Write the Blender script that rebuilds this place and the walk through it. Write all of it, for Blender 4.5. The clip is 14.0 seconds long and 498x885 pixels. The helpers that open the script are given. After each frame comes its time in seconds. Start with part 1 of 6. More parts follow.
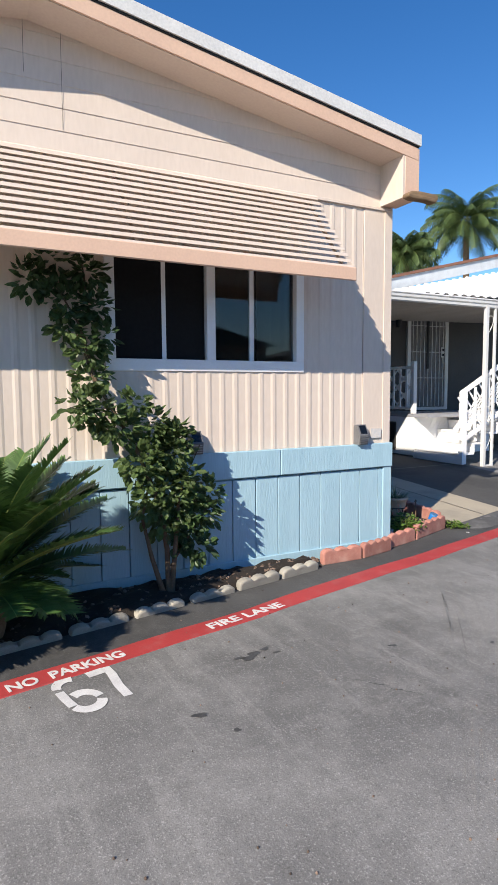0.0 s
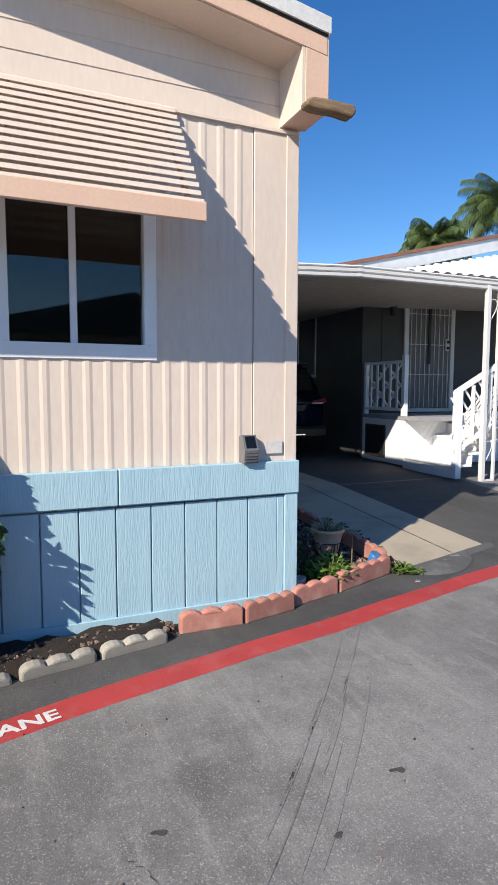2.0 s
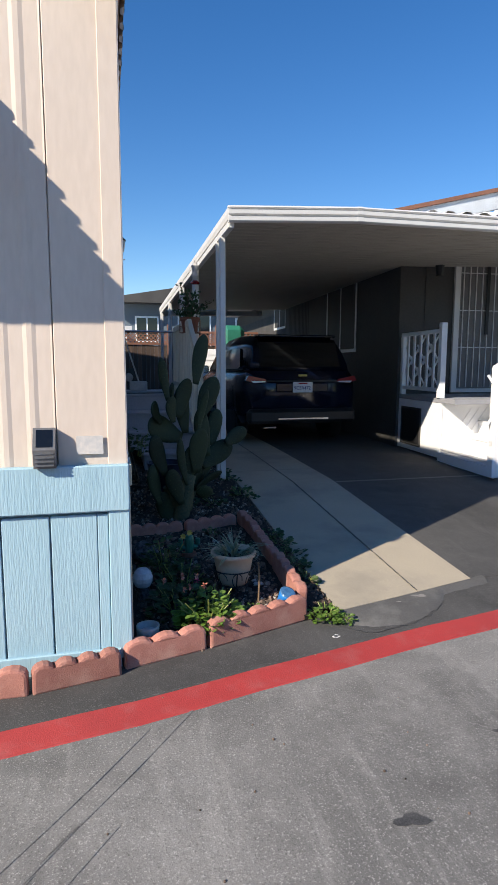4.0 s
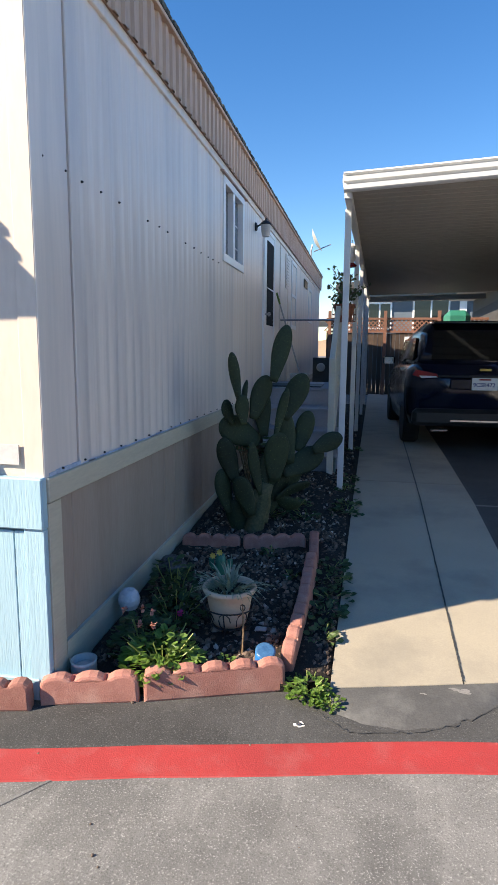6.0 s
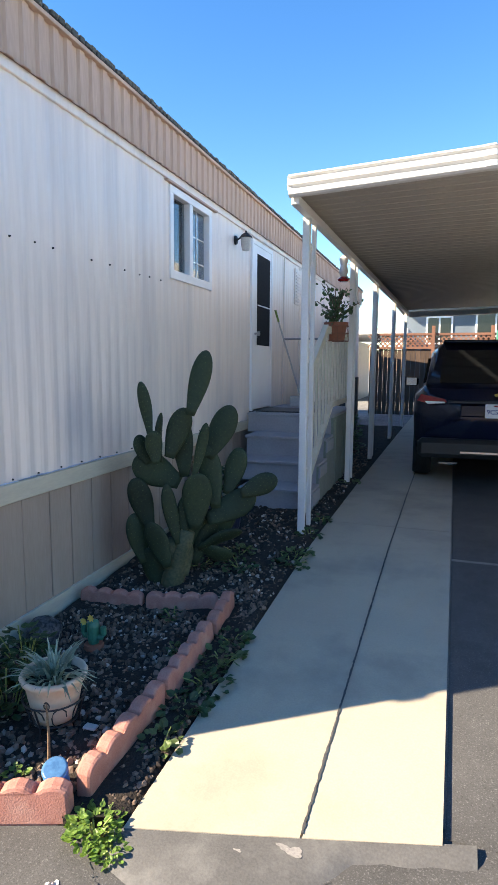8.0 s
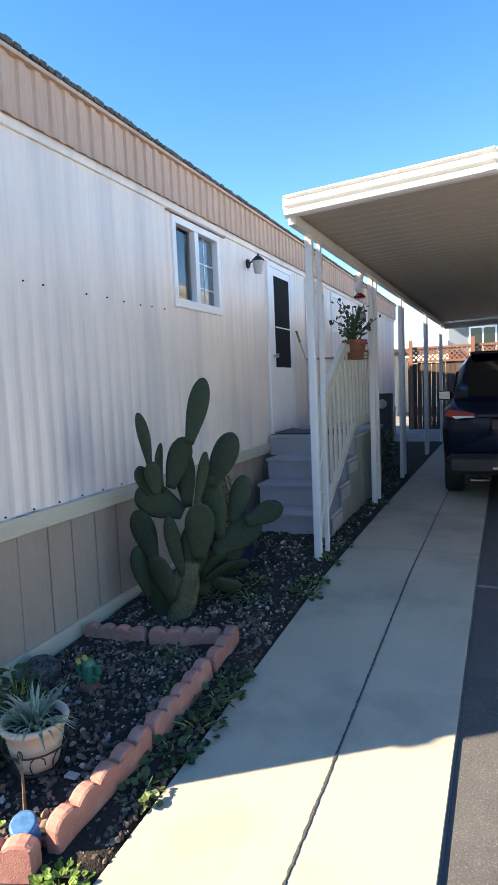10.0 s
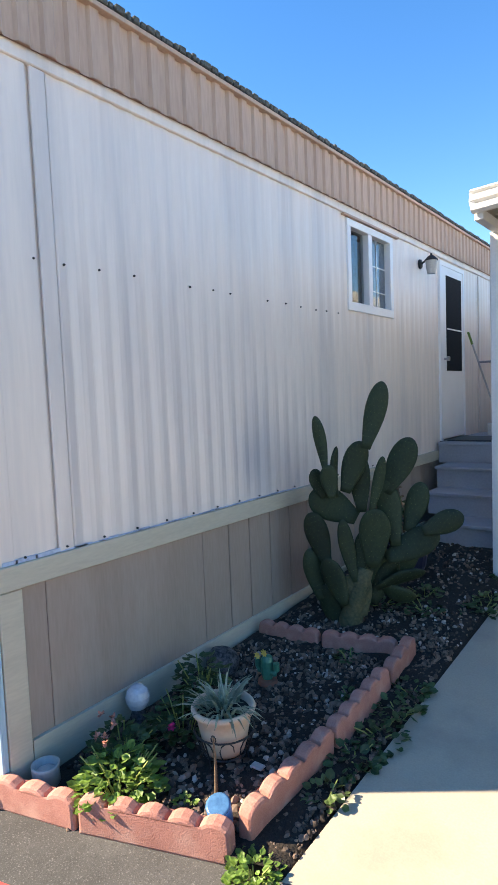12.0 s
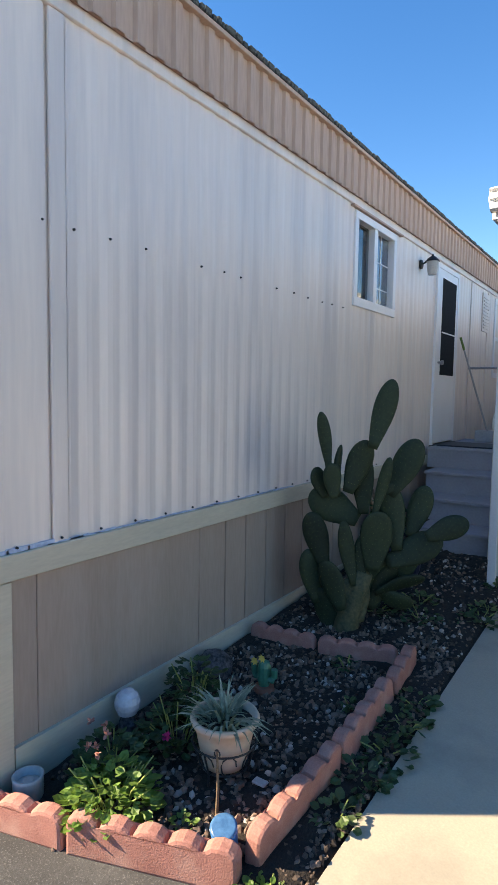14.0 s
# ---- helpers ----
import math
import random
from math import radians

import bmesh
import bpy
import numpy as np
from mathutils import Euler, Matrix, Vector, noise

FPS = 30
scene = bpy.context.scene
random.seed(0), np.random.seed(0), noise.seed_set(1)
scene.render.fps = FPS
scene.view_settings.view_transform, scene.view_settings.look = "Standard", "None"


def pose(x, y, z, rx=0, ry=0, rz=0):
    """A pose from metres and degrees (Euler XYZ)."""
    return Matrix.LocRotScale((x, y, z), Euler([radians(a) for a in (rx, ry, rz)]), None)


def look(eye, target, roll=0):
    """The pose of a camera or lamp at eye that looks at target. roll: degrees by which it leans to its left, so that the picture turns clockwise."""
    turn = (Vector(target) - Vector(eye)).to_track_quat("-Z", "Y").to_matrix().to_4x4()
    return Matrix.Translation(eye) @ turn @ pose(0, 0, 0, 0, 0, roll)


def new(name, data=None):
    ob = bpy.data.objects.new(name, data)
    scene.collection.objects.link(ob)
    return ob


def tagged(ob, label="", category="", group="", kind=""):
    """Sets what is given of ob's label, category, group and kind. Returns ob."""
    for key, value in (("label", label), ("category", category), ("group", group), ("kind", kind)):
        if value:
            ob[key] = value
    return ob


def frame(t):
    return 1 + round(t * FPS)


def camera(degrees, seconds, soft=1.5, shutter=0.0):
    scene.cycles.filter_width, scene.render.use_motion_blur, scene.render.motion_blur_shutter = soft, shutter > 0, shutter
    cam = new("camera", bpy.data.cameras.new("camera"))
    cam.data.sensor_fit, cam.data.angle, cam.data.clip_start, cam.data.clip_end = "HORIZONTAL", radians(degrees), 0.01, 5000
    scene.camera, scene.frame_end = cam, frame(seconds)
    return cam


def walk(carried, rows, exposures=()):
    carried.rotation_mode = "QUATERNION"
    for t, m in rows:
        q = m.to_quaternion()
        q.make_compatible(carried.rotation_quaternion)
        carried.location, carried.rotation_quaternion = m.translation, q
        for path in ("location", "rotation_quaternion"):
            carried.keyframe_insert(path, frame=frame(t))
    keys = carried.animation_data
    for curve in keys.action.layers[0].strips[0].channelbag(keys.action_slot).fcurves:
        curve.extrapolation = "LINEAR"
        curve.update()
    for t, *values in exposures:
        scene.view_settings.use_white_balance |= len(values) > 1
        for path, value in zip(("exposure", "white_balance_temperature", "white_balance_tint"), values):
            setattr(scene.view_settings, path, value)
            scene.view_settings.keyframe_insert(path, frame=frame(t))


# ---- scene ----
cam = camera(45.9, 14.0, 0.75)
PATH = [
    (0, (0.05, -0.001, 1.516), (0.968, 1.767, 1.344), -0.4),
    (0.5, (0.498, 0.25, 1.512), (1.381, 2.038, 1.357), 0.0),
    (1, (0.959, 0.383, 1.484), (1.807, 2.188, 1.335), 0.4),
    (1.5, (1.424, 0.554, 1.498), (2.242, 2.372, 1.334), 0.4),
    (2, (1.879, 0.774, 1.508), (2.676, 2.6, 1.327), 0.2),
    (2.5, (2.377, 0.871, 1.491), (3.145, 2.707, 1.296), 0.1),
    (3, (2.807, 0.967, 1.495), (3.513, 2.826, 1.281), 0.2),
    (3.2, (2.982, 1.1, 1.489), (3.663, 2.967, 1.267), 0.5),
    (5.3, (4.641, 1.723, 1.536), (4.53, 3.698, 1.238), -0.1),
    (5.5, (4.768, 1.789, 1.57), (4.574, 3.756, 1.264), 0.5),
    (6, (5.047, 2.073, 1.563), (4.666, 4.013, 1.256), 0.5),
    (6.5, (5.367, 2.251, 1.579), (4.846, 4.158, 1.277), 0.4),
    (7, (5.684, 2.427, 1.593), (5.083, 4.312, 1.299), 0.4),
    (7.5, (5.862, 2.705, 1.626), (5.233, 4.583, 1.345), 0.5),
    (7.7, (5.888, 2.803, 1.655), (5.264, 4.683, 1.382), 0.4),
    (9.8, (6.174, 3.135, 1.689), (5.436, 4.984, 1.496), -2.1),
    (10, (6.178, 3.132, 1.692), (5.395, 4.962, 1.501), -2.4),
    (10.5, (6.174, 3.116, 1.694), (5.275, 4.893, 1.505), -3.1),
    (11, (6.166, 3.087, 1.694), (5.153, 4.803, 1.517), -3.2),
    (11.5, (6.142, 3.074, 1.693), (5.024, 4.724, 1.523), -2.9),
    (12, (6.026, 3.041, 1.69), (4.811, 4.623, 1.537), -2.3),
    (12.5, (5.837, 2.987, 1.667), (4.547, 4.51, 1.529), -1.6),
    (13, (5.731, 2.948, 1.665), (4.42, 4.452, 1.528), -0.7),
    (13.5, (5.715, 2.992, 1.678), (4.462, 4.544, 1.53), 0.3),
    (14, (5.752, 3.066, 1.658), (4.625, 4.71, 1.492), 0.9),
]
walk(cam, [(t, look(eye, target, roll)) for t, eye, target, roll in PATH],
     [(0, 0.56, 6850, 10), (3.2, 0.5, 6800, 10), (5.3, 0.88, 7400, 10), (6.5, 1.28, 7600, 10), (7.7, 1.72, 7950, 10), (9.8, 1.95, 8200, 10), (11.5, 1.93, 8200, 10), (12.5, 1.62, 8200, 10), (13.4, 1.5, 8250, 10), (14, 1.52, 8300, 10)])

# ---- light ----
SUN_WAY = Vector((0.87, 0.546, -0.671)).normalized()
world = bpy.data.worlds.new("sky")
scene.world = world
world.use_nodes = True
wn = world.node_tree.nodes
sky = wn.new("ShaderNodeTexSky")
sky.sky_type = 'NISHITA'
sky.sun_disc = False
sky.sun_elevation = radians(33.2)
sky.sun_rotation = radians(237.9)
sky.air_density, sky.dust_density, sky.ozone_density = 1.0, 0.0, 3.5
wn["Background"].inputs[1].default_value = 0.112
tone = wn.new("ShaderNodeHueSaturation")
tone.inputs["Hue"].default_value = 0.508
tone.inputs["Saturation"].default_value = 1.3
world.node_tree.links.new(sky.outputs[0], tone.inputs["Color"])
world.node_tree.links.new(tone.outputs[0], wn["Background"].inputs[0])
sun_data = bpy.data.lights.new("sun", 'SUN')
sun_data.energy, sun_data.angle, sun_data.color = 4.7, radians(0.53), (1.0, 0.93, 0.83)
sun = new("sun", sun_data)
sun.matrix_world = look((-8, -6, 9), Vector((-8, -6, 9)) + SUN_WAY)


# ---- materials ----
def mat(name, col, col2=None, rough=0.7, scale=6.0, fine=60.0, bump=0.15, depth=0.004, metal=0.0, mix=0.5, island=0.0, objvar=0.0,
        stretch=(1, 1, 1), spec=0.5, stain=None, stain_scale=1.5, stain_amount=0.5, coat=0.0, translucent=0.0, contrast=0.0):
    m = bpy.data.materials.new(name)
    m.use_nodes = True
    nt = m.node_tree
    n, l = nt.nodes, nt.links
    b = n["Principled BSDF"]
    tc = n.new("ShaderNodeTexCoord")
    mp = n.new("ShaderNodeMapping")
    mp.inputs["Scale"].default_value = stretch
    l.new(tc.outputs["Object"], mp.inputs[0])
    big = n.new("ShaderNodeTexNoise")
    big.inputs["Scale"].default_value, big.inputs["Detail"].default_value = scale, 5
    small = n.new("ShaderNodeTexNoise")
    small.inputs["Scale"].default_value, small.inputs["Detail"].default_value = fine, 4
    l.new(mp.outputs[0], big.inputs["Vector"])
    l.new(mp.outputs[0], small.inputs["Vector"])
    col2 = col2 or tuple(c * 0.78 for c in col)
    mx = n.new("ShaderNodeMix")
    mx.data_type = 'RGBA'
    mx.inputs[6].default_value, mx.inputs[7].default_value = (*col, 1), (*col2, 1)
    am = n.new("ShaderNodeMath")
    am.operation = 'MULTIPLY_ADD'
    am.inputs[1].default_value, am.inputs[2].default_value = 0.5, 0.0
    l.new(small.outputs["Fac"], am.inputs[0])
    ad = n.new("ShaderNodeMath")
    ad.operation = 'MULTIPLY_ADD'
    ad.inputs[1].default_value = 0.5
    l.new(big.outputs["Fac"], ad.inputs[0])
    l.new(am.outputs[0], ad.inputs[2])
    rg = n.new("ShaderNodeMapRange")
    rg.inputs[1].default_value, rg.inputs[2].default_value = 0.36 + contrast, 0.64 - contrast
    rg.inputs[3].default_value, rg.inputs[4].default_value = max(0.0, mix - 0.5), min(1.0, mix + 0.5)
    l.new(ad.outputs[0], rg.inputs[0])
    l.new(rg.outputs[0], mx.inputs[0])
    out = mx.outputs[2]
    if stain:
        st = n.new("ShaderNodeTexNoise")
        st.inputs["Scale"].default_value, st.inputs["Detail"].default_value, st.inputs["Roughness"].default_value = stain_scale, 8, 0.62
        l.new(mp.outputs[0], st.inputs["Vector"])
        sr = n.new("ShaderNodeMapRange")
        sr.inputs[1].default_value, sr.inputs[2].default_value, sr.inputs[4].default_value = 0.5, 0.72, stain_amount
        l.new(st.outputs["Fac"], sr.inputs[0])
        sm = n.new("ShaderNodeMix")
        sm.data_type = 'RGBA'
        sm.inputs[7].default_value = (*stain, 1)
        l.new(sr.outputs[0], sm.inputs[0])
        l.new(out, sm.inputs[6])
        out = sm.outputs[2]
    if island or objvar:
        src = n.new("ShaderNodeNewGeometry").outputs["Random Per Island"] if island else n.new("ShaderNodeObjectInfo").outputs["Random"]
        amount = island or objvar
        vr = n.new("ShaderNodeMapRange")
        vr.inputs[3].default_value, vr.inputs[4].default_value = 1 - amount, 1 + amount
        l.new(src, vr.inputs[0])
        hv = n.new("ShaderNodeHueSaturation")
        l.new(vr.outputs[0], hv.inputs["Value"])
        l.new(out, hv.inputs["Color"])
        out = hv.outputs[0]
    l.new(out, b.inputs["Base Color"])
    b.inputs["Roughness"].default_value, b.inputs["Metallic"].default_value = rough, metal
    b.inputs["Specular IOR Level"].default_value = spec
    b.inputs["Coat Weight"].default_value = coat
    if bump:
        bp = n.new("ShaderNodeBump")
        bp.inputs["Strength"].default_value, bp.inputs["Distance"].default_value = bump, depth
        l.new(ad.outputs[0], bp.inputs["Height"])
        l.new(bp.outputs[0], b.inputs["Normal"])
    if translucent:
        tr = n.new("ShaderNodeBsdfTranslucent")
        tr.inputs[0].default_value = (*(min(1, c * 1.6) for c in col), 1)
        ms = n.new("ShaderNodeMixShader")
        ms.inputs[0].default_value = translucent
        l.new(b.outputs[0], ms.inputs[1])
        l.new(tr.outputs[0], ms.inputs[2])
        l.new(ms.outputs[0], n["Material Output"].inputs[0])
    return m


def glass_mat(name, tint, rough=0.02):
    m = bpy.data.materials.new(name)
    m.use_nodes = True
    b = m.node_tree.nodes["Principled BSDF"]
    b.inputs["Base Color"].default_value = (*tint, 1)
    b.inputs["Roughness"].default_value = rough
    b.inputs["IOR"].default_value = 1.5
    b.inputs["Transmission Weight"].default_value = 1.0
    return m


def asphalt_mat(name, dark, light, scuff, amount):
    """Rolled asphalt: mottling, stone grains, scuffs swept along the lane and pale speckles."""
    m = bpy.data.materials.new(name)
    m.use_nodes = True
    n, l = m.node_tree.nodes, m.node_tree.links
    b = n["Principled BSDF"]
    tc = n.new("ShaderNodeTexCoord")

    def field(scale, detail, rough=0.6, turn=0.0, stretch=(1, 1, 1)):
        mp = n.new("ShaderNodeMapping")
        mp.inputs["Scale"].default_value, mp.inputs["Rotation"].default_value = stretch, (0, 0, radians(turn))
        l.new(tc.outputs["Object"], mp.inputs[0])
        t = n.new("ShaderNodeTexNoise")
        t.inputs["Scale"].default_value, t.inputs["Detail"].default_value, t.inputs["Roughness"].default_value = scale, detail, rough
        l.new(mp.outputs[0], t.inputs["Vector"])
        return t.outputs["Fac"]

    def band(src, lo, hi, top=1.0):
        r = n.new("ShaderNodeMapRange")
        r.inputs[1].default_value, r.inputs[2].default_value, r.inputs[4].default_value = lo, hi, top
        l.new(src, r.inputs[0])
        return r.outputs[0]

    def blend(fac, base, col):
        x = n.new("ShaderNodeMix")
        x.data_type = 'RGBA'
        l.new(fac, x.inputs[0])
        if isinstance(base, tuple):
            x.inputs[6].default_value = (*base, 1)
        else:
            l.new(base, x.inputs[6])
        x.inputs[7].default_value = (*col, 1)
        return x.outputs[2]
    grain = field(150, 3)
    col = blend(band(field(0.6, 7, 0.7), 0.42, 0.58), dark, light)
    col = blend(band(field(2.6, 9, 0.78), 0.52, 0.72, 0.5), col, scuff)
    col = blend(band(field(1.0, 7, 0.75, -58, (7, 0.7, 1)), 0.53, 0.68, amount), col, scuff)
    col = blend(band(field(0.9, 6, 0.65, 20), 0.55, 0.68, 0.6), col, tuple(c * 0.55 for c in dark))
    col = blend(band(grain, 0.57, 0.68, 0.5), col, tuple(c * 1.7 for c in scuff))
    col = blend(band(grain, 0.42, 0.32, 0.6), col, tuple(c * 0.45 for c in dark))
    l.new(col, b.inputs["Base Color"])
    b.inputs["Roughness"].default_value = 0.88
    bp = n.new("ShaderNodeBump")
    bp.inputs["Strength"].default_value, bp.inputs["Distance"].default_value = 0.38, 0.005
    l.new(grain, bp.inputs["Height"])
    l.new(bp.outputs[0], b.inputs["Normal"])
    return m


M_ASPHALT = asphalt_mat("asphalt", (0.14, 0.136, 0.13), (0.225, 0.217, 0.206), (0.33, 0.318, 0.3), 0.45)
# newer asphalt strip; the driveway takes this dark tone in place of its shade
M_ASPHALT_NEW_SHADED = asphalt_mat("new_and_shaded_asphalt", (0.05, 0.049, 0.048), (0.075, 0.073, 0.071), (0.13, 0.127, 0.122), 0.25)
M_RED = mat("red_road_paint", (0.46, 0.045, 0.043), (0.33, 0.035, 0.035), 0.75, 3, 170, 0.6, 0.005, stain=(0.4, 0.13, 0.12), stain_scale=9, stain_amount=0.4)
M_WHITE_ROAD = mat("white_road_paint", (0.75, 0.73, 0.7), (0.55, 0.53, 0.52), 0.75, 9, 170, 0.5, 0.004)
M_CONC = mat("concrete", (0.46, 0.395, 0.295), (0.38, 0.33, 0.255), 0.85, 1.6, 120, 0.3, 0.003, stain=(0.2, 0.185, 0.16), stain_scale=1.4, stain_amount=0.6)
M_CONC_OLD = mat("old_concrete", (0.115, 0.112, 0.108), (0.075, 0.073, 0.071), 0.9, 4, 120, 0.35, 0.006, stain=(0.21, 0.205, 0.195), stain_scale=5, stain_amount=0.6)
M_CREAM = mat("cream_siding_paint", (0.71, 0.605, 0.52), (0.64, 0.54, 0.46), 0.55, 1.5, 40, 0.06, 0.002, stretch=(1, 1, 0.25))
M_SIDE = mat("pale_siding_paint", (0.88, 0.77, 0.69), (0.79, 0.69, 0.62), 0.36, 1.3, 14, 0.05, 0.002, spec=0.95, stretch=(1, 2.6, 0.2), stain=(0.5, 0.47, 0.47), stain_scale=1.3, stain_amount=0.5)
# one streaked blue-grey elliptical patch low on the side siding
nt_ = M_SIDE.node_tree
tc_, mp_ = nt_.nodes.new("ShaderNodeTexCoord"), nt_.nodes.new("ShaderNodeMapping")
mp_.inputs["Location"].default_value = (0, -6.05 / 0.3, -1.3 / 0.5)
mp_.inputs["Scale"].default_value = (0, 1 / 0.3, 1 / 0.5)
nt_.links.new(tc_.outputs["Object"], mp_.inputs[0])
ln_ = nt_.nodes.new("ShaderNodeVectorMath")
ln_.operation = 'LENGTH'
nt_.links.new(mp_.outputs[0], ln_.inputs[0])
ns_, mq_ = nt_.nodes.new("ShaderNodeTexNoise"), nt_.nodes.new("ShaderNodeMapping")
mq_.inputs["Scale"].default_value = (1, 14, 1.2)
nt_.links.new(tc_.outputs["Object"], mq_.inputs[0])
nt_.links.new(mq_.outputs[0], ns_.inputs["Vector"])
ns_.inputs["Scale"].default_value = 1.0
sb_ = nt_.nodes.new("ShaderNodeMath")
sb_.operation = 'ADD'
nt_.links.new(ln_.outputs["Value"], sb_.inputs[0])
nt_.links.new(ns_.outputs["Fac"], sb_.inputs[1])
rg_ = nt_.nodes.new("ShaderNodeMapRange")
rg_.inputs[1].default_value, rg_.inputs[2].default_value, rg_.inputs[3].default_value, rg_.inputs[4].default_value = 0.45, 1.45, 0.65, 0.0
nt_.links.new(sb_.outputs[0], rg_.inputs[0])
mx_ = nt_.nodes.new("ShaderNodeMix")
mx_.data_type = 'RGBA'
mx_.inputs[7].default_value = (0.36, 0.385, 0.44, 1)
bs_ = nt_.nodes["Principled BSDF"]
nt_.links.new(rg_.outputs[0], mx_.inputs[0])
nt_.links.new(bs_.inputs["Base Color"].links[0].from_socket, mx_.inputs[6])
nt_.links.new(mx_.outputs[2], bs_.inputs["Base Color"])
M_PEACH = mat("peach_trim_paint", (0.72, 0.49, 0.36), (0.64, 0.43, 0.32), 0.6, 3, 60, 0.1)
M_TANRIB = mat("tan_ribbed_fascia_paint", (0.56, 0.40, 0.31), (0.45, 0.315, 0.245), 0.6, 2, 30, 0.08, stretch=(1, 2, 0.3))
M_SOFFIT = mat("cream_soffit_paint", (0.66, 0.54, 0.45), (0.6, 0.48, 0.4), 0.7, 2, 50, 0.05)
M_BLUE = mat("blue_painted_wood", (0.365, 0.55, 0.64), (0.315, 0.495, 0.585), 0.6, 2.5, 34, 0.8, 0.006, stretch=(4, 4, 0.35))
M_TAN = mat("tan_painted_skirting", (0.36, 0.29, 0.245), (0.3, 0.245, 0.205), 0.7, 1.5, 30, 0.25, 0.003, stretch=(3, 3, 0.4), stain=(0.42, 0.39, 0.36), stain_scale=1.2, stain_amount=0.4)
M_CREAMBOARD = mat("cream_trim_board", (0.56, 0.52, 0.41), (0.47, 0.44, 0.35), 0.65, 3, 35, 0.2, stretch=(3, 0.5, 3))
M_WHITE = mat("white_painted_metal", (0.72, 0.71, 0.69), (0.65, 0.64, 0.62), 0.4, 4, 80, 0.04)
M_VINYL = mat("white_vinyl", (0.88, 0.88, 0.88), (0.83, 0.83, 0.83), 0.35, 4, 80, 0.02)
M_ROOFMETAL = mat("white_roof_coating", (0.72, 0.71, 0.69), (0.56, 0.56, 0.55), 0.7, 5, 60, 0.5, 0.006)
M_ROOFGRAVEL = mat("dark_roofing_edge", (0.13, 0.14, 0.13), (0.045, 0.05, 0.048), 0.95, 12, 120, 0.8, 0.01)
# near-black that paints the shade of interiors seen through openings
M_DARK = mat("interior_shade", (0.012, 0.012, 0.013), rough=0.6, bump=0)
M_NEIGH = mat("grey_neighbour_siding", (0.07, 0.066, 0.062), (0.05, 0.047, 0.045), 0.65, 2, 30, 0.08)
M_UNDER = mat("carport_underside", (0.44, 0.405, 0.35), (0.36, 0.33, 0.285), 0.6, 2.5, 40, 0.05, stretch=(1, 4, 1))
M_SOIL = mat("dark_soil", (0.03, 0.021, 0.015), (0.014, 0.01, 0.008), 0.95, 8, 90, 0.9, 0.02)
M_BRICKRED = mat("red_edging_block", (0.45, 0.2, 0.155), (0.33, 0.14, 0.11), 0.9, 10, 150, 0.7, 0.006, objvar=0.22, stain=(0.55, 0.34, 0.27), stain_scale=7, stain_amount=0.55)
M_BRICKGREY = mat("weathered_grey_edging_block", (0.42, 0.39, 0.33), (0.3, 0.28, 0.24), 0.9, 9, 150, 0.7, 0.006, objvar=0.15)
M_GAP_SHADE = mat("gap_shade_black", (0.02, 0.02, 0.02), rough=0.8, bump=0.2)
M_GLASS = glass_mat("window_glass", (0.55, 0.6, 0.62))


# ---- helpers of the scene ----
def thing(name, loc=(0, 0, 0), rz=0.0, label="", category="", group="", kind=""):
    ob = new(name)
    ob.empty_display_size = 0.1
    ob.matrix_basis = pose(*loc, 0, 0, rz)
    return tagged(ob, label, category, group, kind)


def part(name, bm, material, parent=None, label="", smooth=False):
    me = bpy.data.meshes.new(name)
    bmesh.ops.recalc_face_normals(bm, faces=bm.faces[:])
    if smooth:
        for f in bm.faces:
            f.smooth = True
    bm.to_mesh(me)
    bm.free()
    me.materials.append(material)
    ob = new(name, me)
    ob.parent = parent
    return tagged(ob, label)


def box(bm, x0, x1, y0, y1, z0, z1, bevel=0.0, m=None):
    mm = Matrix.Translation(((x0 + x1) / 2, (y0 + y1) / 2, (z0 + z1) / 2)) @ Matrix.Diagonal((x1 - x0, y1 - y0, z1 - z0, 1))
    vs = bmesh.ops.create_cube(bm, size=1, matrix=(m @ mm) if m else mm)["verts"]
    if bevel:
        es = list({e for v in vs for e in v.link_edges})
        bmesh.ops.bevel(bm, geom=es, offset=bevel, segments=1, affect='EDGES', profile=0.5)
    return bm


def bx(x0, x1, y0, y1, z0, z1, bevel=0.0, m=None):
    return box(bmesh.new(), x0, x1, y0, y1, z0, z1, bevel, m)


def tube(bm, pts, r, seg=8, r1=None):
    """A round bar through points, tapering from r to r1."""
    pts = [Vector(p) for p in pts]
    rings = []
    for i, p in enumerate(pts):
        d = (pts[min(i + 1, len(pts) - 1)] - pts[max(i - 1, 0)]).normalized()
        a = d.orthogonal().normalized() if abs(d.z) > 0.9 else d.cross(Vector((0, 0, 1))).normalized()
        b = d.cross(a)
        rr = r if r1 is None else r + (r1 - r) * i / (len(pts) - 1)
        rings.append([bm.verts.new(p + rr * (a * math.cos(2 * math.pi * k / seg) + b * math.sin(2 * math.pi * k / seg))) for k in range(seg)])
    for u, v in zip(rings, rings[1:]):
        for k in range(seg):
            bm.faces.new((u[k], u[(k + 1) % seg], v[(k + 1) % seg], v[k]))
    bm.faces.new(rings[0][::-1])
    bm.faces.new(rings[-1])
    return bm


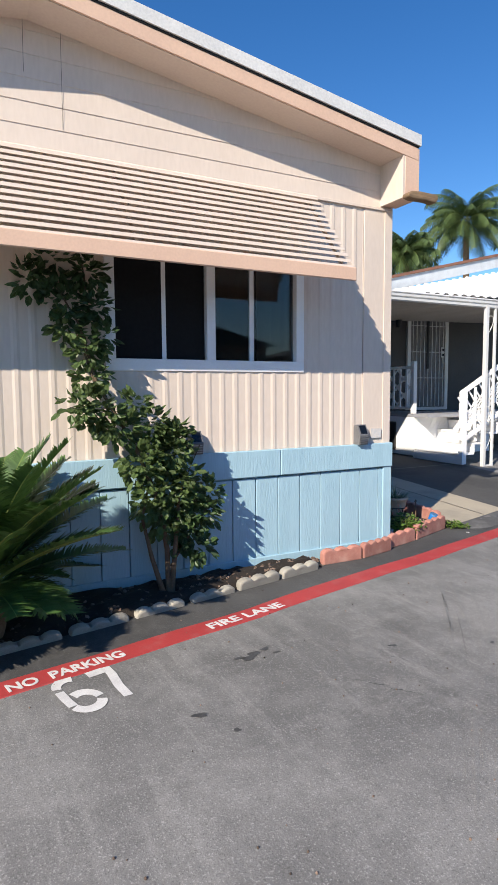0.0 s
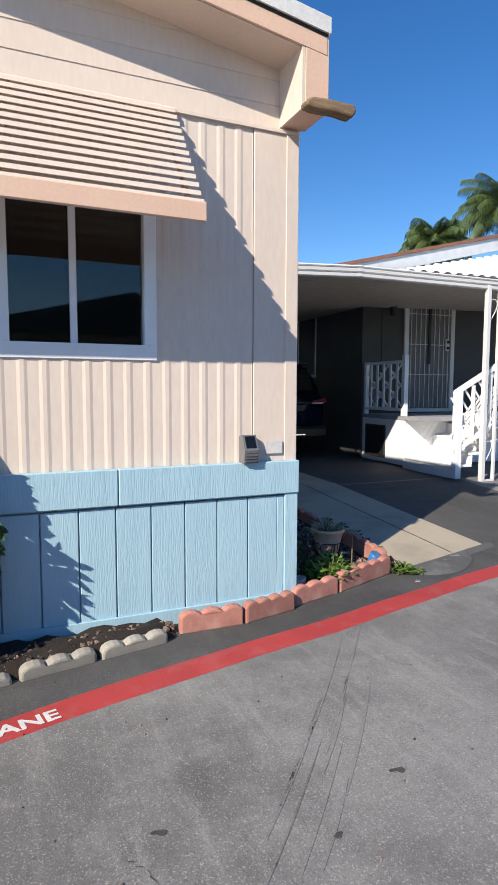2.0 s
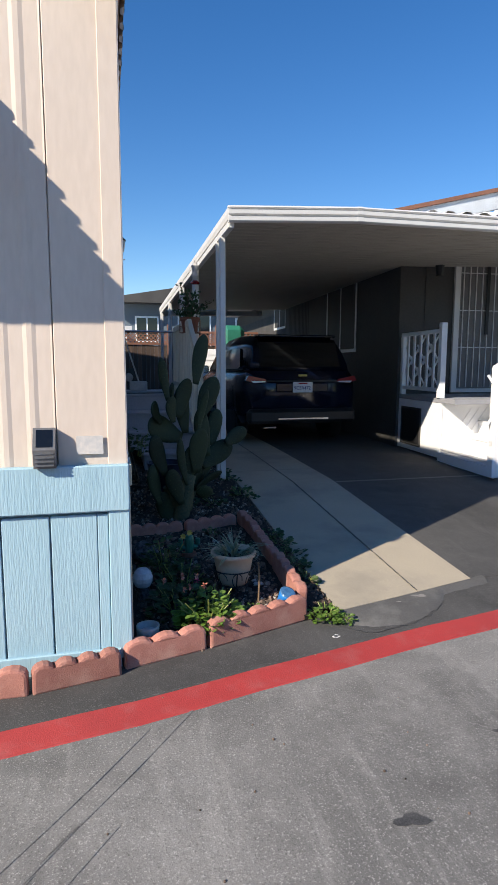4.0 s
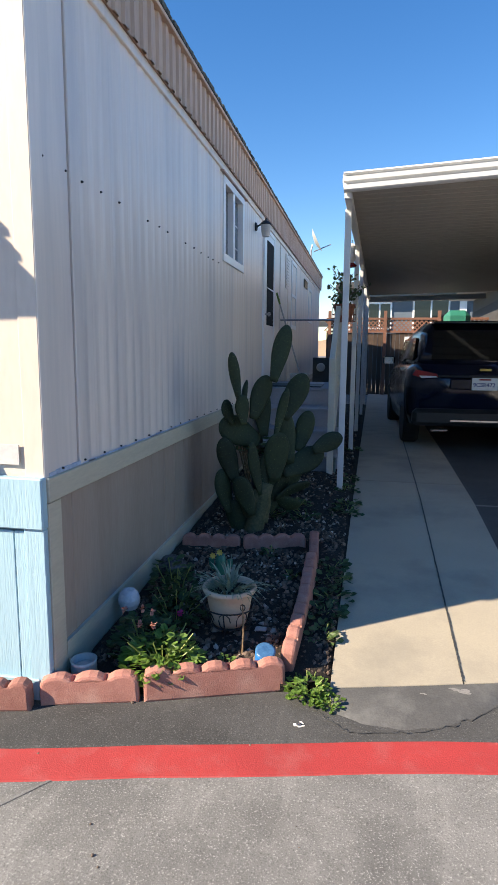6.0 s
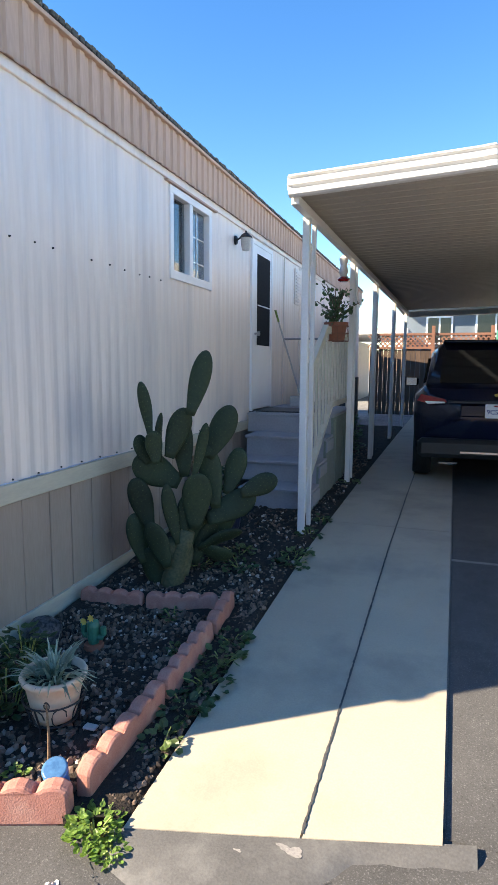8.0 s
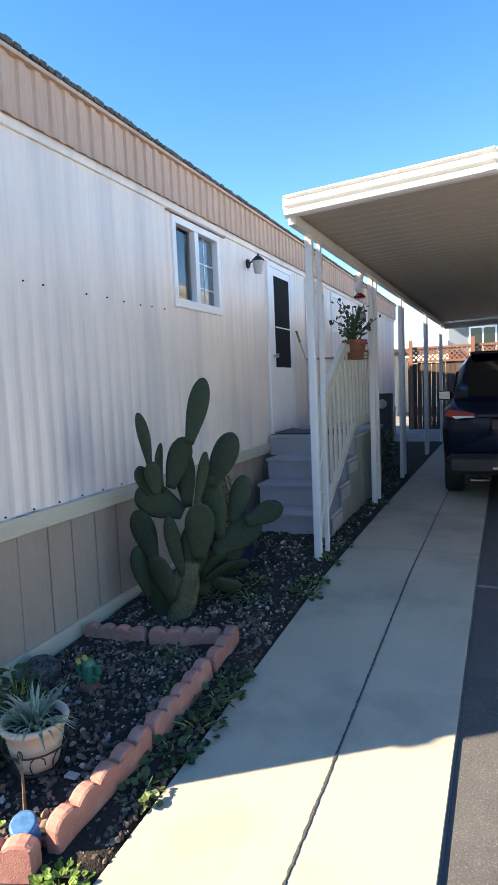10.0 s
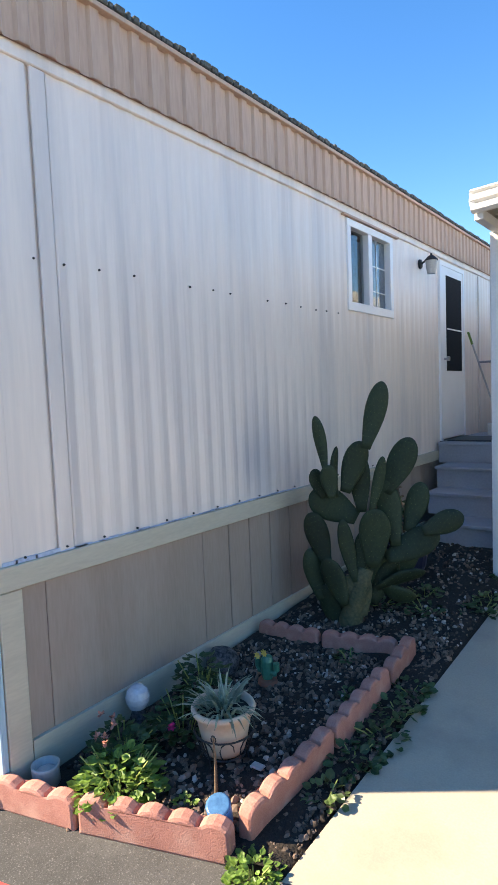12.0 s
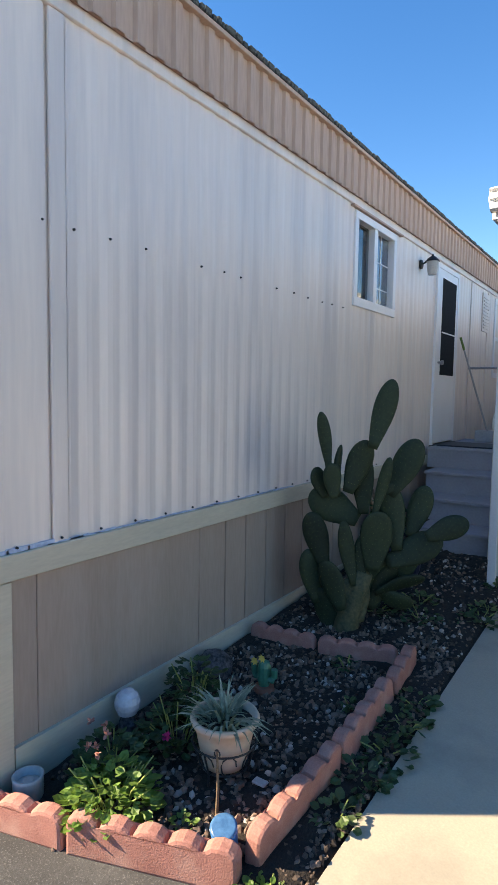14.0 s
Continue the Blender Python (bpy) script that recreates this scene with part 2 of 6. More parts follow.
def prism(bm, poly, axis, a, b):
    """A flat outline in the plane across axis, from a to b along it."""
    def at(p, d):
        return {"x": (d, p[0], p[1]), "y": (p[0], d, p[1]), "z": (p[0], p[1], d)}[axis]
    u = [bm.verts.new(at(p, a)) for p in poly]
    v = [bm.verts.new(at(p, b)) for p in poly]
    bm.faces.new(u)
    bm.faces.new(v[::-1])
    for i in range(len(poly)):
        j = (i + 1) % len(poly)
        bm.faces.new((u[i], v[i], v[j], u[j]))
    return bm


def lathe(bm, prof, seg=24, at=(0, 0, 0)):
    rings = [[bm.verts.new((at[0] + r * math.cos(2 * math.pi * k / seg), at[1] + r * math.sin(2 * math.pi * k / seg), at[2] + z)) for k in range(seg)] for r, z in prof]
    for u, v in zip(rings, rings[1:]):
        for k in range(seg):
            bm.faces.new((u[k], u[(k + 1) % seg], v[(k + 1) % seg], v[k]))
    bm.faces.new(rings[0][::-1])
    bm.faces.new(rings[-1])
    return bm


def ribbed(bm, axis, a0, a1, z0, z1, base, out, pitch, rib, flat, rise=0.012, ztop=None):
    """A sheet with upright ribs along x or y; base: the plane, out: which way the ribs stand (+1 or -1). ztop(a): its upper edge."""
    xs = [a0]
    k = math.floor(a0 / pitch)
    while k * pitch < a1:
        for d, h in ((0, 0), (flat, 1), (flat + rib, 1), (2 * flat + rib, 0)):
            x = k * pitch + d
            if a0 < x < a1:
                xs.append(x)
        k += 1
    xs.append(a1)

    def lift(x):
        d = x % pitch
        if d < flat:
            return d / flat
        if d < flat + rib:
            return 1.0
        if d < 2 * flat + rib:
            return 1 - (d - flat - rib) / flat
        return 0.0

    def vert(x, z):
        o = base + out * rise * lift(x + 1e-6)
        return bm.verts.new((x, o, z) if axis == "x" else (o, x, z))
    prev = None
    for x in xs:
        cur = (vert(x, z0), vert(x, ztop(x) if ztop else z1))
        if prev:
            bm.faces.new((prev[0], cur[0], cur[1], prev[1]))
        prev = cur
    return bm


GROUND = ((-400, 0.0), (3.5, 0.01), (4.65, 0.05), (7.4, 0.235), (9.5, 0.27), (16, 0.3), (400, 0.4))


def gz(y):
    for (a, za), (b, zb) in zip(GROUND, GROUND[1:]):
        if y <= b:
            return za + (zb - za) * (y - a) / (b - a)
    return GROUND[-1][1]


def drift(y):
    """The neighbour's lot runs slightly askew."""
    return 0.012 * (y - 4.7)


# ---- ground ----
bm = bmesh.new()
xs = [-400, -100, -30, -10, -3, 0, 3, 6, 9, 14, 30, 100, 400]
ys = [-400, -100, -30, -10, -3, 0, 2, 3.5, 4, 4.65, 5.5, 6.5, 7.4, 8.5, 9.5, 12, 16, 30, 60, 120, 400]
grid = [[bm.verts.new((x, y, gz(y))) for x in xs] for y in ys]
for r0, r1 in zip(grid, grid[1:]):
    for i in range(len(xs) - 1):
        bm.faces.new((r0[i], r0[i + 1], r1[i + 1], r1[i]))
tagged(part("ground", bm, M_ASPHALT), "worn grey asphalt lane with stains and tyre marks", "ground", kind="structure")


def sheet(bm, x0, x1, y0, y1, lift, n=24, side=None, front=None):
    """A strip that follows the ground and the lot's drift. front(x): its near edge."""
    rows = []
    for i in range(n + 1):
        row = []
        for j in range(5):
            x = x0 + (x1 - x0) * j / 4
            ya = front(x) if front else y0
            y = ya + (y1 - ya) * i / n
            row.append(bm.verts.new((x + drift(y), y, gz(y) + lift)))
        rows.append(row)
    for r0, r1 in zip(rows, rows[1:]):
        for j in range(4):
            bm.faces.new((r0[j], r0[j + 1], r1[j + 1], r1[j]))
    geo = bmesh.ops.extrude_face_region(bm, geom=bm.faces[:])
    for v in geo["geom"]:
        if isinstance(v, bmesh.types.BMVert):
            v.co.z -= 0.08
    return bm


def slab_front(x):
    return 4.535 + 0.25 * (x - 4.945)


# driveway shade painted as a darker copy of the lane asphalt
drive = tagged(part("driveway", sheet(bmesh.new(), 6.0, 7.95, 5.2, 24, 0.006, front=lambda x: 4.85), M_ASPHALT_NEW_SHADED), "asphalt driveway strip beside the concrete path, shade painted into its dark colour", "driveway", kind="structure")
path = thing("pavement", label="pale concrete driveway path with a long dark joint", category="path", kind="structure")
for x0, x1 in ((4.945, 5.533), (5.541, 5.99)):
    cuts = [None, 8.05, 11.4, 15.0, 24.0]
    for y0, y1 in zip(cuts, cuts[1:]):
        if y0 is None:
            part("slab", sheet(bmesh.new(), x0, x1, 0, y1 - 0.006, 0.03, 10, front=slab_front), M_CONC, path)
        else:
            part("slab", sheet(bmesh.new(), x0, x1, y0, y1 - 0.006, 0.03, 6), M_CONC, path)

# red line with the lane's slope
LINE = ((-6, 1.8), (0.24, 3.126), (1.82, 3.436), (2.655, 3.64), (3.93, 3.885), (4.87, 4.106), (5.69, 4.272), (10, 5.1))


def line_y(x):
    for (a, ya), (b, yb) in zip(LINE, LINE[1:]):
        if x <= b:
            return ya + (yb - ya) * (x - a) / (b - a)
    return LINE[-1][1]


line = thing("fire_lane_line", (0, 0, 0), label="worn red painted fire lane line on the asphalt", category="road marking", kind="structure")
bm = bmesh.new()
prev = None
for i in range(60):
    x = -6 + 16 * i / 59
    wob = 0.006 * math.sin(i * 1.7)
    cur = [bm.verts.new((x, line_y(x) + s * 0.083 + wob, gz(line_y(x) + s * 0.083) + up)) for s, up in ((-1.04, 0.0), (-1, 0.0042), (1, 0.0052), (1.04, 0.004))]
    if prev:
        for j in range(3):
            bm.faces.new((prev[j], cur[j], cur[j + 1], prev[j + 1]))
    prev = cur
part("red_stripe", bm, M_RED, line)

b = bmesh.new()
prev = None
for i in range(60):
    x = -6 + 14 * i / 59
    ya = line_y(x) + 0.086
    yb = 4.3 if x < 3.7 else (4.3 + 0.3 * (x - 3.7) if x < 4.95 else slab_front(x) + 0.1)
    cur = [b.verts.new((x, ya + (yb - ya) * f, gz(ya + (yb - ya) * f) + (0.0004 if f in (0, 1) else 0.004))) for f in (0, 0.04, 0.4, 0.7, 0.96, 1)]
    if prev:
        for j in range(5):
            b.faces.new((prev[j], cur[j], cur[j + 1], prev[j + 1]))
    prev = cur
tagged(part("road_edge", b, M_ASPHALT_NEW_SHADED), "darker newer asphalt strip between the red line and the beds", "road", kind="structure")

# ---- the mobile home ----
FY, SX = 4.28, 3.745          # front and side wall planes
HOME_L, HOME_Y1 = -2.4, 18.4
RIDGE = 0.65


def roof_z(x):
    return 3.694 + 0.15 * (3.78 - (x if x > RIDGE else 2 * RIDGE - x))


home = thing("mobile_home", label="cream mobile home with blue skirting, metal awning and ribbed siding", category="house")
WX0, WX1, WZ0, WZ1 = 1.109, 2.8, 1.676, 2.62
front_wall = part("front_wall", bx(HOME_L, WX0, FY + 0.012, FY + 0.12, 1.0, 3.2), M_CREAM, home)
for i, (a0, a1, z0, z1) in enumerate(((WX1, SX - 0.01, 1.0, 3.2), (WX0, WX1, 1.0, WZ0), (WX0, WX1, WZ1, 3.2))):
    part("wall_core", bx(a0, a1, FY + 0.012, FY + 0.12, z0, z1), M_CREAM, front_wall)
for a0, a1, z0, z1 in ((HOME_L, WX0, 1.02, 3.135), (WX1, 3.43, 1.02, 3.135), (WX0, WX1, 1.02, WZ0), (WX0, WX1, WZ1, 3.135)):
    part("siding_panel", ribbed(bmesh.new(), "x", a0, a1, z0, z1, FY, -1, 0.118, 0.022, 0.018, 0.0045), M_CREAM, front_wall)
part("corner_panel", bx(3.436, 3.735, FY - 0.008, FY + 0.012, 1.02, 3.135, 0.003), M_CREAM, front_wall)
part("corner_trim", bx(3.66, 3.748, FY - 0.016, FY - 0.009, 1.02, 3.135, 0.003), M_CREAM, front_wall)
# gable of lapped boards, cut to the slope of the soffit
def gable_x(zz):
    return min(3.74, 3.78 - (zz + 0.205 - 3.694) / 0.15)


z = 3.14
while z < 3.955:
    zt_ = min(z + 0.151, 3.955)
    xb_, xt_ = gable_x(z), gable_x(zt_)
    outline = [(max(HOME_L, 2 * RIDGE - xb_), z), (xb_, z), (xt_, zt_), (max(HOME_L, 2 * RIDGE - xt_), zt_)]
    if z < 3.29 < zt_ or xb_ == 3.74 > xt_:
        zk = 3.694 - 0.205 + 0.15 * (3.78 - 3.74)
        outline.insert(2, (3.74, min(max(zk, z), zt_)))
    lap = prism(bmesh.new(), outline, "y", FY - 0.0068, FY + 0.06)
    for v in lap.verts:
        if v.co.y < FY and v.co.z > z + 0.01:
            v.co.y += 0.0055
    part("lap_board", lap, M_CREAM, front_wall)
    z += 0.15
part("flashing", bx(HOME_L, 3.74, FY - 0.022, FY - 0.012, 3.125, 3.15, 0.002), M_CREAM, front_wall)

# side wall, with a window and a door opening
SW = (7.402, 8.288, 2.366, 3.1)
SD = (9.49, 10.33, 1.12, 3.095)
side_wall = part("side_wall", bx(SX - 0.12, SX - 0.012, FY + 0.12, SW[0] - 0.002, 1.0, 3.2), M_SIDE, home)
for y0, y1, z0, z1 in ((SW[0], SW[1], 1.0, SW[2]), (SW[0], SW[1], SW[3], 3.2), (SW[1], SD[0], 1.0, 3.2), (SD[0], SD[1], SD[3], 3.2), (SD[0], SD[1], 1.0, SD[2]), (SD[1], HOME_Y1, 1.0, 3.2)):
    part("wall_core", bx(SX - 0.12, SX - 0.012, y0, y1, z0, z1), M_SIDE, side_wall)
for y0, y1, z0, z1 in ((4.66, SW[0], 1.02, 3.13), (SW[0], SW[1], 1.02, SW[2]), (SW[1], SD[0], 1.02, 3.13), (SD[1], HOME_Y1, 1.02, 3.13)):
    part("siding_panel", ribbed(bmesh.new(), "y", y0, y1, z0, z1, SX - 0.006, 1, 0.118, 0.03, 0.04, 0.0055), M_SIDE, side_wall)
part("corner_panel", bx(SX - 0.01, SX + 0.002, FY + 0.0, 4.56, 1.02, 3.13, 0.002), M_SIDE, side_wall)
part("seam_strip", bx(SX - 0.01, SX + 0.007, 4.576, 4.655, 1.02, 3.13, 0.004), M_SIDE, side_wall)
part("corner_trim", bx(SX + 0.001, SX + 0.006, FY - 0.014, FY + 0.075, 1.02, 3.13, 0.002), M_SIDE, side_wall)
part("band", bx(SX - 0.02, SX + 0.016, FY - 0.004, HOME_Y1, 3.13, 3.192, 0.004), M_SIDE, side_wall)
fascia = part("ribbed_fascia", ribbed(bmesh.new(), "y", 4.0, HOME_Y1, 3.185, 3.535, 3.775, 1, 0.125, 0.05, 0.014, 0.016), M_TANRIB, home)
part("fascia_core", bx(3.64, 3.77, 4.3, HOME_Y1, 3.194, 3.535), M_TANRIB, home)
part("eave_return", bx(3.632, 3.792, 3.978, 4.275, 3.165, 3.585, 0.004), M_PEACH, home)
part("eave_return_panel", bx(3.612, 3.63, 3.98, 4.275, 3.16, 3.51), M_CREAM, home)
# roof
for nm, lift, deep, y0, y1, xe, m_ in (("rake_edge", 0.0, 0.092, 3.955, 4.07, 3.79, M_ROOFMETAL), ("roof", -0.13, 0.06, 4.072, HOME_Y1, 3.8, M_ROOFGRAVEL)):
    b = bmesh.new()
    prism(b, [(HOME_L - 0.05, roof_z(HOME_L - 0.05) - deep + lift), (RIDGE, roof_z(RIDGE) - deep + lift), (xe, roof_z(xe) - deep + lift), (xe, roof_z(xe) + lift), (RIDGE, roof_z(RIDGE) + lift), (HOME_L - 0.05, roof_z(HOME_L - 0.05) + lift)], "y", y0, y1)
    part(nm, b, m_, home)
part("drip_edge", bx(3.765, 3.815, 4.08, HOME_Y1, 3.50, 3.525, 0.003), M_TANRIB, home)
# crumbled lumps of roofing along the eave
rr = random.Random(4)
b = bmesh.new()
y = 4.1
while y < HOME_Y1:
    w = rr.uniform(0.02, 0.06)
    box(b, 3.77, 3.814 + rr.uniform(0, 0.008), y, y + w, 3.53, 3.556 + rr.uniform(0, 0.011), 0.004)
    y += w + rr.uniform(0.0, 0.02)
tagged(part("roofing_edge", b, M_ROOFGRAVEL, home), kind="stuff")
b = bmesh.new()
prism(b, [(HOME_L, roof_z(HOME_L) - 0.208), (RIDGE, roof_z(RIDGE) - 0.208), (3.775, roof_z(3.775) - 0.208), (3.775, roof_z(3.775) - 0.108), (RIDGE, roof_z(RIDGE) - 0.108), (HOME_L, roof_z(HOME_L) - 0.108)], "y", 3.975, 3.99)
part("fascia_board", b, M_PEACH, home)
# near-black strip puts in the shade of the gap above the fascia
b = bmesh.new()
prism(b, [(HOME_L, roof_z(HOME_L) - 0.106), (RIDGE, roof_z(RIDGE) - 0.106), (3.775, roof_z(3.775) - 0.106), (3.775, roof_z(3.775) - 0.093), (RIDGE, roof_z(RIDGE) - 0.093), (HOME_L, roof_z(HOME_L) - 0.093)], "y", 3.968, 3.99)
part("drip_gap", b, M_GAP_SHADE, home, "black strip painting the shade in the gap under the roof edge")
b = bmesh.new()
prism(b, [(HOME_L, roof_z(HOME_L) - 0.212), (RIDGE, roof_z(RIDGE) - 0.212), (3.63, roof_z(3.63) - 0.212), (3.63, roof_z(3.63) - 0.195), (RIDGE, roof_z(RIDGE) - 0.195), (HOME_L, roof_z(HOME_L) - 0.195)], "y", 3.992, FY + 0.05)
part("soffit", b, M_SOFFIT, home)
# closing walls at the hidden sides
part("rear_wall", bx(HOME_L, SX - 0.02, HOME_Y1 - 0.1, HOME_Y1, 0.1, 3.4), M_SIDE, home)
part("west_wall", bx(HOME_L, HOME_L + 0.1, FY + 0.1, HOME_Y1 - 0.1, 0.1, 3.4), M_SIDE, home)

# skirting
GROOVE = 0.2145
x = 3.602
part("skirting_panel", bx(3.604, 3.652, FY - 0.03, FY + 0.0, 0.06, 0.80, 0.003), M_BLUE, home)
part("skirt_corner_board", bx(3.655, 3.752, FY - 0.042, FY - 0.012, 0.08, 0.815, 0.004), M_BLUE, home)
while x > HOME_L:
    x0 = max(HOME_L, x - GROOVE + 0.007)
    part("skirting_panel", bx(x0, x - 0.001, FY - 0.03, FY + 0.0, 0.06, 0.80, 0.003), M_BLUE, home)
    x -= GROOVE
part("skirting_backing", bx(HOME_L, 3.70, FY + 0.002, FY + 0.05, 0.05, 1.02), M_BLUE, home)
for x0, x1 in ((HOME_L, 0.32), (0.325, 2.545), (2.55, 3.755)):
    part("top_board", bx(x0, x1, FY - 0.055, FY - 0.01, 0.815, 1.035, 0.006), M_BLUE, home)
part("front_base_board", bx(HOME_L, 3.70, FY - 0.05, FY - 0.032, 0.0, 0.135, 0.004), M_BLUE, home)
y = FY + 0.135
part("side_corner_board", bx(SX - 0.02, SX + 0.014, FY - 0.01, FY + 0.096, 0.05, 0.92, 0.003), M_CREAMBOARD, home)
edges = [4.38, 4.5, 5.536, 5.778, 5.986, 6.214, 6.45, 6.69, 6.93]
while edges[-1] < HOME_Y1:
    edges.append(edges[-1] + 0.25)
for y0, y1 in zip(edges, edges[1:]):
    part("skirting_panel", bx(SX - 0.03, SX - 0.004, y0, y1 - (0.003 if y1 < 5.6 else 0.008), 0.1, 0.93, 0.003), M_TAN, home)
part("skirting_backing", bx(SX - 0.06, SX - 0.032, 4.34, HOME_Y1, 0.05, 1.02), M_TAN, home)
for y0, y1 in ((FY - 0.012, 9.0), (9.005, HOME_Y1)):
    part("side_top_board", bx(SX - 0.02, SX + 0.022, y0, y1, 0.925, 1.03, 0.004), M_CREAMBOARD, home)
b = bmesh.new()
prism(b, [(4.38, 0.06), (9.0, 0.22), (9.0, 0.32), (4.38, 0.245)], "x", SX - 0.02, SX + 0.014)
part("base_board", b, M_CREAMBOARD, home)

# ---- carport of the neighbour ----
carport = thing("carport", (0, 0, 0), label="white metal carport with ribbed pan roof and double posts", category="carport")
CX0, CY0, CY1 = 4.813, 7.095, 17.0

# plain unseen homes added across the lane to block low sky and darken reflections
for k, x in enumerate((-22, -8, 6, 20)):
    facing = thing("facing_home", (x, -11, 0), label="plain unseen home block added across the lane to cut low sky light", category="house", group="homes across the lane")
    part("wall", bx(-5, 5, -8, 0, 0.0, 3.2), M_TAN, facing)
    b = bmesh.new()
    prism(b, [(-5.3, 3.2), (5.3, 3.2), (0, 4.5)], "y", -8.4, 0.4)
    part("roof", b, M_ROOFGRAVEL, facing)
M_LEAF = mat("leaf_green", (0.1, 0.145, 0.05), (0.06, 0.1, 0.032), 0.45, 8, 60, 0.1, island=0.45, translucent=0.25)
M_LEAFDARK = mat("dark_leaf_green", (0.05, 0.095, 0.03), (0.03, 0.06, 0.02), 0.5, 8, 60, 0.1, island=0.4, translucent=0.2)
M_LEAFBRIGHT = mat("bright_leaf_green", (0.15, 0.25, 0.045), (0.1, 0.18, 0.035), 0.5, 8, 60, 0.1, island=0.35, translucent=0.3)
M_PALM = mat("sago_leaf", (0.08, 0.15, 0.04), (0.05, 0.105, 0.028), 0.35, 8, 60, 0.05, island=0.35, translucent=0.15)
M_RACHIS = mat("yellow_green_stem", (0.3, 0.34, 0.09), (0.2, 0.24, 0.06), 0.5, 8, 60, 0.1)
M_BARK = mat("brown_bark", (0.16, 0.11, 0.07), (0.08, 0.055, 0.035), 0.9, 12, 80, 0.8, 0.01)
M_CACTUS = mat("cactus_skin", (0.032, 0.05, 0.024), (0.016, 0.028, 0.015), 0.65, 5, 70, 0.1, 0.004, objvar=0.3, spec=0.3)
M_CACTUSOLD = mat("corky_cactus_trunk", (0.12, 0.11, 0.055), (0.04, 0.055, 0.028), 0.85, 9, 60, 0.7, 0.01)
M_BLACK = mat("black_metal", (0.02, 0.02, 0.022), rough=0.5, bump=0.1)
M_CLAY = mat("cream_clay_pot", (0.62, 0.5, 0.38), (0.54, 0.43, 0.32), 0.55, 6, 60, 0.15)
M_TERRA = mat("terracotta", (0.3, 0.11, 0.065), (0.22, 0.08, 0.05), 0.8, 6, 60, 0.2)
M_STONE = mat("bed_gravel", (0.17, 0.115, 0.085), (0.08, 0.055, 0.042), 0.85, 10, 90, 0.4, island=0.9)
M_PALE = mat("pale_gravel", (0.42, 0.39, 0.35), (0.3, 0.27, 0.24), 0.8, 10, 90, 0.3, island=0.4)
M_BOULDER = mat("dark_stone", (0.012, 0.012, 0.014), (0.16, 0.16, 0.17), 0.8, 22, 70, 0.6, 0.01, mix=0.2, contrast=0.03)
M_GREYSTEP = mat("grey_step_paint", (0.34, 0.345, 0.375), (0.28, 0.285, 0.31), 0.75, 4, 50, 0.2)
M_GREENPANEL = mat("green_painted_panel", (0.21, 0.255, 0.225), (0.155, 0.19, 0.17), 0.7, 3, 40, 0.2)
M_RAILCREAM = mat("cream_rail_paint", (0.66, 0.63, 0.53), (0.58, 0.55, 0.46), 0.6, 4, 50, 0.15)
M_FENCE = mat("brown_fence_board", (0.095, 0.06, 0.042), (0.05, 0.034, 0.026), 0.85, 3, 30, 0.4, stretch=(4, 4, 0.4), objvar=0.3)
M_REDWOOD = mat("redwood_lattice", (0.25, 0.11, 0.07), (0.17, 0.078, 0.05), 0.8, 5, 40, 0.3)
M_CARBLUE = mat("dark_blue_car_paint", (0.003, 0.006, 0.022), (0.002, 0.005, 0.018), 0.14, 2, 300, 0.0, metal=0.0, coat=0.0)
M_CARBLACK = mat("black_plastic", (0.015, 0.015, 0.016), rough=0.5, bump=0.05)
M_CARGLASS = mat("tinted_car_glass", (0.008, 0.009, 0.01), rough=0.06, bump=0, spec=0.6)
M_RUBBER = mat("tyre_rubber", (0.018, 0.018, 0.018), rough=0.85, bump=0.2)
M_ALLOY = mat("grey_alloy", (0.4, 0.4, 0.41), rough=0.35, metal=0.9, bump=0)
M_CHROME = mat("chrome", (0.8, 0.8, 0.8), rough=0.15, metal=1.0, bump=0)
M_REDLAMP = mat("red_lamp_lens", (0.3, 0.01, 0.012), rough=0.15, bump=0, coat=0.5)
M_CLEAR = mat("clear_lamp_lens", (0.7, 0.7, 0.7), rough=0.12, bump=0)
M_PLATE = mat("plate_white", (0.75, 0.76, 0.78), rough=0.4, bump=0)
M_PLATEBLUE = mat("plate_blue_ink", (0.03, 0.05, 0.2), rough=0.5, bump=0)
M_PINK = mat("magenta_petal", (0.6, 0.03, 0.2), rough=0.6, bump=0)
M_YELLOW = mat("yellow_paint", (0.75, 0.55, 0.12), rough=0.6, bump=0)
M_DRYFLOWER = mat("faded_pink_flower", (0.55, 0.25, 0.18), (0.4, 0.16, 0.12), 0.8, 20, 90, 0.2, island=0.4)
M_BLUELIGHT = mat("blue_plastic", (0.03, 0.22, 0.6), (0.02, 0.17, 0.5), 0.3, 5, 50, 0.03)
M_CLOUDY = mat("cloudy_plastic", (0.5, 0.49, 0.47), (0.38, 0.37, 0.36), 0.35, 9, 60, 0.1)
M_WOODOLD = mat("weathered_wood", (0.26, 0.17, 0.095), (0.13, 0.085, 0.05), 0.85, 6, 40, 0.5, 0.006, stretch=(0.5, 4, 4))
M_BLUEGREY = mat("blue_grey_siding", (0.13, 0.165, 0.2), (0.11, 0.14, 0.17), 0.7, 2, 30, 0.1)
M_HILL = mat("dry_hill", (0.5, 0.33, 0.2), (0.38, 0.27, 0.17), 0.9, 0.1, 2, 0.2)
M_CURTAIN_SKY = mat("sky_tinted_curtain", (0.5, 0.56, 0.66), (0.42, 0.48, 0.58), 0.9, 4, 30, 0.1)
M_DOORGREY = mat("security_door_grey", (0.17, 0.165, 0.16), (0.13, 0.127, 0.123), 0.6, 3, 40, 0.1)
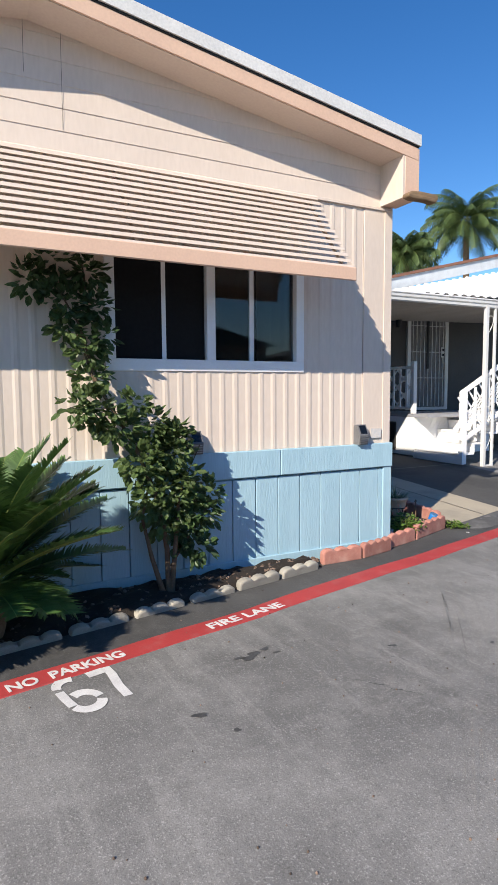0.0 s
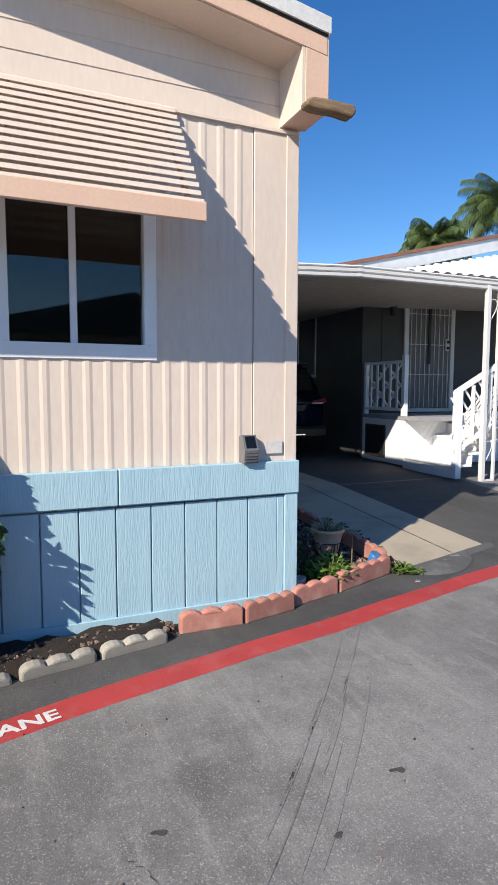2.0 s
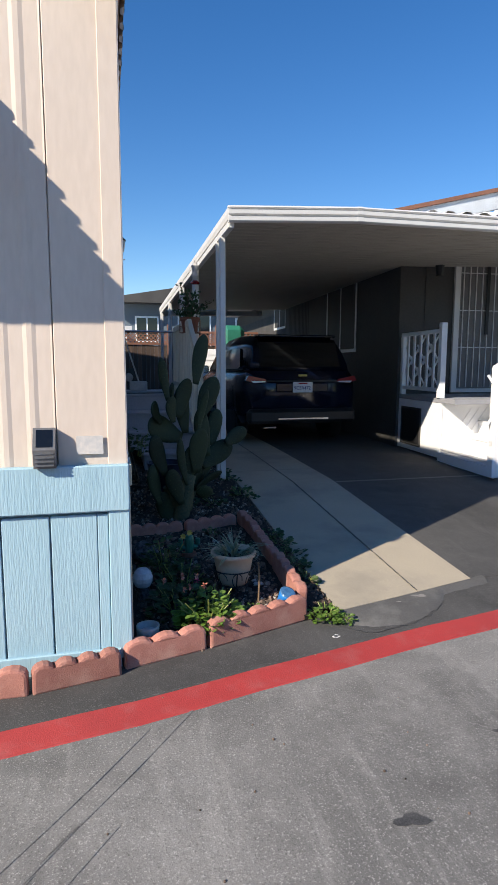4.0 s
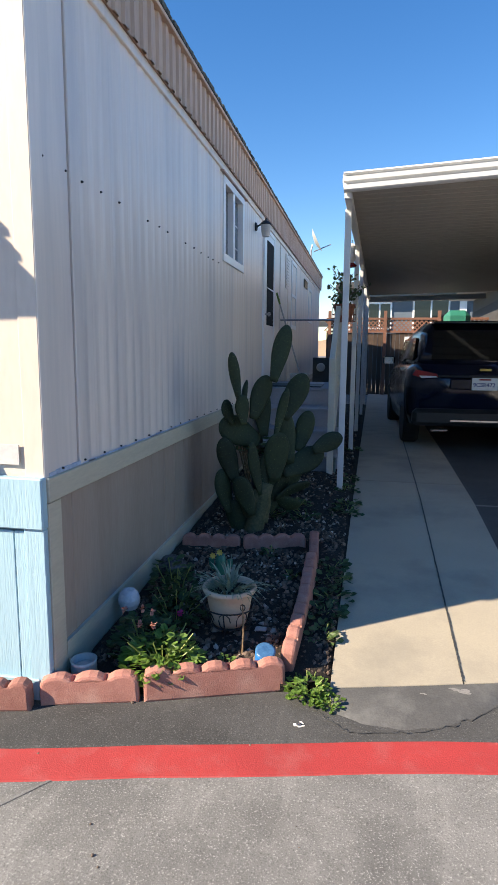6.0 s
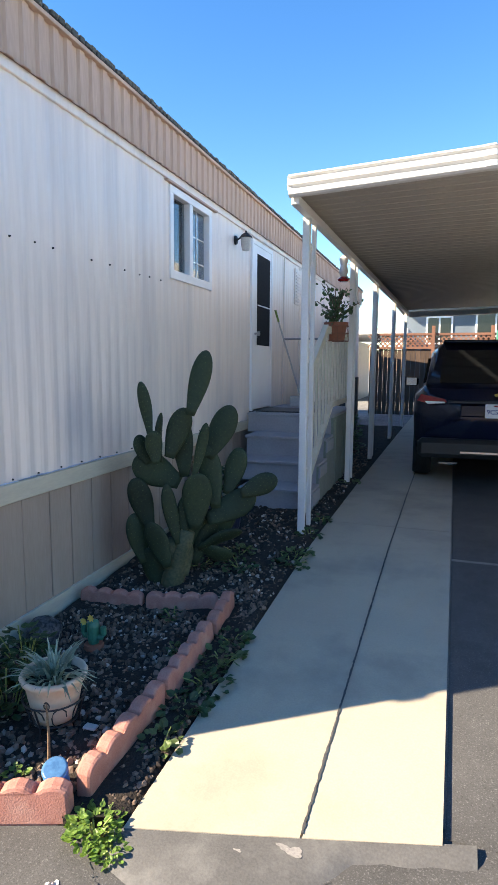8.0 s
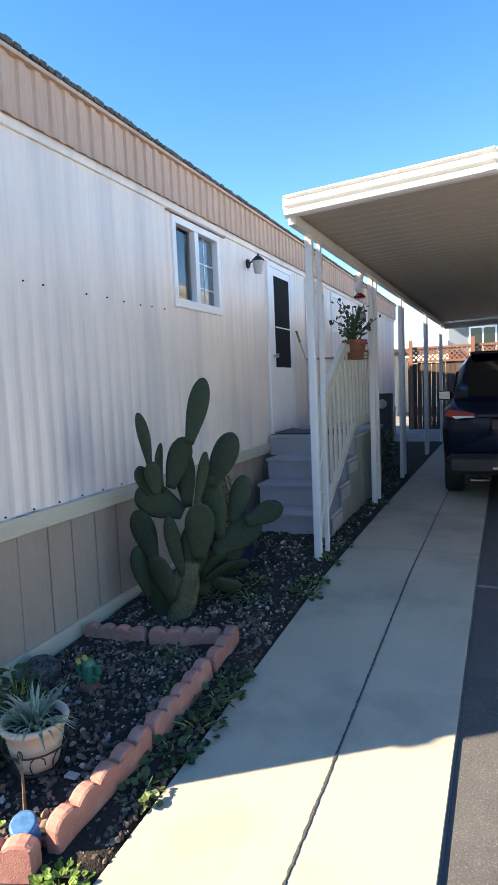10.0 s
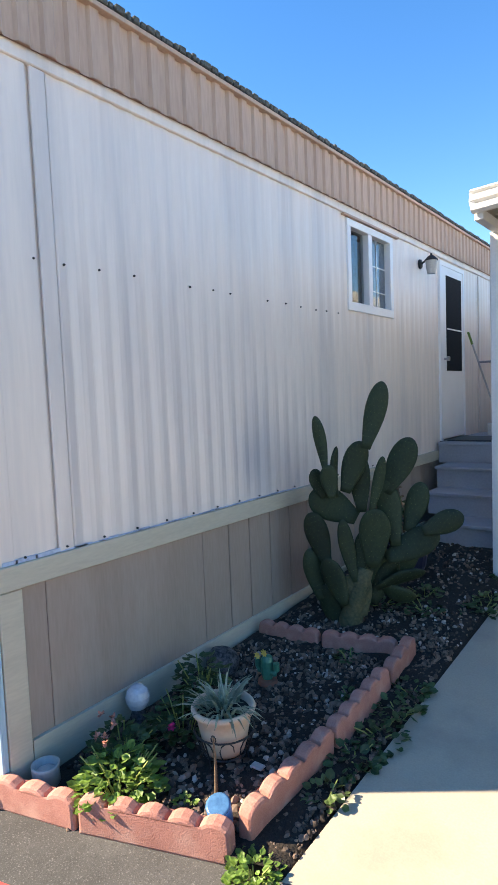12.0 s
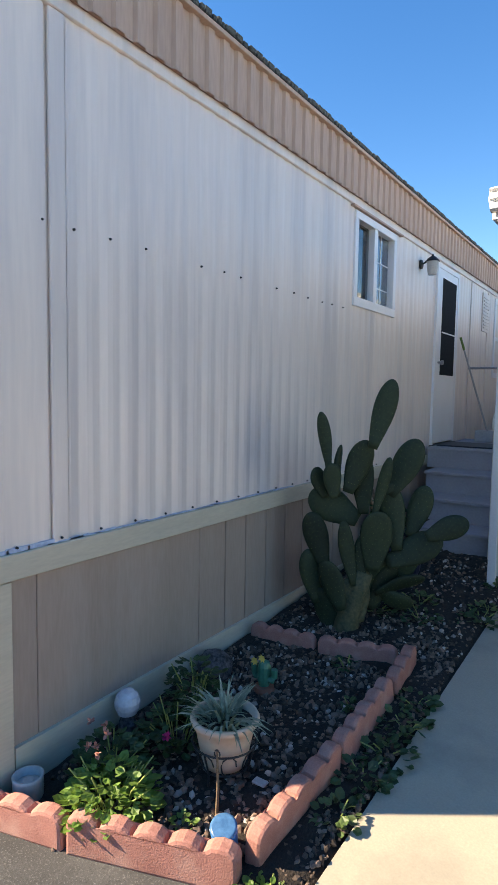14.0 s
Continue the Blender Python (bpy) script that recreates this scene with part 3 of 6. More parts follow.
M_BACKING = mat("pale_blue_backing", (0.55, 0.64, 0.78), (0.35, 0.42, 0.55), 0.6, 9, 60, 0.1)
M_LIGHTGREY = mat("grey_light_plastic", (0.16, 0.16, 0.165), (0.11, 0.11, 0.115), 0.35, 8, 60, 0.05)
M_FROST = mat("frosted_glass_shade", (0.5, 0.5, 0.48), rough=0.3, bump=0.1)


def leaf(bm, p, d, up, length, width, fold=0.25):
    """One folded oval leaf from p along d."""
    d, up = d.normalized(), up.normalized()
    side = d.cross(up)
    if side.length < 1e-3:
        side = d.orthogonal()
    side.normalize()
    nrm = side.cross(d)
    a = bm.verts.new(p)
    m = bm.verts.new(p + d * length * 0.5 - nrm * width * fold)
    t = bm.verts.new(p + d * length)
    for s in (-1, 1):
        e1 = bm.verts.new(p + d * length * 0.3 + side * s * width * 0.45)
        e2 = bm.verts.new(p + d * length * 0.7 + side * s * width * 0.38)
        bm.faces.new((a, e1, e2, m) if s > 0 else (a, m, e2, e1))
        bm.faces.new((m, e2, t) if s > 0 else (m, t, e2))


def rand_dir(r, zlow=-1.0):
    while True:
        v = Vector((r.uniform(-1, 1), r.uniform(-1, 1), r.uniform(zlow, 1)))
        if 0.1 < v.length < 1:
            return v.normalized()


def raw(name, bm, material, parent=None, label=""):
    """A part whose faces keep their sides, for leaves."""
    me = bpy.data.meshes.new(name)
    bm.to_mesh(me)
    bm.free()
    me.materials.append(material)
    ob = new(name, me)
    ob.parent = parent
    return tagged(ob, label)


def lettering(name, text, size, material, parent, m, label="", thick=0.0, extrude=0.001):
    cu = bpy.data.curves.new(name, 'FONT')
    cu.body, cu.size, cu.extrude, cu.offset = text, size, extrude, thick
    tmp = bpy.data.objects.new(name, cu)
    scene.collection.objects.link(tmp)
    bpy.context.view_layer.update()
    me = bpy.data.meshes.new_from_object(tmp.evaluated_get(bpy.context.evaluated_depsgraph_get()))
    bpy.data.objects.remove(tmp)
    me.materials.clear()
    me.materials.append(material)
    ob = new(name, me)
    ob.parent = parent
    ob.matrix_basis = m
    return tagged(ob, label)


# ---- front of the home: awning, window, lights ----
AW_X0, AW_X1 = -0.6, 2.915
awning = thing("window_awning", (0, FY, 0), label="cream metal slat awning with a peach front edge over the window", category="awning")
N_SLAT = 12
for i in range(N_SLAT + 1):
    f = i / N_SLAT
    y, z = 0.0 - 0.503 * f, 3.135 - 0.655 * f
    b = bmesh.new()
    prism(b, [(min(-0.012, y + 0.04), z + 0.02), (y - 0.043, z), (y - 0.048, z - 0.024), (y - 0.044, z - 0.025), (y - 0.039, z - 0.004), (min(-0.012, y + 0.04), z + 0.016)], "x", AW_X0, AW_X1 - 0.003 * (i % 2))
    part("slat", b, M_CREAM, awning)
part("front_edge", bx(AW_X0, AW_X1 + 0.01, -0.568, -0.545, 2.362, 2.463, 0.006), M_PEACH, awning)
for x in (AW_X0 + 0.02, 1.2, AW_X1 - 0.07):
    b = bmesh.new()
    prism(b, [(-0.02, 3.085), (-0.02, 3.06), (-0.54, 2.38), (-0.545, 2.42)], "x", x, x + 0.02)
    part("side_bar", b, M_CREAM, awning)


def window_unit(name, axis, a0, a1, z0, z1, base, out, bars, label, frame_w=0.055, grid=False, panes=2):
    """A sliding window; a: along the wall; base: the wall's face; out: outward sign."""
    w = thing(name, label=label, category="window")
    def slab(nm, p0, p1, q0, q1, d0, d1, m_, par=w, lab=""):
        lo, hi = sorted((base + out * d0, base + out * d1))
        bb = bx(p0, p1, lo, hi, q0, q1, 0.003) if axis == "x" else bx(lo, hi, p0, p1, q0, q1, 0.003)
        return part(nm, bb, m_, par, lab)
    fr = slab("frame", a0, a1, z0, z0 + frame_w * 1.2, -0.08, 0.014, M_VINYL)
    slab("frame_top", a0, a1, z1 - frame_w, z1, -0.08, 0.014, M_VINYL, fr)
    slab("frame_side", a0, a0 + frame_w, z0 + frame_w * 1.2, z1 - frame_w, -0.08, 0.014, M_VINYL, fr)
    slab("frame_side", a1 - frame_w, a1, z0 + frame_w * 1.2, z1 - frame_w, -0.08, 0.014, M_VINYL, fr)
    for p0, p1, d in bars:
        slab("mullion", p0, p1, z0 + frame_w * 1.2, z1 - frame_w, -0.07, d, M_VINYL)
    g = slab("pane", a0 + frame_w, a1 - frame_w, z0 + frame_w * 1.2, z1 - frame_w, -0.05, -0.044, M_GLASS)
    g.visible_shadow = False
    return w


window_unit("front_window", "x", WX0, WX1, WZ0, WZ1, FY, -1, ((1.55, 1.588, -0.035), (1.905, 1.978, 0.015), (2.305, 2.345, -0.035)),
            "wide white vinyl sliding window under the awning", 0.075)
M_SCREEN = mat("dark_mesh", (0.012, 0.012, 0.013), (0.007, 0.007, 0.008), 0.8, 40, 300, 0.3, spec=0.2)
part("insect_screen", bx(WX0 + 0.077, 1.903, FY + 0.036, FY + 0.038, WZ0 + 0.092, WZ1 - 0.077), M_SCREEN, bpy.data.objects["front_window"], "dark insect screen")
# rooms behind the windows: unseen surfaces with their shade put in as near-black
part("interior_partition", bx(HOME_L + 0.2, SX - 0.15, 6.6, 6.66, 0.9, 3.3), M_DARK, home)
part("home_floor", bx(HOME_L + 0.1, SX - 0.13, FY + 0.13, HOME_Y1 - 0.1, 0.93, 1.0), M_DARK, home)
b = bmesh.new()
prev = None
for i in range(60):
    x = 1.0 + 0.62 * i / 59
    cur = (b.verts.new((x, FY + 0.2 + 0.02 * math.sin(i * 0.9), 1.6)), b.verts.new((x, FY + 0.2 + 0.02 * math.sin(i * 0.9), 2.7)))
    if prev:
        b.faces.new((prev[0], cur[0], cur[1], prev[1]))
    prev = cur
tagged(part("curtain", b, mat("dim_curtain", (0.2, 0.2, 0.21), (0.13, 0.13, 0.14), 0.9, 4, 30, 0.1)), "dim curtain hanging behind the front window", "curtain")


def solar_light(x):
    s = thing("solar_light", (x, FY - 0.055, 1.035), label="small grey solar wall light on the skirting board", category="solar light", group="solar wall lights")
    b = bmesh.new()
    prism(b, [(-0.035, 0.0), (0.05, 0.0), (0.05, 0.17), (0.0, 0.18), (-0.05, 0.085)], "x", -0.048, 0.048)
    body = part("body", b, M_LIGHTGREY, s)
    b = bmesh.new()
    prism(b, [(-0.047, 0.1), (-0.009, 0.172), (-0.004, 0.17), (-0.042, 0.097)], "x", -0.034, 0.034)
    part("solar_panel", b, M_CARGLASS, body)
    for k in range(4):
        part("louvre", bx(-0.04, 0.04, -0.05, -0.038, 0.012 + k * 0.018, 0.02 + k * 0.018), M_ALLOY, body)
    return s


solar_light(1.775)
solar_light(3.385)
tagged(part("paper_notice", bx(3.52, 3.64, FY - 0.024, FY - 0.017, 1.085, 1.17), mat("faded_paper", (0.5, 0.5, 0.5), (0.66, 0.62, 0.58), 0.8, 20, 60, 0.05)), "faded notice stuck low on the corner panel", "notice")
b = bmesh.new()
prism(b, [(3.60, 3.1), (3.66, 3.09), (3.80, 3.095), (3.91, 3.085), (3.935, 3.12), (3.925, 3.16), (3.74, 3.162), (3.64, 3.155), (3.595, 3.13)], "y", 3.89, 3.975)
bmesh.ops.translate(b, verts=b.verts, vec=(0, 0, 0.04))
bmesh.ops.bevel(b, geom=b.edges[:], offset=0.012, segments=2, affect='EDGES', profile=0.5)
tagged(part("gutter_board", b, M_WOODOLD), "weathered brown wooden board end under the eave corner", "board")
b = bmesh.new()
for x, za, zb in ((0.62, 3.62, 4.02), (0.86, 3.3, 4.05)):
    tube(b, [(x, FY - 0.01, za), (x + 0.004, FY - 0.01, zb)], 0.0013, 5)
tagged(part("wire", b, M_CARBLACK, home), kind="stuff")


def screws(parent):
    b = bmesh.new()
    for y in (4.354, 4.543, 4.697, 4.893, 5.113, 5.525, 5.723, 5.883, 6.273, 6.491, 6.681, 6.893, 7.05, 7.236):
        lathe(b, [(0.001, 0.0), (0.0065, 0.0), (0.005, 0.008), (0.001, 0.012)], 8, (0, 0, 0))
        vs = b.verts[-32:]
        bmesh.ops.rotate(b, verts=vs, cent=(0, 0, 0), matrix=Matrix.Rotation(radians(90), 3, 'Y'))
        bmesh.ops.translate(b, verts=vs, vec=(SX - 0.002, y, 2.322 + 0.004 * math.sin(y * 9)))
    for k in range(20):
        b.verts.ensure_lookup_table()
        lathe(b, [(0.001, 0.0), (0.006, 0.0), (0.005, 0.008), (0.001, 0.009)], 6, (0, 0, 0))
        vs = b.verts[-24:]
        bmesh.ops.rotate(b, verts=vs, cent=(0, 0, 0), matrix=Matrix.Rotation(radians(90), 3, 'Y'))
        bmesh.ops.translate(b, verts=vs, vec=(SX + 0.012, 4.4 + k * 0.21, 1.05))
    return tagged(part("screws", b, M_CARBLACK, parent), kind="stuff")


screws(side_wall)
# torn blue-white backing at the foot of the side wall
b = bmesh.new()
rr = random.Random(9)
for k in range(44):
    y = 4.29 + k * 0.05 + rr.uniform(0, 0.02)
    box(b, SX + 0.002, SX + 0.01, y, y + rr.uniform(0.05, 0.1), 1.031, 1.034 + rr.uniform(0, 0.006) + (0.012 if k < 5 else 0))
tagged(part("torn_backing", b, M_BACKING, home), kind="stuff")

# ---- side of the home: window, door, lamp, vents ----
window_unit("side_window", "y", SW[0], SW[1], SW[2], SW[3], SX, 1, ((7.79, 7.86, 0.01),), "small white vinyl sliding window in the pale siding", 0.06)
part("window_drip", bx(SX - 0.01, SX + 0.03, 7.33, 8.4, 3.108, 3.122), M_TANRIB, home)
gw = window_unit("narrow_window", "y", 12.3, 13.0, 1.95, 3.1, SX, 1, (), "narrow white vinyl window further along the pale siding", 0.06)
part("mullion", bx(SX - 0.05, SX + 0.01, 12.36, 12.94, 2.5, 2.55), M_VINYL, gw)
gw = window_unit("rear_window", "y", 15.3, 16.1, 2.2, 2.95, SX, 1, (), "white vinyl window near the rear of the home", 0.06)

sg = bpy.data.objects["side_window"]
for y in (8.04,):
    part("grid_bar", bx(SX - 0.048, SX - 0.04, y, y + 0.01, SW[2] + 0.07, SW[3] - 0.06), M_VINYL, sg)
for z in (2.58, 2.8):
    part("grid_bar", bx(SX - 0.048, SX - 0.04, 7.86, 8.225, z, z + 0.01), M_VINYL, sg)
# curtain slab whose blue tint paints the sky reflected in the right pane
part("curtain", bx(SX - 0.058, SX - 0.052, 7.862, SW[1] - 0.065, SW[2] + 0.075, SW[3] - 0.065), M_CURTAIN_SKY, sg, "curtain behind the pane, pale blue painted in for reflected sky")
# black sheet added behind the side window as the room's shade
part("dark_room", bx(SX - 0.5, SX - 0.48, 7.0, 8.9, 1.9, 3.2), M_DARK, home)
door = thing("side_door", label="white storm door with a tall dark screen panel", category="door")
body = part("door_leaf", bx(SX - 0.03, SX + 0.02, SD[0] + 0.05, SD[1] - 0.05, SD[2] + 0.02, SD[3] - 0.05, 0.004), M_VINYL, door)
for y0, y1, z0, z1 in ((SD[0], SD[0] + 0.05, SD[2], SD[3]), (SD[1] - 0.05, SD[1], SD[2], SD[3]), (SD[0] + 0.05, SD[1] - 0.05, SD[3] - 0.05, SD[3])):
    part("door_frame", bx(SX - 0.06, SX + 0.026, y0, y1, z0, z1, 0.003), M_VINYL, door)
part("screen", bx(SX + 0.018, SX + 0.024, SD[0] + 0.2, SD[1] - 0.12, 1.9, 2.955), M_SCREEN, body, "dark mesh screen")
part("screen_rail", bx(SX + 0.02, SX + 0.028, SD[0] + 0.21, SD[1] - 0.13, 2.36, 2.375), M_VINYL, body)
b = bmesh.new()
lathe(b, [(0.012, 0), (0.012, 0.03), (0.026, 0.035), (0.026, 0.06), (0.01, 0.065)], 12)
bmesh.ops.rotate(b, verts=b.verts, cent=(0, 0, 0), matrix=Matrix.Rotation(radians(90), 3, 'Y'))
bmesh.ops.translate(b, verts=b.verts, vec=(SX + 0.02, SD[0] + 0.12, 2.03))
part("knob", b, M_ALLOY, body)
part("step_plate", bx(SX - 0.02, SX + 0.05, SD[0], SD[1], 1.1, 1.125), M_CARBLACK, door)

lamp = thing("wall_lantern", (SX, 8.98, 2.97), label="black wall lantern with a ribbed frosted glass shade", category="wall lamp")
b = bmesh.new()
lathe(b, [(0.001, 0), (0.06, 0.0), (0.055, 0.02), (0.02, 0.03), (0.001, 0.03)], 16)
bmesh.ops.rotate(b, verts=b.verts, cent=(0, 0, 0), matrix=Matrix.Rotation(radians(90), 3, 'Y'))
part("back_plate", b, M_BLACK, lamp)
part("arm", tube(bmesh.new(), [(0.02, 0, 0), (0.06, 0, 0.02), (0.1, 0, 0.06), (0.14, 0, 0.065)], 0.012), M_BLACK, lamp)
part("cap", lathe(bmesh.new(), [(0.085, 0.02), (0.08, 0.035), (0.04, 0.075), (0.012, 0.09), (0.012, 0.11), (0.002, 0.115)], 16, (0.15, 0, 0)), M_BLACK, lamp)
part("shade", lathe(bmesh.new(), [(0.05, -0.14), (0.066, -0.06), (0.072, 0.02), (0.06, 0.022)], 20, (0.15, 0, 0)), M_FROST, lamp)

lamp.scale = (0.8, 0.8, 0.8)
vent = thing("wall_vent", (SX, 11.75, 2.8), label="pale louvred vent set in the side wall", category="vent")
part("frame", bx(-0.005, 0.012, -0.19, 0.19, -0.24, 0.28, 0.003), M_SIDE, vent)
for k in range(10):
    part("slat", bx(0.012, 0.022, -0.15, 0.15, -0.2 + k * 0.045, -0.18 + k * 0.045), M_SIDE, vent)
tagged(part("small_vent", bx(SX, SX + 0.02, 14.3, 14.9, 2.85, 3.02, 0.003), M_CARGLASS), "small dark high window near the roof", "window")
b = bmesh.new()
for k, yy in enumerate((10.95, 11.85)):
    box(b, SX, SX + 0.012, yy, yy + 0.03, 1.05, 3.12)
part("trim_strip", b, M_SIDE, side_wall)

# roof things
dish = thing("satellite_dish", (3.7, 16.2, 3.55), label="pale satellite dish on the roof edge", category="dish")
part("mast", tube(bmesh.new(), [(0, 0, -0.05), (0, 0, 0.35), (0.03, 0, 0.45)], 0.02), M_ALLOY, dish)
b = lathe(bmesh.new(), [(0.01, 0.0), (0.15, 0.02), (0.28, 0.08), (0.285, 0.08), (0.15, 0.03), (0.01, 0.012)], 24)
bmesh.ops.rotate(b, verts=b.verts, cent=(0, 0, 0), matrix=Matrix.Rotation(radians(65), 3, 'Y'))
bmesh.ops.translate(b, verts=b.verts, vec=(0.06, 0, 0.52))
part("reflector", b, M_CLOUDY, dish)
part("feed_arm", tube(bmesh.new(), [(0.06, 0, 0.3), (0.45, 0, 0.45)], 0.012), M_ALLOY, dish)

# ---- steps at the side door ----
steps = thing("entry_steps", (0, 0, 0), label="grey painted wooden steps and landing at the side door", category="steps")
SX1 = 4.74
TREADS = ((8.27, 4.06), (8.62, 3.92), (8.96, 3.89))
for k, (y0, x0) in enumerate(TREADS):
    z1 = 0.27 + 0.2125 * (k + 1)
    part("riser", bx(x0, SX1, y0 + 0.02, y0 + 0.045, z1 - 0.2125, z1 - 0.03), M_GREYSTEP, steps)
    part("tread", bx(x0 - 0.015, SX1 + 0.03, y0 - 0.01, y0 + 0.4, z1 - 0.03, z1, 0.004), M_GREYSTEP, steps)
    part("stringer", bx(x0 + 0.003, x0 + 0.03, y0 + 0.046, 9.36, z1 - 0.2125, z1 - 0.031), M_GREYSTEP, steps)
part("riser", bx(SX + 0.03, SX1, 9.36, 9.385, 0.9, 1.09), M_GREYSTEP, steps)
part("landing", bx(SX + 0.025, SX1 + 0.03, 9.34, 10.9, 1.09, 1.12, 0.004), M_GREYSTEP, steps)
part("landing_side", bx(3.85, 3.87, 9.39, 10.88, 0.25, 1.088), M_GREYSTEP, steps)
b = bmesh.new()
prism(b, [(8.3, 0.22), (10.8, 0.26), (10.8, 1.088), (9.38, 1.088), (9.38, 0.87), (8.98, 0.87), (8.98, 0.66), (8.64, 0.66), (8.64, 0.45), (8.3, 0.45)], "x", SX1 + 0.001, SX1 + 0.025)
part("side_panel", b, M_GREENPANEL, steps, "green painted plywood panel")
for k, (y0, x0) in enumerate(TREADS):
    z1 = 0.27 + 0.2125 * (k + 1)
    part("step_end", bx(SX1 + 0.026, SX1 + 0.045, y0, y0 + 0.36, z1 - 0.15, z1 - 0.031, 0.004), M_GREYSTEP, steps)
for y0 in (9.5, 10.0, 10.5):
    part("panel_batten", bx(SX1 + 0.026, SX1 + 0.036, y0, y0 + 0.035, 0.27, 1.05), M_GREENPANEL, steps)
part("door_mat", bx(3.82, 4.5, 9.5, 10.1, 1.121, 1.135, 0.004), M_CARBLACK, None)
tagged(bpy.data.objects["door_mat"], "dark rubber mat on the landing before the door", "door mat")
rail = thing("stair_railing", (4.705, 0, 0), label="cream wooden stair railing with upright balusters", category="railing")
for nm, ya, za, yb, zb, h in (("handrail", 8.12, 1.40, 9.12, 2.0, 0.09), ("bottom_rail", 8.32, 0.52, 9.5, 1.2, 0.06)):
    b = bmesh.new()
    prism(b, [(ya, za), (yb, zb), (yb, zb + h), (ya, za + h)], "x", -0.025, 0.03)
    part(nm, b, M_RAILCREAM, rail)
part("handrail", bx(-0.025, 0.03, 9.122, 10.8, 2.0, 2.08, 0.004), M_RAILCREAM, rail)
part("bottom_rail", bx(-0.025, 0.03, 9.5, 10.8, 1.2, 1.26, 0.004), M_RAILCREAM, rail)
part("post", bx(-0.03, 0.035, 8.2, 8.28, gz(8.24), 1.48, 0.004), M_RAILCREAM, rail)
part("post", bx(-0.03, 0.035, 10.72, 10.8, gz(10.8), 1.998, 0.004), M_RAILCREAM, rail)
for k in range(13):
    y = 8.4 + k * 0.175
    zt = 1.42 + (y - 8.12) * 0.6 if y < 9.1 else 2.02
    zb_ = 0.57 + (y - 8.32) * 0.576 if y < 9.5 else 1.25
    part("baluster", bx(-0.02, 0.0, y, y + 0.05, zb_ - 0.03, zt), M_RAILCREAM, rail)
pipe = tagged(part("pipe_rail", tube(bmesh.new(), [(3.78, 10.85, 2.02), (4.7, 10.85, 2.02)], 0.014), M_ALLOY), "thin grey metal pipe rail across the landing end", "railing")
broom = thing("broom", (4.03, 10.42, 1.121), label="green handled broom leaning on the wall by the door", category="broom")
part("handle", tube(bmesh.new(), [(0.10, 0.05, 0.12), (-0.2, 0.0, 1.1)], 0.011), M_CLOUDY, broom)
part("grip", tube(bmesh.new(), [(-0.2, 0.0, 1.1), (-0.245, -0.01, 1.25)], 0.014), M_LEAFBRIGHT, broom)
part("brush", bx(-0.04, 0.22, 0.02, 0.09, 0.0, 0.14, 0.01), M_CLOUDY, broom)
trellis = thing("trellis_basket", (3.83, 7.9, 0.25), label="tan wooden lattice planter leaning by the steps", category="planter")
for k in range(7):
    b = bmesh.new()
    box(b, -0.006, 0.006, -0.012, 0.012, 0, 0.62, 0, pose(0.12 + 0.02 * k * 0, -0.26 + 0.085 * k, 0.0, 0, -14, 0))
    part("slat", b, M_WOODOLD, trellis)
    b = bmesh.new()
    box(b, -0.006, 0.006, -0.27, 0.27, -0.01, 0.01, 0, pose(0.135 - 0.021 * k, 0, 0.05 + 0.085 * k, 0, -14, 0))
    part("crossbar", b, M_WOODOLD, trellis)
navypot = thing("navy_pot", (4.22, 7.3, 0.24), label="large dark navy pot behind the cactus", category="plant pot")
part("pot", lathe(bmesh.new(), [(0.12, 0), (0.17, 0.12), (0.19, 0.27), (0.2, 0.3), (0.18, 0.3), (0.16, 0.24)], 24), mat("navy_glaze", (0.015, 0.02, 0.05), rough=0.3, bump=0.05), navypot)

# ---- carport ----
part("roof_deck", bx(CX0 + 0.01, 11.6, CY0 + 0.05, CY1, 2.925, 2.95), M_WHITE, carport)
pan = None
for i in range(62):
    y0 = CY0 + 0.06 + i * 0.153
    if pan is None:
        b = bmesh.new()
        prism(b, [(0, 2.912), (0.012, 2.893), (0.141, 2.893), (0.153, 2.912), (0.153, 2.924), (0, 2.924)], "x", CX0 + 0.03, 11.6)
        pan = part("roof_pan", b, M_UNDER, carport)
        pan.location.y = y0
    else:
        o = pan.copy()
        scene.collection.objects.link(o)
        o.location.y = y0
FASCIA = [(CY0 + 0.045, 2.835), (CY0 + 0.012, 2.838), (CY0 - 0.004, 2.85), (CY0 - 0.006, 2.885), (CY0 + 0.022, 2.892), (CY0 - 0.012, 2.91), (CY0 - 0.014, 2.945), (CY0 + 0.016, 2.952), (CY0 - 0.016, 2.968), (CY0 + 0.02, 2.99), (CY0 + 0.045, 2.985)]
part("front_fascia", prism(bmesh.new(), FASCIA, "x", CX0, 6.15), M_WHITE, carport)
part("front_fascia", prism(bmesh.new(), [(y - 0.004, z) for y, z in FASCIA], "x", 6.13, 11.6), M_WHITE, carport)
part("fascia_joint", prism(bmesh.new(), [(y - 0.008, z) for y, z in FASCIA], "x", 6.1, 6.16), M_WHITE, carport)
b = bmesh.new()
prism(b, [(CX0 + 0.03, 2.86), (CX0, 2.865), (CX0 - 0.008, 2.91), (CX0 - 0.004, 2.965), (CX0 + 0.02, 2.985)], "y", CY0 + 0.002, CY1)
part("side_gutter", b, M_WHITE, carport)
part("side_beam", bx(CX0 + 0.005, CX0 + 0.065, CY0 + 0.06, CY1, 2.795, 2.858, 0.004), M_WHITE, carport)
part("end_beam", bx(CX0 + 0.05, 7.5, CY1 - 0.1, CY1, 2.76, 2.878), M_WHITE, carport)


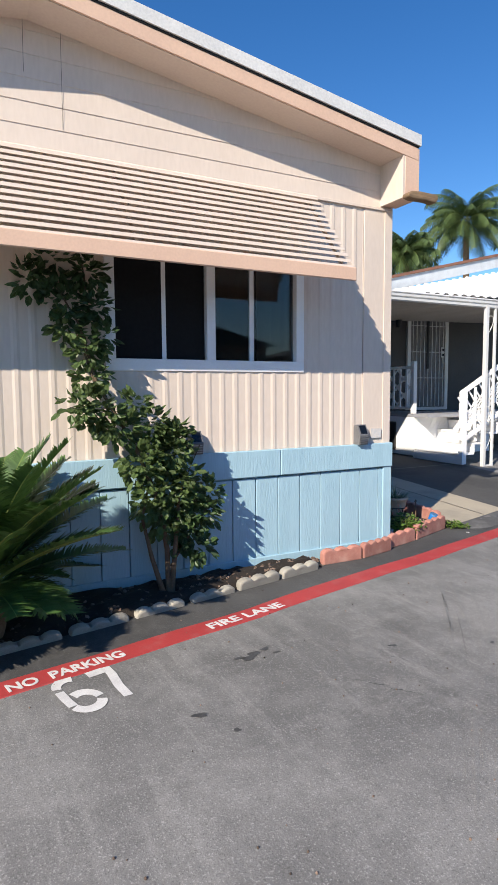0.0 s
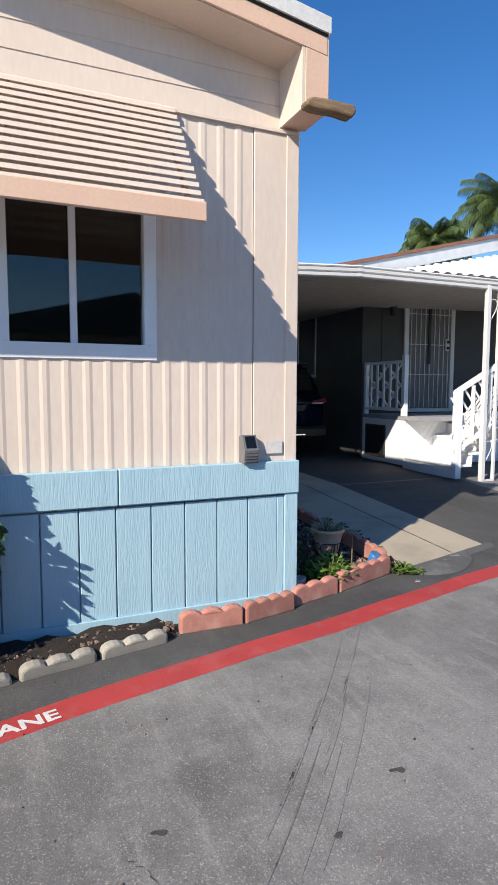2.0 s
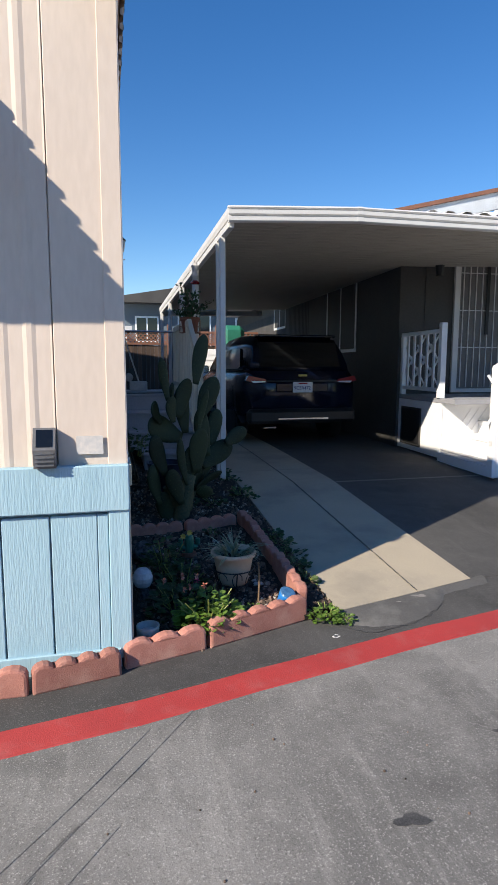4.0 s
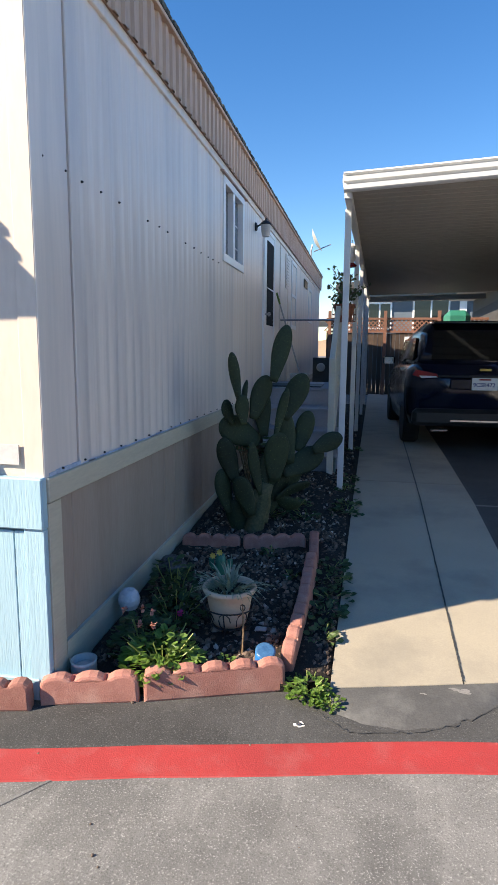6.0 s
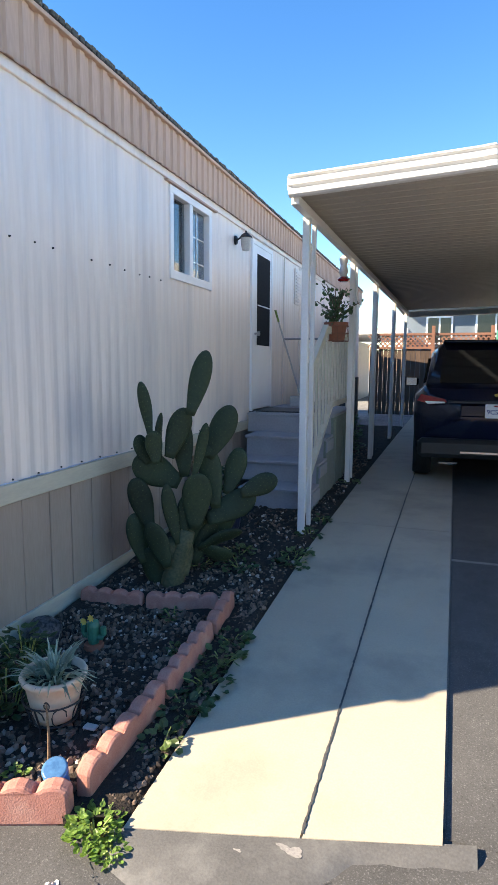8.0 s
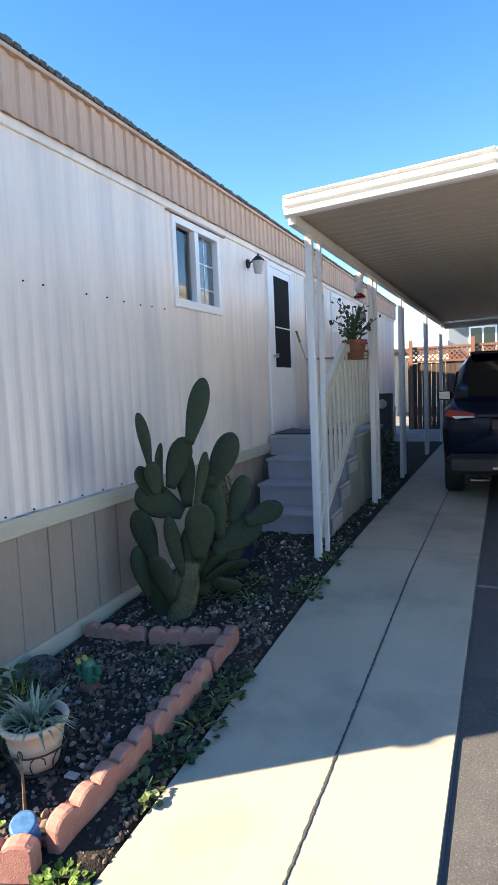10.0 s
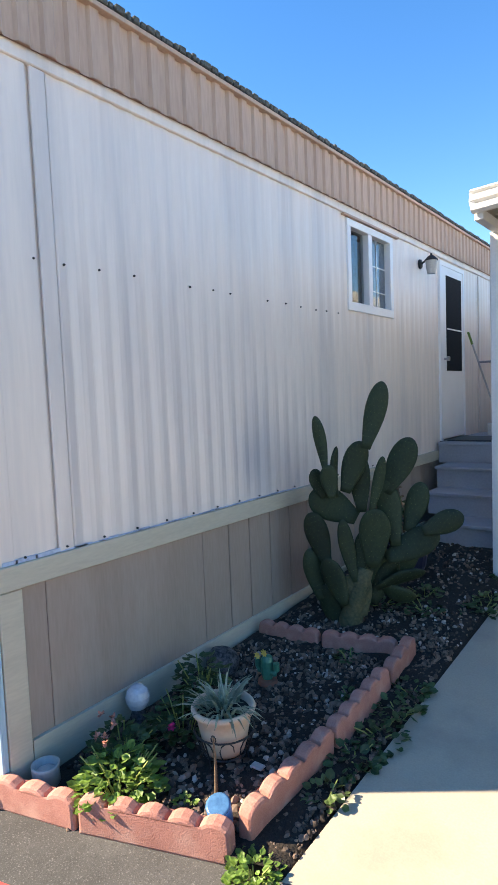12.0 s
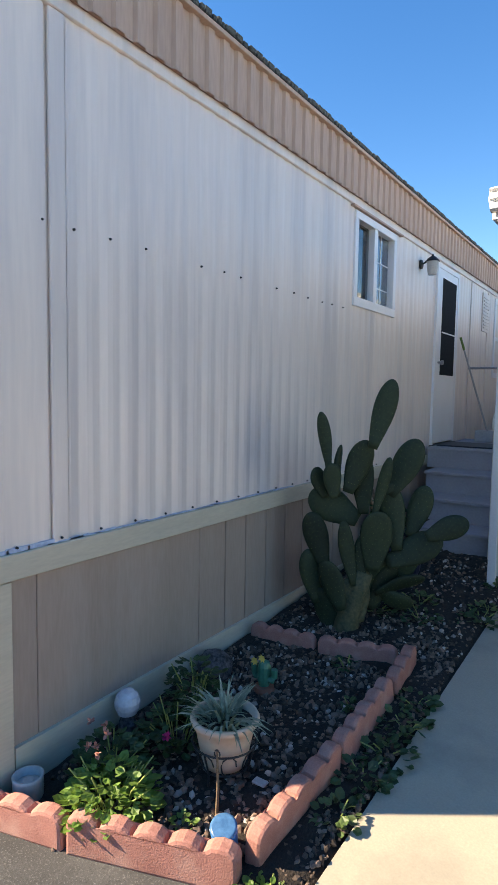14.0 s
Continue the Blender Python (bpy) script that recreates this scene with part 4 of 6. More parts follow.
def scroll_post(parent, x, y, z1, dx, dy, w=0.028, gap=0.27):
    """Two square tubes with scrolls between them."""
    z0 = gz(y)
    px, py = dx * gap, dy * gap
    p = part("post", bx(x - w, x + w, y - w, y + w, z0, z1, 0.004), M_WHITE, parent)
    part("post_tube", bx(x + px - w * 0.62, x + px + w * 0.62, y + py - w * 0.62, y + py + w * 0.62, z0, z1, 0.004), M_WHITE, p)
    for zc in (z0 + 0.35, z0 + 0.8, z1 - 0.4):
        b = bmesh.new()
        pts = []
        for k in range(17):
            a = -math.pi * 0.75 + 2 * math.pi * k / 16
            u = 0.5 + 0.32 * math.sin(a)
            pts.append((x + px * u, y + py * u, zc + 0.17 * math.sin(a / 2) * 1.3))
        tube(b, pts, 0.007, 6)
        part("scroll", b, M_WHITE, p)
    part("foot_bar", bx(min(x, x + px) - 0.02, max(x, x + px) + 0.02, min(y, y + py) - 0.02, max(y, y + py) + 0.02, z0, z0 + 0.025), M_WHITE, p)
    return p


for y in (7.57, 9.68, 11.5, 14.0, 16.4):
    scroll_post(carport, 4.845 + 0.021 * (y - 7.57), y, 2.8, 0, 1)
scroll_post(carport, 8.215, 7.04, 2.94, 1, 0.0, 0.033, 0.21)
# the roof stands slightly askew and rises towards the neighbour
def askew(o, rise, lift):
    o.matrix_basis = Matrix.Translation((CX0, CY0, 2.95 + lift)) @ pose(0, 0, 0, 0, -rise, -1.2) @ Matrix.Translation((-CX0, -CY0, -2.95)) @ o.matrix_basis


for o in carport.children:
    if o.name in ("front_fascia", "fascia_joint"):
        askew(o, 2.6, 0.0)
    elif o.name == "front_fascia.001":
        askew(o, -0.2, 0.062)
    elif not o.name.startswith("post"):
        askew(o, 1.2, 0.0)


# ---- neighbour home with porch ----
NY, NX = 9.8, 7.62
# the neighbour's lot lies slightly turned
LOT = Matrix.Translation((7.8, 7.11, 0.03)) @ pose(0, 0, 0, 0, 0, -2.6) @ Matrix.Translation((-7.61, -7.28, 0))
neigh = thing("neighbour_home", label="grey mobile home with a shaded porch and white trim", category="house")
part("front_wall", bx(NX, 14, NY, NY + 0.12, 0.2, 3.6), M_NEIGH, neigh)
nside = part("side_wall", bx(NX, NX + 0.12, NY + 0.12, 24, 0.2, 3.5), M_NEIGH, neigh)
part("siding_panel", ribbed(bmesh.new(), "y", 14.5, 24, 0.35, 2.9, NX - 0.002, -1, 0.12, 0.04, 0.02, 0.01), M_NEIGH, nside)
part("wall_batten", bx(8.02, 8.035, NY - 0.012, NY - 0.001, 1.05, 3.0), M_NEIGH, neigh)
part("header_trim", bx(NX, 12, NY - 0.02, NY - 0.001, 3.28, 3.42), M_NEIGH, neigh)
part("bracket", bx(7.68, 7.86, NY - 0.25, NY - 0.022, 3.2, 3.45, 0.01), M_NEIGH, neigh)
for nm, z0, z1, y0, m_ in (("roof_fascia", -0.30, -0.06, NY - 0.1, mat("pale_blue_white_fascia", (0.6, 0.64, 0.68), rough=0.5, bump=0.05)), ("roof_trim", -0.058, 0.0, NY - 0.14, M_REDWOOD)):
    b = bmesh.new()
    zt = lambda x: 3.575 + 0.235 * (x - 6.9)
    prism(b, [(6.75, zt(6.75) + z0), (12.5, zt(12.5) + z0), (12.5, zt(12.5) + z1), (6.75, zt(6.75) + z1)], "y", y0, NY + 0.0)
    part(nm, b, m_, neigh)
b = bmesh.new()
prism(b, [(6.8, 3.3), (12.5, 4.4), (18.2, 3.3)], "y", NY + 0.01, 24)
part("roof", b, M_ROOFMETAL, neigh)
# white corrugated awning over the porch
b = bmesh.new()
xs_, prev = [], None
for k in range(100):
    x = 6.85 + 0.05 * k
    up = 0.045 if k % 4 in (1, 2) else 0.0
    zb = 3.32 + 0.2 * (x - 7.2)
    cur = (b.verts.new((x, CY0 - 0.02, 3.0 + 0.018 * (x - CX0) + up * 0.6)), b.verts.new((x, 9.42, max(3.08, zb) + up)))
    if prev:
        b.faces.new((prev[0], cur[0], cur[1], prev[1]))
    prev = cur
part("awning_panel", b, M_WHITE, carport, "white corrugated awning panels")


def nwindow(y0, y1, z0, z1):
    w = window_unit("neighbour_window", "y", y0, y1, z0, z1, NX, -1, (((y0 + y1) / 2 - 0.02, (y0 + y1) / 2 + 0.02, 0.01),), "white framed window in the shaded grey wall", 0.05)
    # unlit room painted as a black sheet over the uncut wall
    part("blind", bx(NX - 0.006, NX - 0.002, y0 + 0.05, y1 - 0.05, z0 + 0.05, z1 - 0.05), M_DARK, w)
    w.matrix_basis = LOT @ w.matrix_basis


nwindow(11.55, 13.2, 1.72, 3.2)
nwindow(16.6, 17.9, 2.45, 3.2)
nd = thing("security_door", (0, NY, 0), label="white framed security screen door with grey mesh", category="door")
DX0, DX1, DZ0, DZ1 = 8.48, 9.6, 1.07, 3.40
for x0, x1, z0, z1 in ((DX0, DX0 + 0.09, DZ0, DZ1), (DX1 - 0.09, DX1, DZ0, DZ1), (DX0 + 0.09, DX1 - 0.09, DZ1 - 0.09, DZ1), (DX0 + 0.09, DX1 - 0.09, DZ0, DZ0 + 0.06)):
    part("door_frame", bx(x0, x1, -0.05, 0.0, z0, z1, 0.004), M_WHITE, nd)
leafd = part("door_leaf", bx(DX0 + 0.092, DX1 - 0.092, -0.03, -0.003, DZ0 + 0.062, DZ1 - 0.092), M_DOORGREY, nd)
for k in range(9):
    x = DX0 + 0.14 + k * 0.104
    part("bar", bx(x, x + 0.012, -0.045, -0.031, DZ0 + 0.08, DZ1 - 0.1), M_WHITE, leafd)
for z in (1.75, 2.3, 2.85):
    part("cross_bar", bx(DX0 + 0.1, DX1 - 0.1, -0.046, -0.04, z, z + 0.012), M_WHITE, leafd)
part("pull", bx(9.0, 9.05, -0.06, -0.047, 1.95, 3.1), M_CARBLACK, leafd)
part("lock", bx(9.38, 9.46, -0.07, -0.047, 2.2, 2.42, 0.006), M_WHITE, leafd)
for z in (2.25, 2.36):
    part("lock_knob", lathe(bmesh.new(), [(0.02, -0.02), (0.028, 0), (0.02, 0.02)], 10, (9.42, -0.09, z)), M_CARBLACK, leafd)
nl = thing("porch_lantern", (8.17, NY, 2.95), label="small black porch lantern on the grey wall", category="wall lamp")
part("bracket", bx(-0.04, 0.04, -0.05, 0.0, 0.0, 0.16, 0.006), M_BLACK, nl)
part("lantern_body", lathe(bmesh.new(), [(0.05, -0.16), (0.07, 0.0), (0.08, 0.02), (0.03, 0.08), (0.01, 0.1)], 8, (0.0, -0.13, 0)), M_BLACK, nl)
# porch landing, stairs, rail
porch = thing("porch", label="white painted porch skirt, lattice and stairs", category="porch")
PX = 7.66
part("deck", bx(PX, 12, 8.2, NY - 0.001, 0.99, 1.05), M_GREYSTEP, porch)
part("side_skirt", bx(PX, PX + 0.03, 8.55, NY - 0.001, 0.26, 0.985), M_VINYL, porch)
part("crawl_vent", bx(PX - 0.012, PX - 0.001, 9.1, 9.65, 0.36, 0.85, 0.004), M_DARK, porch)
for y0, y1, z0, z1 in ((9.07, 9.1, 0.33, 0.88), (9.65, 9.68, 0.33, 0.88), (9.1, 9.65, 0.85, 0.88), (9.1, 9.65, 0.33, 0.36)):
    part("vent_frame", bx(PX - 0.016, PX - 0.001, y0, y1, z0, z1), M_NEIGH, porch)
part("lattice_back", bx(PX + 0.035, 9.6, 8.56, 8.58, 0.26, 0.985), M_VINYL, porch)
for k in range(12):
    b = bmesh.new()
    box(b, -0.02, 0.02, -0.003, 0.003, -0.36, 0.36, 0, pose(PX + 0.27 + k * 0.11, 8.556, 0.625, 0, 35, 0))
    part("lattice_strip", b, M_VINYL, porch)
for k in range(5):
    x0, z1 = PX + 0.02 + 0.27 * k, gz(7.8) + 0.17 * (k + 1)
    part("riser", bx(x0, x0 + 0.025, 7.36, 8.54, z1 - 0.17, z1 - 0.035), M_VINYL, porch)
    part("tread", bx(x0 - 0.02, x0 + 0.29, 7.36, 8.54, z1 - 0.035, z1, 0.004), M_VINYL, porch)
part("base_board", bx(PX - 0.02, PX + 0.0, 7.3, 8.545, 0.22, 0.34), M_VINYL, porch)
nrail = thing("porch_rail", label="white wooden baluster rail with lattice on the porch", category="railing")
part("post", bx(PX - 0.02, PX + 0.06, 8.56, 8.64, 1.05, 2.03, 0.005), M_VINYL, nrail)
part("post", bx(PX - 0.02, PX + 0.05, 9.68, 9.75, 1.05, 1.95, 0.005), M_VINYL, nrail)
part("rail", bx(PX - 0.01, PX + 0.04, 8.642, 9.678, 1.90, 1.95), M_VINYL, nrail)
part("rail", bx(PX - 0.01, PX + 0.04, 8.642, 9.678, 1.13, 1.18), M_VINYL, nrail)
for k in range(5):
    y = 8.76 + k * 0.19
    part("baluster", bx(PX - 0.01, PX + 0.01, y, y + 0.05, 1.18, 1.9), M_VINYL, nrail)
for k in range(18):
    b = bmesh.new()
    box(b, -0.004, 0.004, -0.012, 0.012, -0.19, 0.19, 0, pose(PX + 0.03, 8.76 + 0.19 * (k % 5 + 0.5) - 0.05, 1.31 + 0.16 * (k // 5), 45 if k % 2 else -45, 0, 0))
    part("lattice_strip", b, M_VINYL, nrail)
srail = thing("porch_stair_rail", (0, 7.33, 0), label="white sloping stair rail with diagonal lattice", category="railing")
part("newel", bx(PX - 0.05, PX + 0.05, -0.05, 0.05, gz(7.33), 1.46, 0.006), M_VINYL, srail)
for z, h in ((1.40, 0.07), (0.58, 0.06)):
    b = bmesh.new()
    prism(b, [(PX - 0.05, z), (PX + 1.7, z + 0.95), (PX + 1.7, z + 0.95 + h), (PX - 0.05, z + h)], "y", -0.035, 0.035)
    part("rail", b, M_VINYL, srail)
for k in range(5):
    x = PX + 0.22 + 0.3 * k
    part("baluster", bx(x, x + 0.05, -0.03, -0.01, 0.6 + (x - PX) * 0.545, 1.42 + (x - PX) * 0.545), M_VINYL, srail)
for k in range(14):
    for s in (-1, 1):
        x = PX + 0.1 + k * 0.115
        b = bmesh.new()
        box(b, -0.015, 0.015, 0.0, 0.008, -0.36, 0.36, 0, pose(x, 0, 1.03 + (x - PX) * 0.545, 0, s * 38, 0))
        part("lattice_strip", b, M_VINYL, srail)

for o in (neigh, nd, nl, porch, nrail, srail):
    o.matrix_basis = LOT @ o.matrix_basis

# ---- car ----
def loft(bm, stations):
    """A body from cross-sections (y, list of (half width, z)), mirrored."""
    rings = []
    for y, prof in stations:
        ring = [bm.verts.new((-w, y, z)) for w, z in prof] + [bm.verts.new((w, y, z)) for w, z in reversed(prof)]
        rings.append(ring)
    n = len(rings[0])
    for u, v in zip(rings, rings[1:]):
        for k in range(n):
            bm.faces.new((u[k], u[(k + 1) % n], v[(k + 1) % n], v[k]))
    bm.faces.new(rings[0][::-1])
    bm.faces.new(rings[-1])
    return bm


car = thing("suv", (6.51, 9.84, gz(9.8) + 0.03), 1.8, label="dark blue compact SUV parked under the carport", category="car")
body = part("body", loft(bmesh.new(), [
    (0.06, [(0.70, 0.42), (0.78, 0.55), (0.82, 0.80), (0.80, 1.00), (0.74, 1.10)]),
    (0.20, [(0.84, 0.34), (0.89, 0.50), (0.91, 0.80), (0.89, 1.02), (0.80, 1.14)]),
    (0.70, [(0.88, 0.30), (0.91, 0.50), (0.925, 0.80), (0.91, 1.03), (0.80, 1.13)]),
    (2.00, [(0.89, 0.28), (0.91, 0.50), (0.92, 0.78), (0.91, 1.00), (0.82, 1.09)]),
    (3.20, [(0.89, 0.28), (0.91, 0.50), (0.92, 0.76), (0.90, 0.97), (0.80, 1.06)]),
    (4.10, [(0.86, 0.30), (0.90, 0.50), (0.90, 0.74), (0.86, 0.90), (0.70, 0.98)]),
    (4.58, [(0.70, 0.36), (0.76, 0.50), (0.76, 0.68), (0.70, 0.78), (0.55, 0.82)])]), M_CARBLUE, car, smooth=True)
cabin = part("cabin", loft(bmesh.new(), [
    (0.17, [(0.79, 1.10), (0.775, 1.20), (0.74, 1.26)]),
    (0.36, [(0.80, 1.10), (0.74, 1.45), (0.62, 1.60)]),
    (0.62, [(0.81, 1.10), (0.735, 1.52), (0.60, 1.655)]),
    (1.50, [(0.82, 1.08), (0.735, 1.54), (0.58, 1.685)]),
    (2.40, [(0.82, 1.06), (0.72, 1.50), (0.56, 1.645)]),
    (3.25, [(0.80, 1.04), (0.76, 1.10), (0.68, 1.13)])]), M_CARBLUE, car, smooth=True)
b = bmesh.new()
vs = [b.verts.new(p) for p in ((-0.64, 0.165, 1.17), (0.64, 0.165, 1.17), (0.62, 0.335, 1.54), (-0.62, 0.335, 1.54))]
b.faces.new(vs)
geo = bmesh.ops.extrude_face_region(b, geom=b.faces[:])
bmesh.ops.translate(b, verts=[v for v in geo["geom"] if isinstance(v, bmesh.types.BMVert)], vec=(0, -0.035, 0.012))
part("rear_window", b, M_CARGLASS, cabin)
for s in (-1, 1):
    b = bmesh.new()
    f = [(0.62, 1.18), (0.78, 1.46), (2.35, 1.47), (2.95, 1.12), (0.75, 1.15)]
    vs = [b.verts.new((s * (0.83 - 0.16 * (z - 1.1) + 0.004), y, z)) for y, z in f]
    b.faces.new(vs)
    geo = bmesh.ops.extrude_face_region(b, geom=b.faces[:])
    bmesh.ops.translate(b, verts=[v for v in geo["geom"] if isinstance(v, bmesh.types.BMVert)], vec=(s * -0.03, 0, 0))
    part("side_window", b, M_CARGLASS, cabin)
    b = bmesh.new()
    prism(b, [(s * 0.56, 0.965), (s * 0.58, 1.0), (s * 0.84, 1.05), (s * 0.88, 0.98), (s * 0.74, 0.94)], "y", 0.045, 0.20)
    part("tail_lamp", b, M_REDLAMP, body, "red tail lamp")
    b = bmesh.new()
    prism(b, [(s * 0.57, 0.955), (s * 0.59, 0.972), (s * 0.8, 0.975), (s * 0.77, 0.945)], "y", 0.03, 0.05)
    part("reverse_lamp", b, M_CLEAR, body, "clear reversing lamp")
    part("reflector", bx(min(s * 0.62, s * 0.84), max(s * 0.62, s * 0.84), 0.055, 0.1, 0.50, 0.535), M_REDLAMP, body)
    mir = part("mirror", bx(min(s * 0.90, s * 1.10), max(s * 0.90, s * 1.10), 2.62, 2.74, 1.06, 1.20, 0.03), M_CARBLUE, car)
    part("mirror_glass", bx(min(s * 0.93, s * 1.08), max(s * 0.93, s * 1.08), 2.612, 2.619, 1.075, 1.185), M_CHROME, mir)
    for y in (0.92, 3.62):
        w = part("wheel", bmesh.new(), M_RUBBER, car)
        wb = bmesh.new()
        lathe(wb, [(0.22, -0.11), (0.33, -0.11), (0.35, -0.07), (0.35, 0.07), (0.33, 0.11), (0.22, 0.11)], 28)
        bmesh.ops.rotate(wb, verts=wb.verts, cent=(0, 0, 0), matrix=Matrix.Rotation(radians(90), 3, 'Y'))
        wb.to_mesh(w.data)
        wb.free()
        w.location = (s * 0.80, y, 0.35)
        rim = bmesh.new()
        for k in range(5):
            box(rim, -0.105, 0.105, -0.025, 0.025, 0.03, 0.225, 0, Matrix.Rotation(k * 2 * math.pi / 5, 4, 'X'))
        part("rim", rim, M_ALLOY, w)
part("bumper", bx(-0.86, 0.86, -0.03, 0.14, 0.34, 0.56, 0.05), M_CARBLACK, body)
part("bumper_trim", bx(-0.4, 0.4, -0.035, -0.02, 0.40, 0.43, 0.006), M_CHROME, body)
part("hatch_trim", bx(-0.55, 0.55, 0.028, 0.07, 0.955, 0.985, 0.008), M_CARBLACK, body)
part("hatch_recess", bx(-0.42, 0.42, 0.045, 0.08, 0.80, 0.95, 0.02), M_CARBLUE, body)
part("spoiler", bx(-0.62, 0.62, 0.28, 0.55, 1.625, 1.665, 0.015), M_CARBLUE, cabin)
part("emblem", bx(-0.07, 0.07, 0.03, 0.045, 1.04, 1.07, 0.008), M_YELLOW, body)
part("exhaust_trim", bx(-0.62, -0.42, -0.02, 0.05, 0.27, 0.30, 0.01), M_CHROME, body)
plate = part("licence_plate", bx(-0.155, 0.155, 0.022, 0.044, 0.80, 0.955, 0.004), M_PLATE, body)
lettering("plate_number", "9CSR472", 0.07, M_PLATEBLUE, plate, pose(-0.14, 0.02, 0.845, 90, 0, 0), thick=0.001)
part("plate_header", bx(-0.07, 0.07, 0.019, 0.0215, 0.925, 0.943), M_REDLAMP, plate)

# ---- road lettering ----
def road_text(name, text, size, x, y, deg, label, stretch=1.0, par=None, thick=0.0):
    return lettering(name, text, size, M_WHITE_ROAD, par, pose(x, y, gz(y) + 0.0068, 0, 0, deg) @ Matrix.Diagonal((stretch, 1, 1, 1)), label, thick)


road_text("no_parking_lettering", "NO  PARKING", 0.118, 0.275, line_y(0.275) - 0.05, 11.5, "", 0.88, line, 0.003)
road_text("fire_lane_lettering", "FIRE LANE", 0.118, 1.5, line_y(1.5) - 0.05, 12, "", 1.19, line, 0.003)


def stroke(bm, pts, w, m):
    """A flat painted stroke through points."""
    pts = [Vector((*p, 0)) for p in pts]
    prev = None
    for i, p in enumerate(pts):
        d = (pts[min(i + 1, len(pts) - 1)] - pts[max(i - 1, 0)]).normalized()
        s = Vector((-d.y, d.x, 0)) * w / 2
        cur = []
        for q in (m @ (p - s), m @ (p + s)):
            cur.append(bm.verts.new((q.x, q.y, gz(q.y) + 0.004)))
        if prev:
            bm.faces.new((prev[0], cur[0], cur[1], prev[1]))
        prev = cur


def arc(cx, cy, rx, ry, a0, a1, n=12):
    return [(cx + rx * math.cos(radians(a0 + (a1 - a0) * i / n)), cy + ry * math.sin(radians(a0 + (a1 - a0) * i / n))) for i in range(n + 1)]


num = thing("space_number", label="white stencilled space number 67 on the asphalt", category="road marking", kind="structure")
NM = pose(0.545, 2.69, 0, 0, 0, 13) @ Matrix.Diagonal((0.84, 1.18, 1, 1))
six = bmesh.new()
stroke(six, arc(0.11, 0.25, 0.085, 0.075, 60, 172, 8), 0.055, NM)
stroke(six, [(0.025, 0.235), (0.022, 0.16), (0.025, 0.09)], 0.055, NM)
stroke(six, arc(0.11, 0.09, 0.085, 0.065, 190, 345, 10), 0.055, NM)
stroke(six, arc(0.11, 0.10, 0.085, 0.075, 0, 118, 8), 0.055, NM)
part("digit_six", six, M_WHITE_ROAD, num)
seven = bmesh.new()
stroke(seven, [(0.245, 0.30), (0.36, 0.30)], 0.055, NM)
stroke(seven, [(0.385, 0.322), (0.375, 0.24), (0.34, 0.13), (0.325, 0.02)], 0.058, NM)
part("digit_seven", seven, M_WHITE_ROAD, num)

# ---- road wear ----
def blot(bm, x, y, r, rnd, lift=0.003, k=14, squeeze=0.6, turn=0.0):
    vs = []
    ph = rnd.uniform(0, 6)
    for i in range(k):
        a = 2 * math.pi * i / k
        q = r * (1 + 0.25 * math.sin(2 * a + ph) + 0.2 * math.sin(3 * a + 2 * ph) + rnd.uniform(-0.15, 0.15))
        u, v = q * math.cos(a), q * squeeze * math.sin(a)
        xx, yy = x + u * math.cos(turn) - v * math.sin(turn), y + u * math.sin(turn) + v * math.cos(turn)
        vs.append(bm.verts.new((xx, yy, gz(yy) + lift)))
    bm.faces.new(vs)


M_OIL = mat("oil_stain", (0.035, 0.035, 0.036), (0.085, 0.084, 0.083), 0.7, 20, 160, 0.3)


def crack(bm, pts, w, rnd, lift):
    """A ragged dark crack through points, narrow at its ends."""
    fine = []
    for (xa, ya), (xb, yb) in zip(pts, pts[1:]):
        for i in range(6):
            fine.append((xa + (xb - xa) * i / 6 + rnd.uniform(-0.012, 0.012), ya + (yb - ya) * i / 6 + rnd.uniform(-0.012, 0.012)))
    prev = None
    for i, (x, y) in enumerate(fine):
        ww = w * rnd.uniform(0.3, 1.0) * math.sin(math.pi * (i + 0.5) / len(fine)) ** 0.5
        cur = (bm.verts.new((x, y - ww, gz(y) + lift)), bm.verts.new((x, y + ww, gz(y) + lift)))
        if prev:
            bm.faces.new((prev[0], cur[0], cur[1], prev[1]))
        prev = cur


M_TRACK = asphalt_mat("tyre_rubber_mark", (0.12, 0.117, 0.113), (0.17, 0.166, 0.16), (0.26, 0.252, 0.241), 0.4)
M_TRACKPALE = asphalt_mat("pale_scrape", (0.16, 0.156, 0.15), (0.21, 0.205, 0.197), (0.27, 0.262, 0.25), 0.3)
rr = random.Random(77)
for nm, m_, n, lab in (("tyre_marks", M_TRACK, 3, "dark rubber tyre marks curving over the asphalt"), ("pale_scrapes", M_TRACKPALE, 12, "pale scraped lines beside the tyre marks")):
    b = bmesh.new()
    for k in range(n):
        off, s0 = rr.choice((-0.1, -0.07, -0.045, 0.0, 0.035, 0.06, 0.1)) + rr.uniform(-0.012, 0.012), rr.uniform(-0.1, 0.85)
        ln, w = rr.uniform(0.08, 0.4), rr.uniform(0.003, 0.011)
        prev = None
        for i in range(7):
            f = s0 + ln * i / 6
            x, y = 1.75 + 2.0 * f + off * 0.7, 1.4 + 2.12 * f - 0.1 * math.sin(math.pi * f) - off * 0.7
            ww = w * math.sin(math.pi * (i + 0.3) / 6.6)
            cur = (b.verts.new((x - ww * 0.7, y + ww * 0.7, gz(y) + 0.0022)), b.verts.new((x + ww * 0.7, y - ww * 0.7, gz(y) + 0.0022)))
            if prev:
                b.faces.new((prev[0], cur[0], cur[1], prev[1]))
            prev = cur
    tagged(part(nm, b, m_), lab, "tyre mark", kind="stuff")
b = bmesh.new()
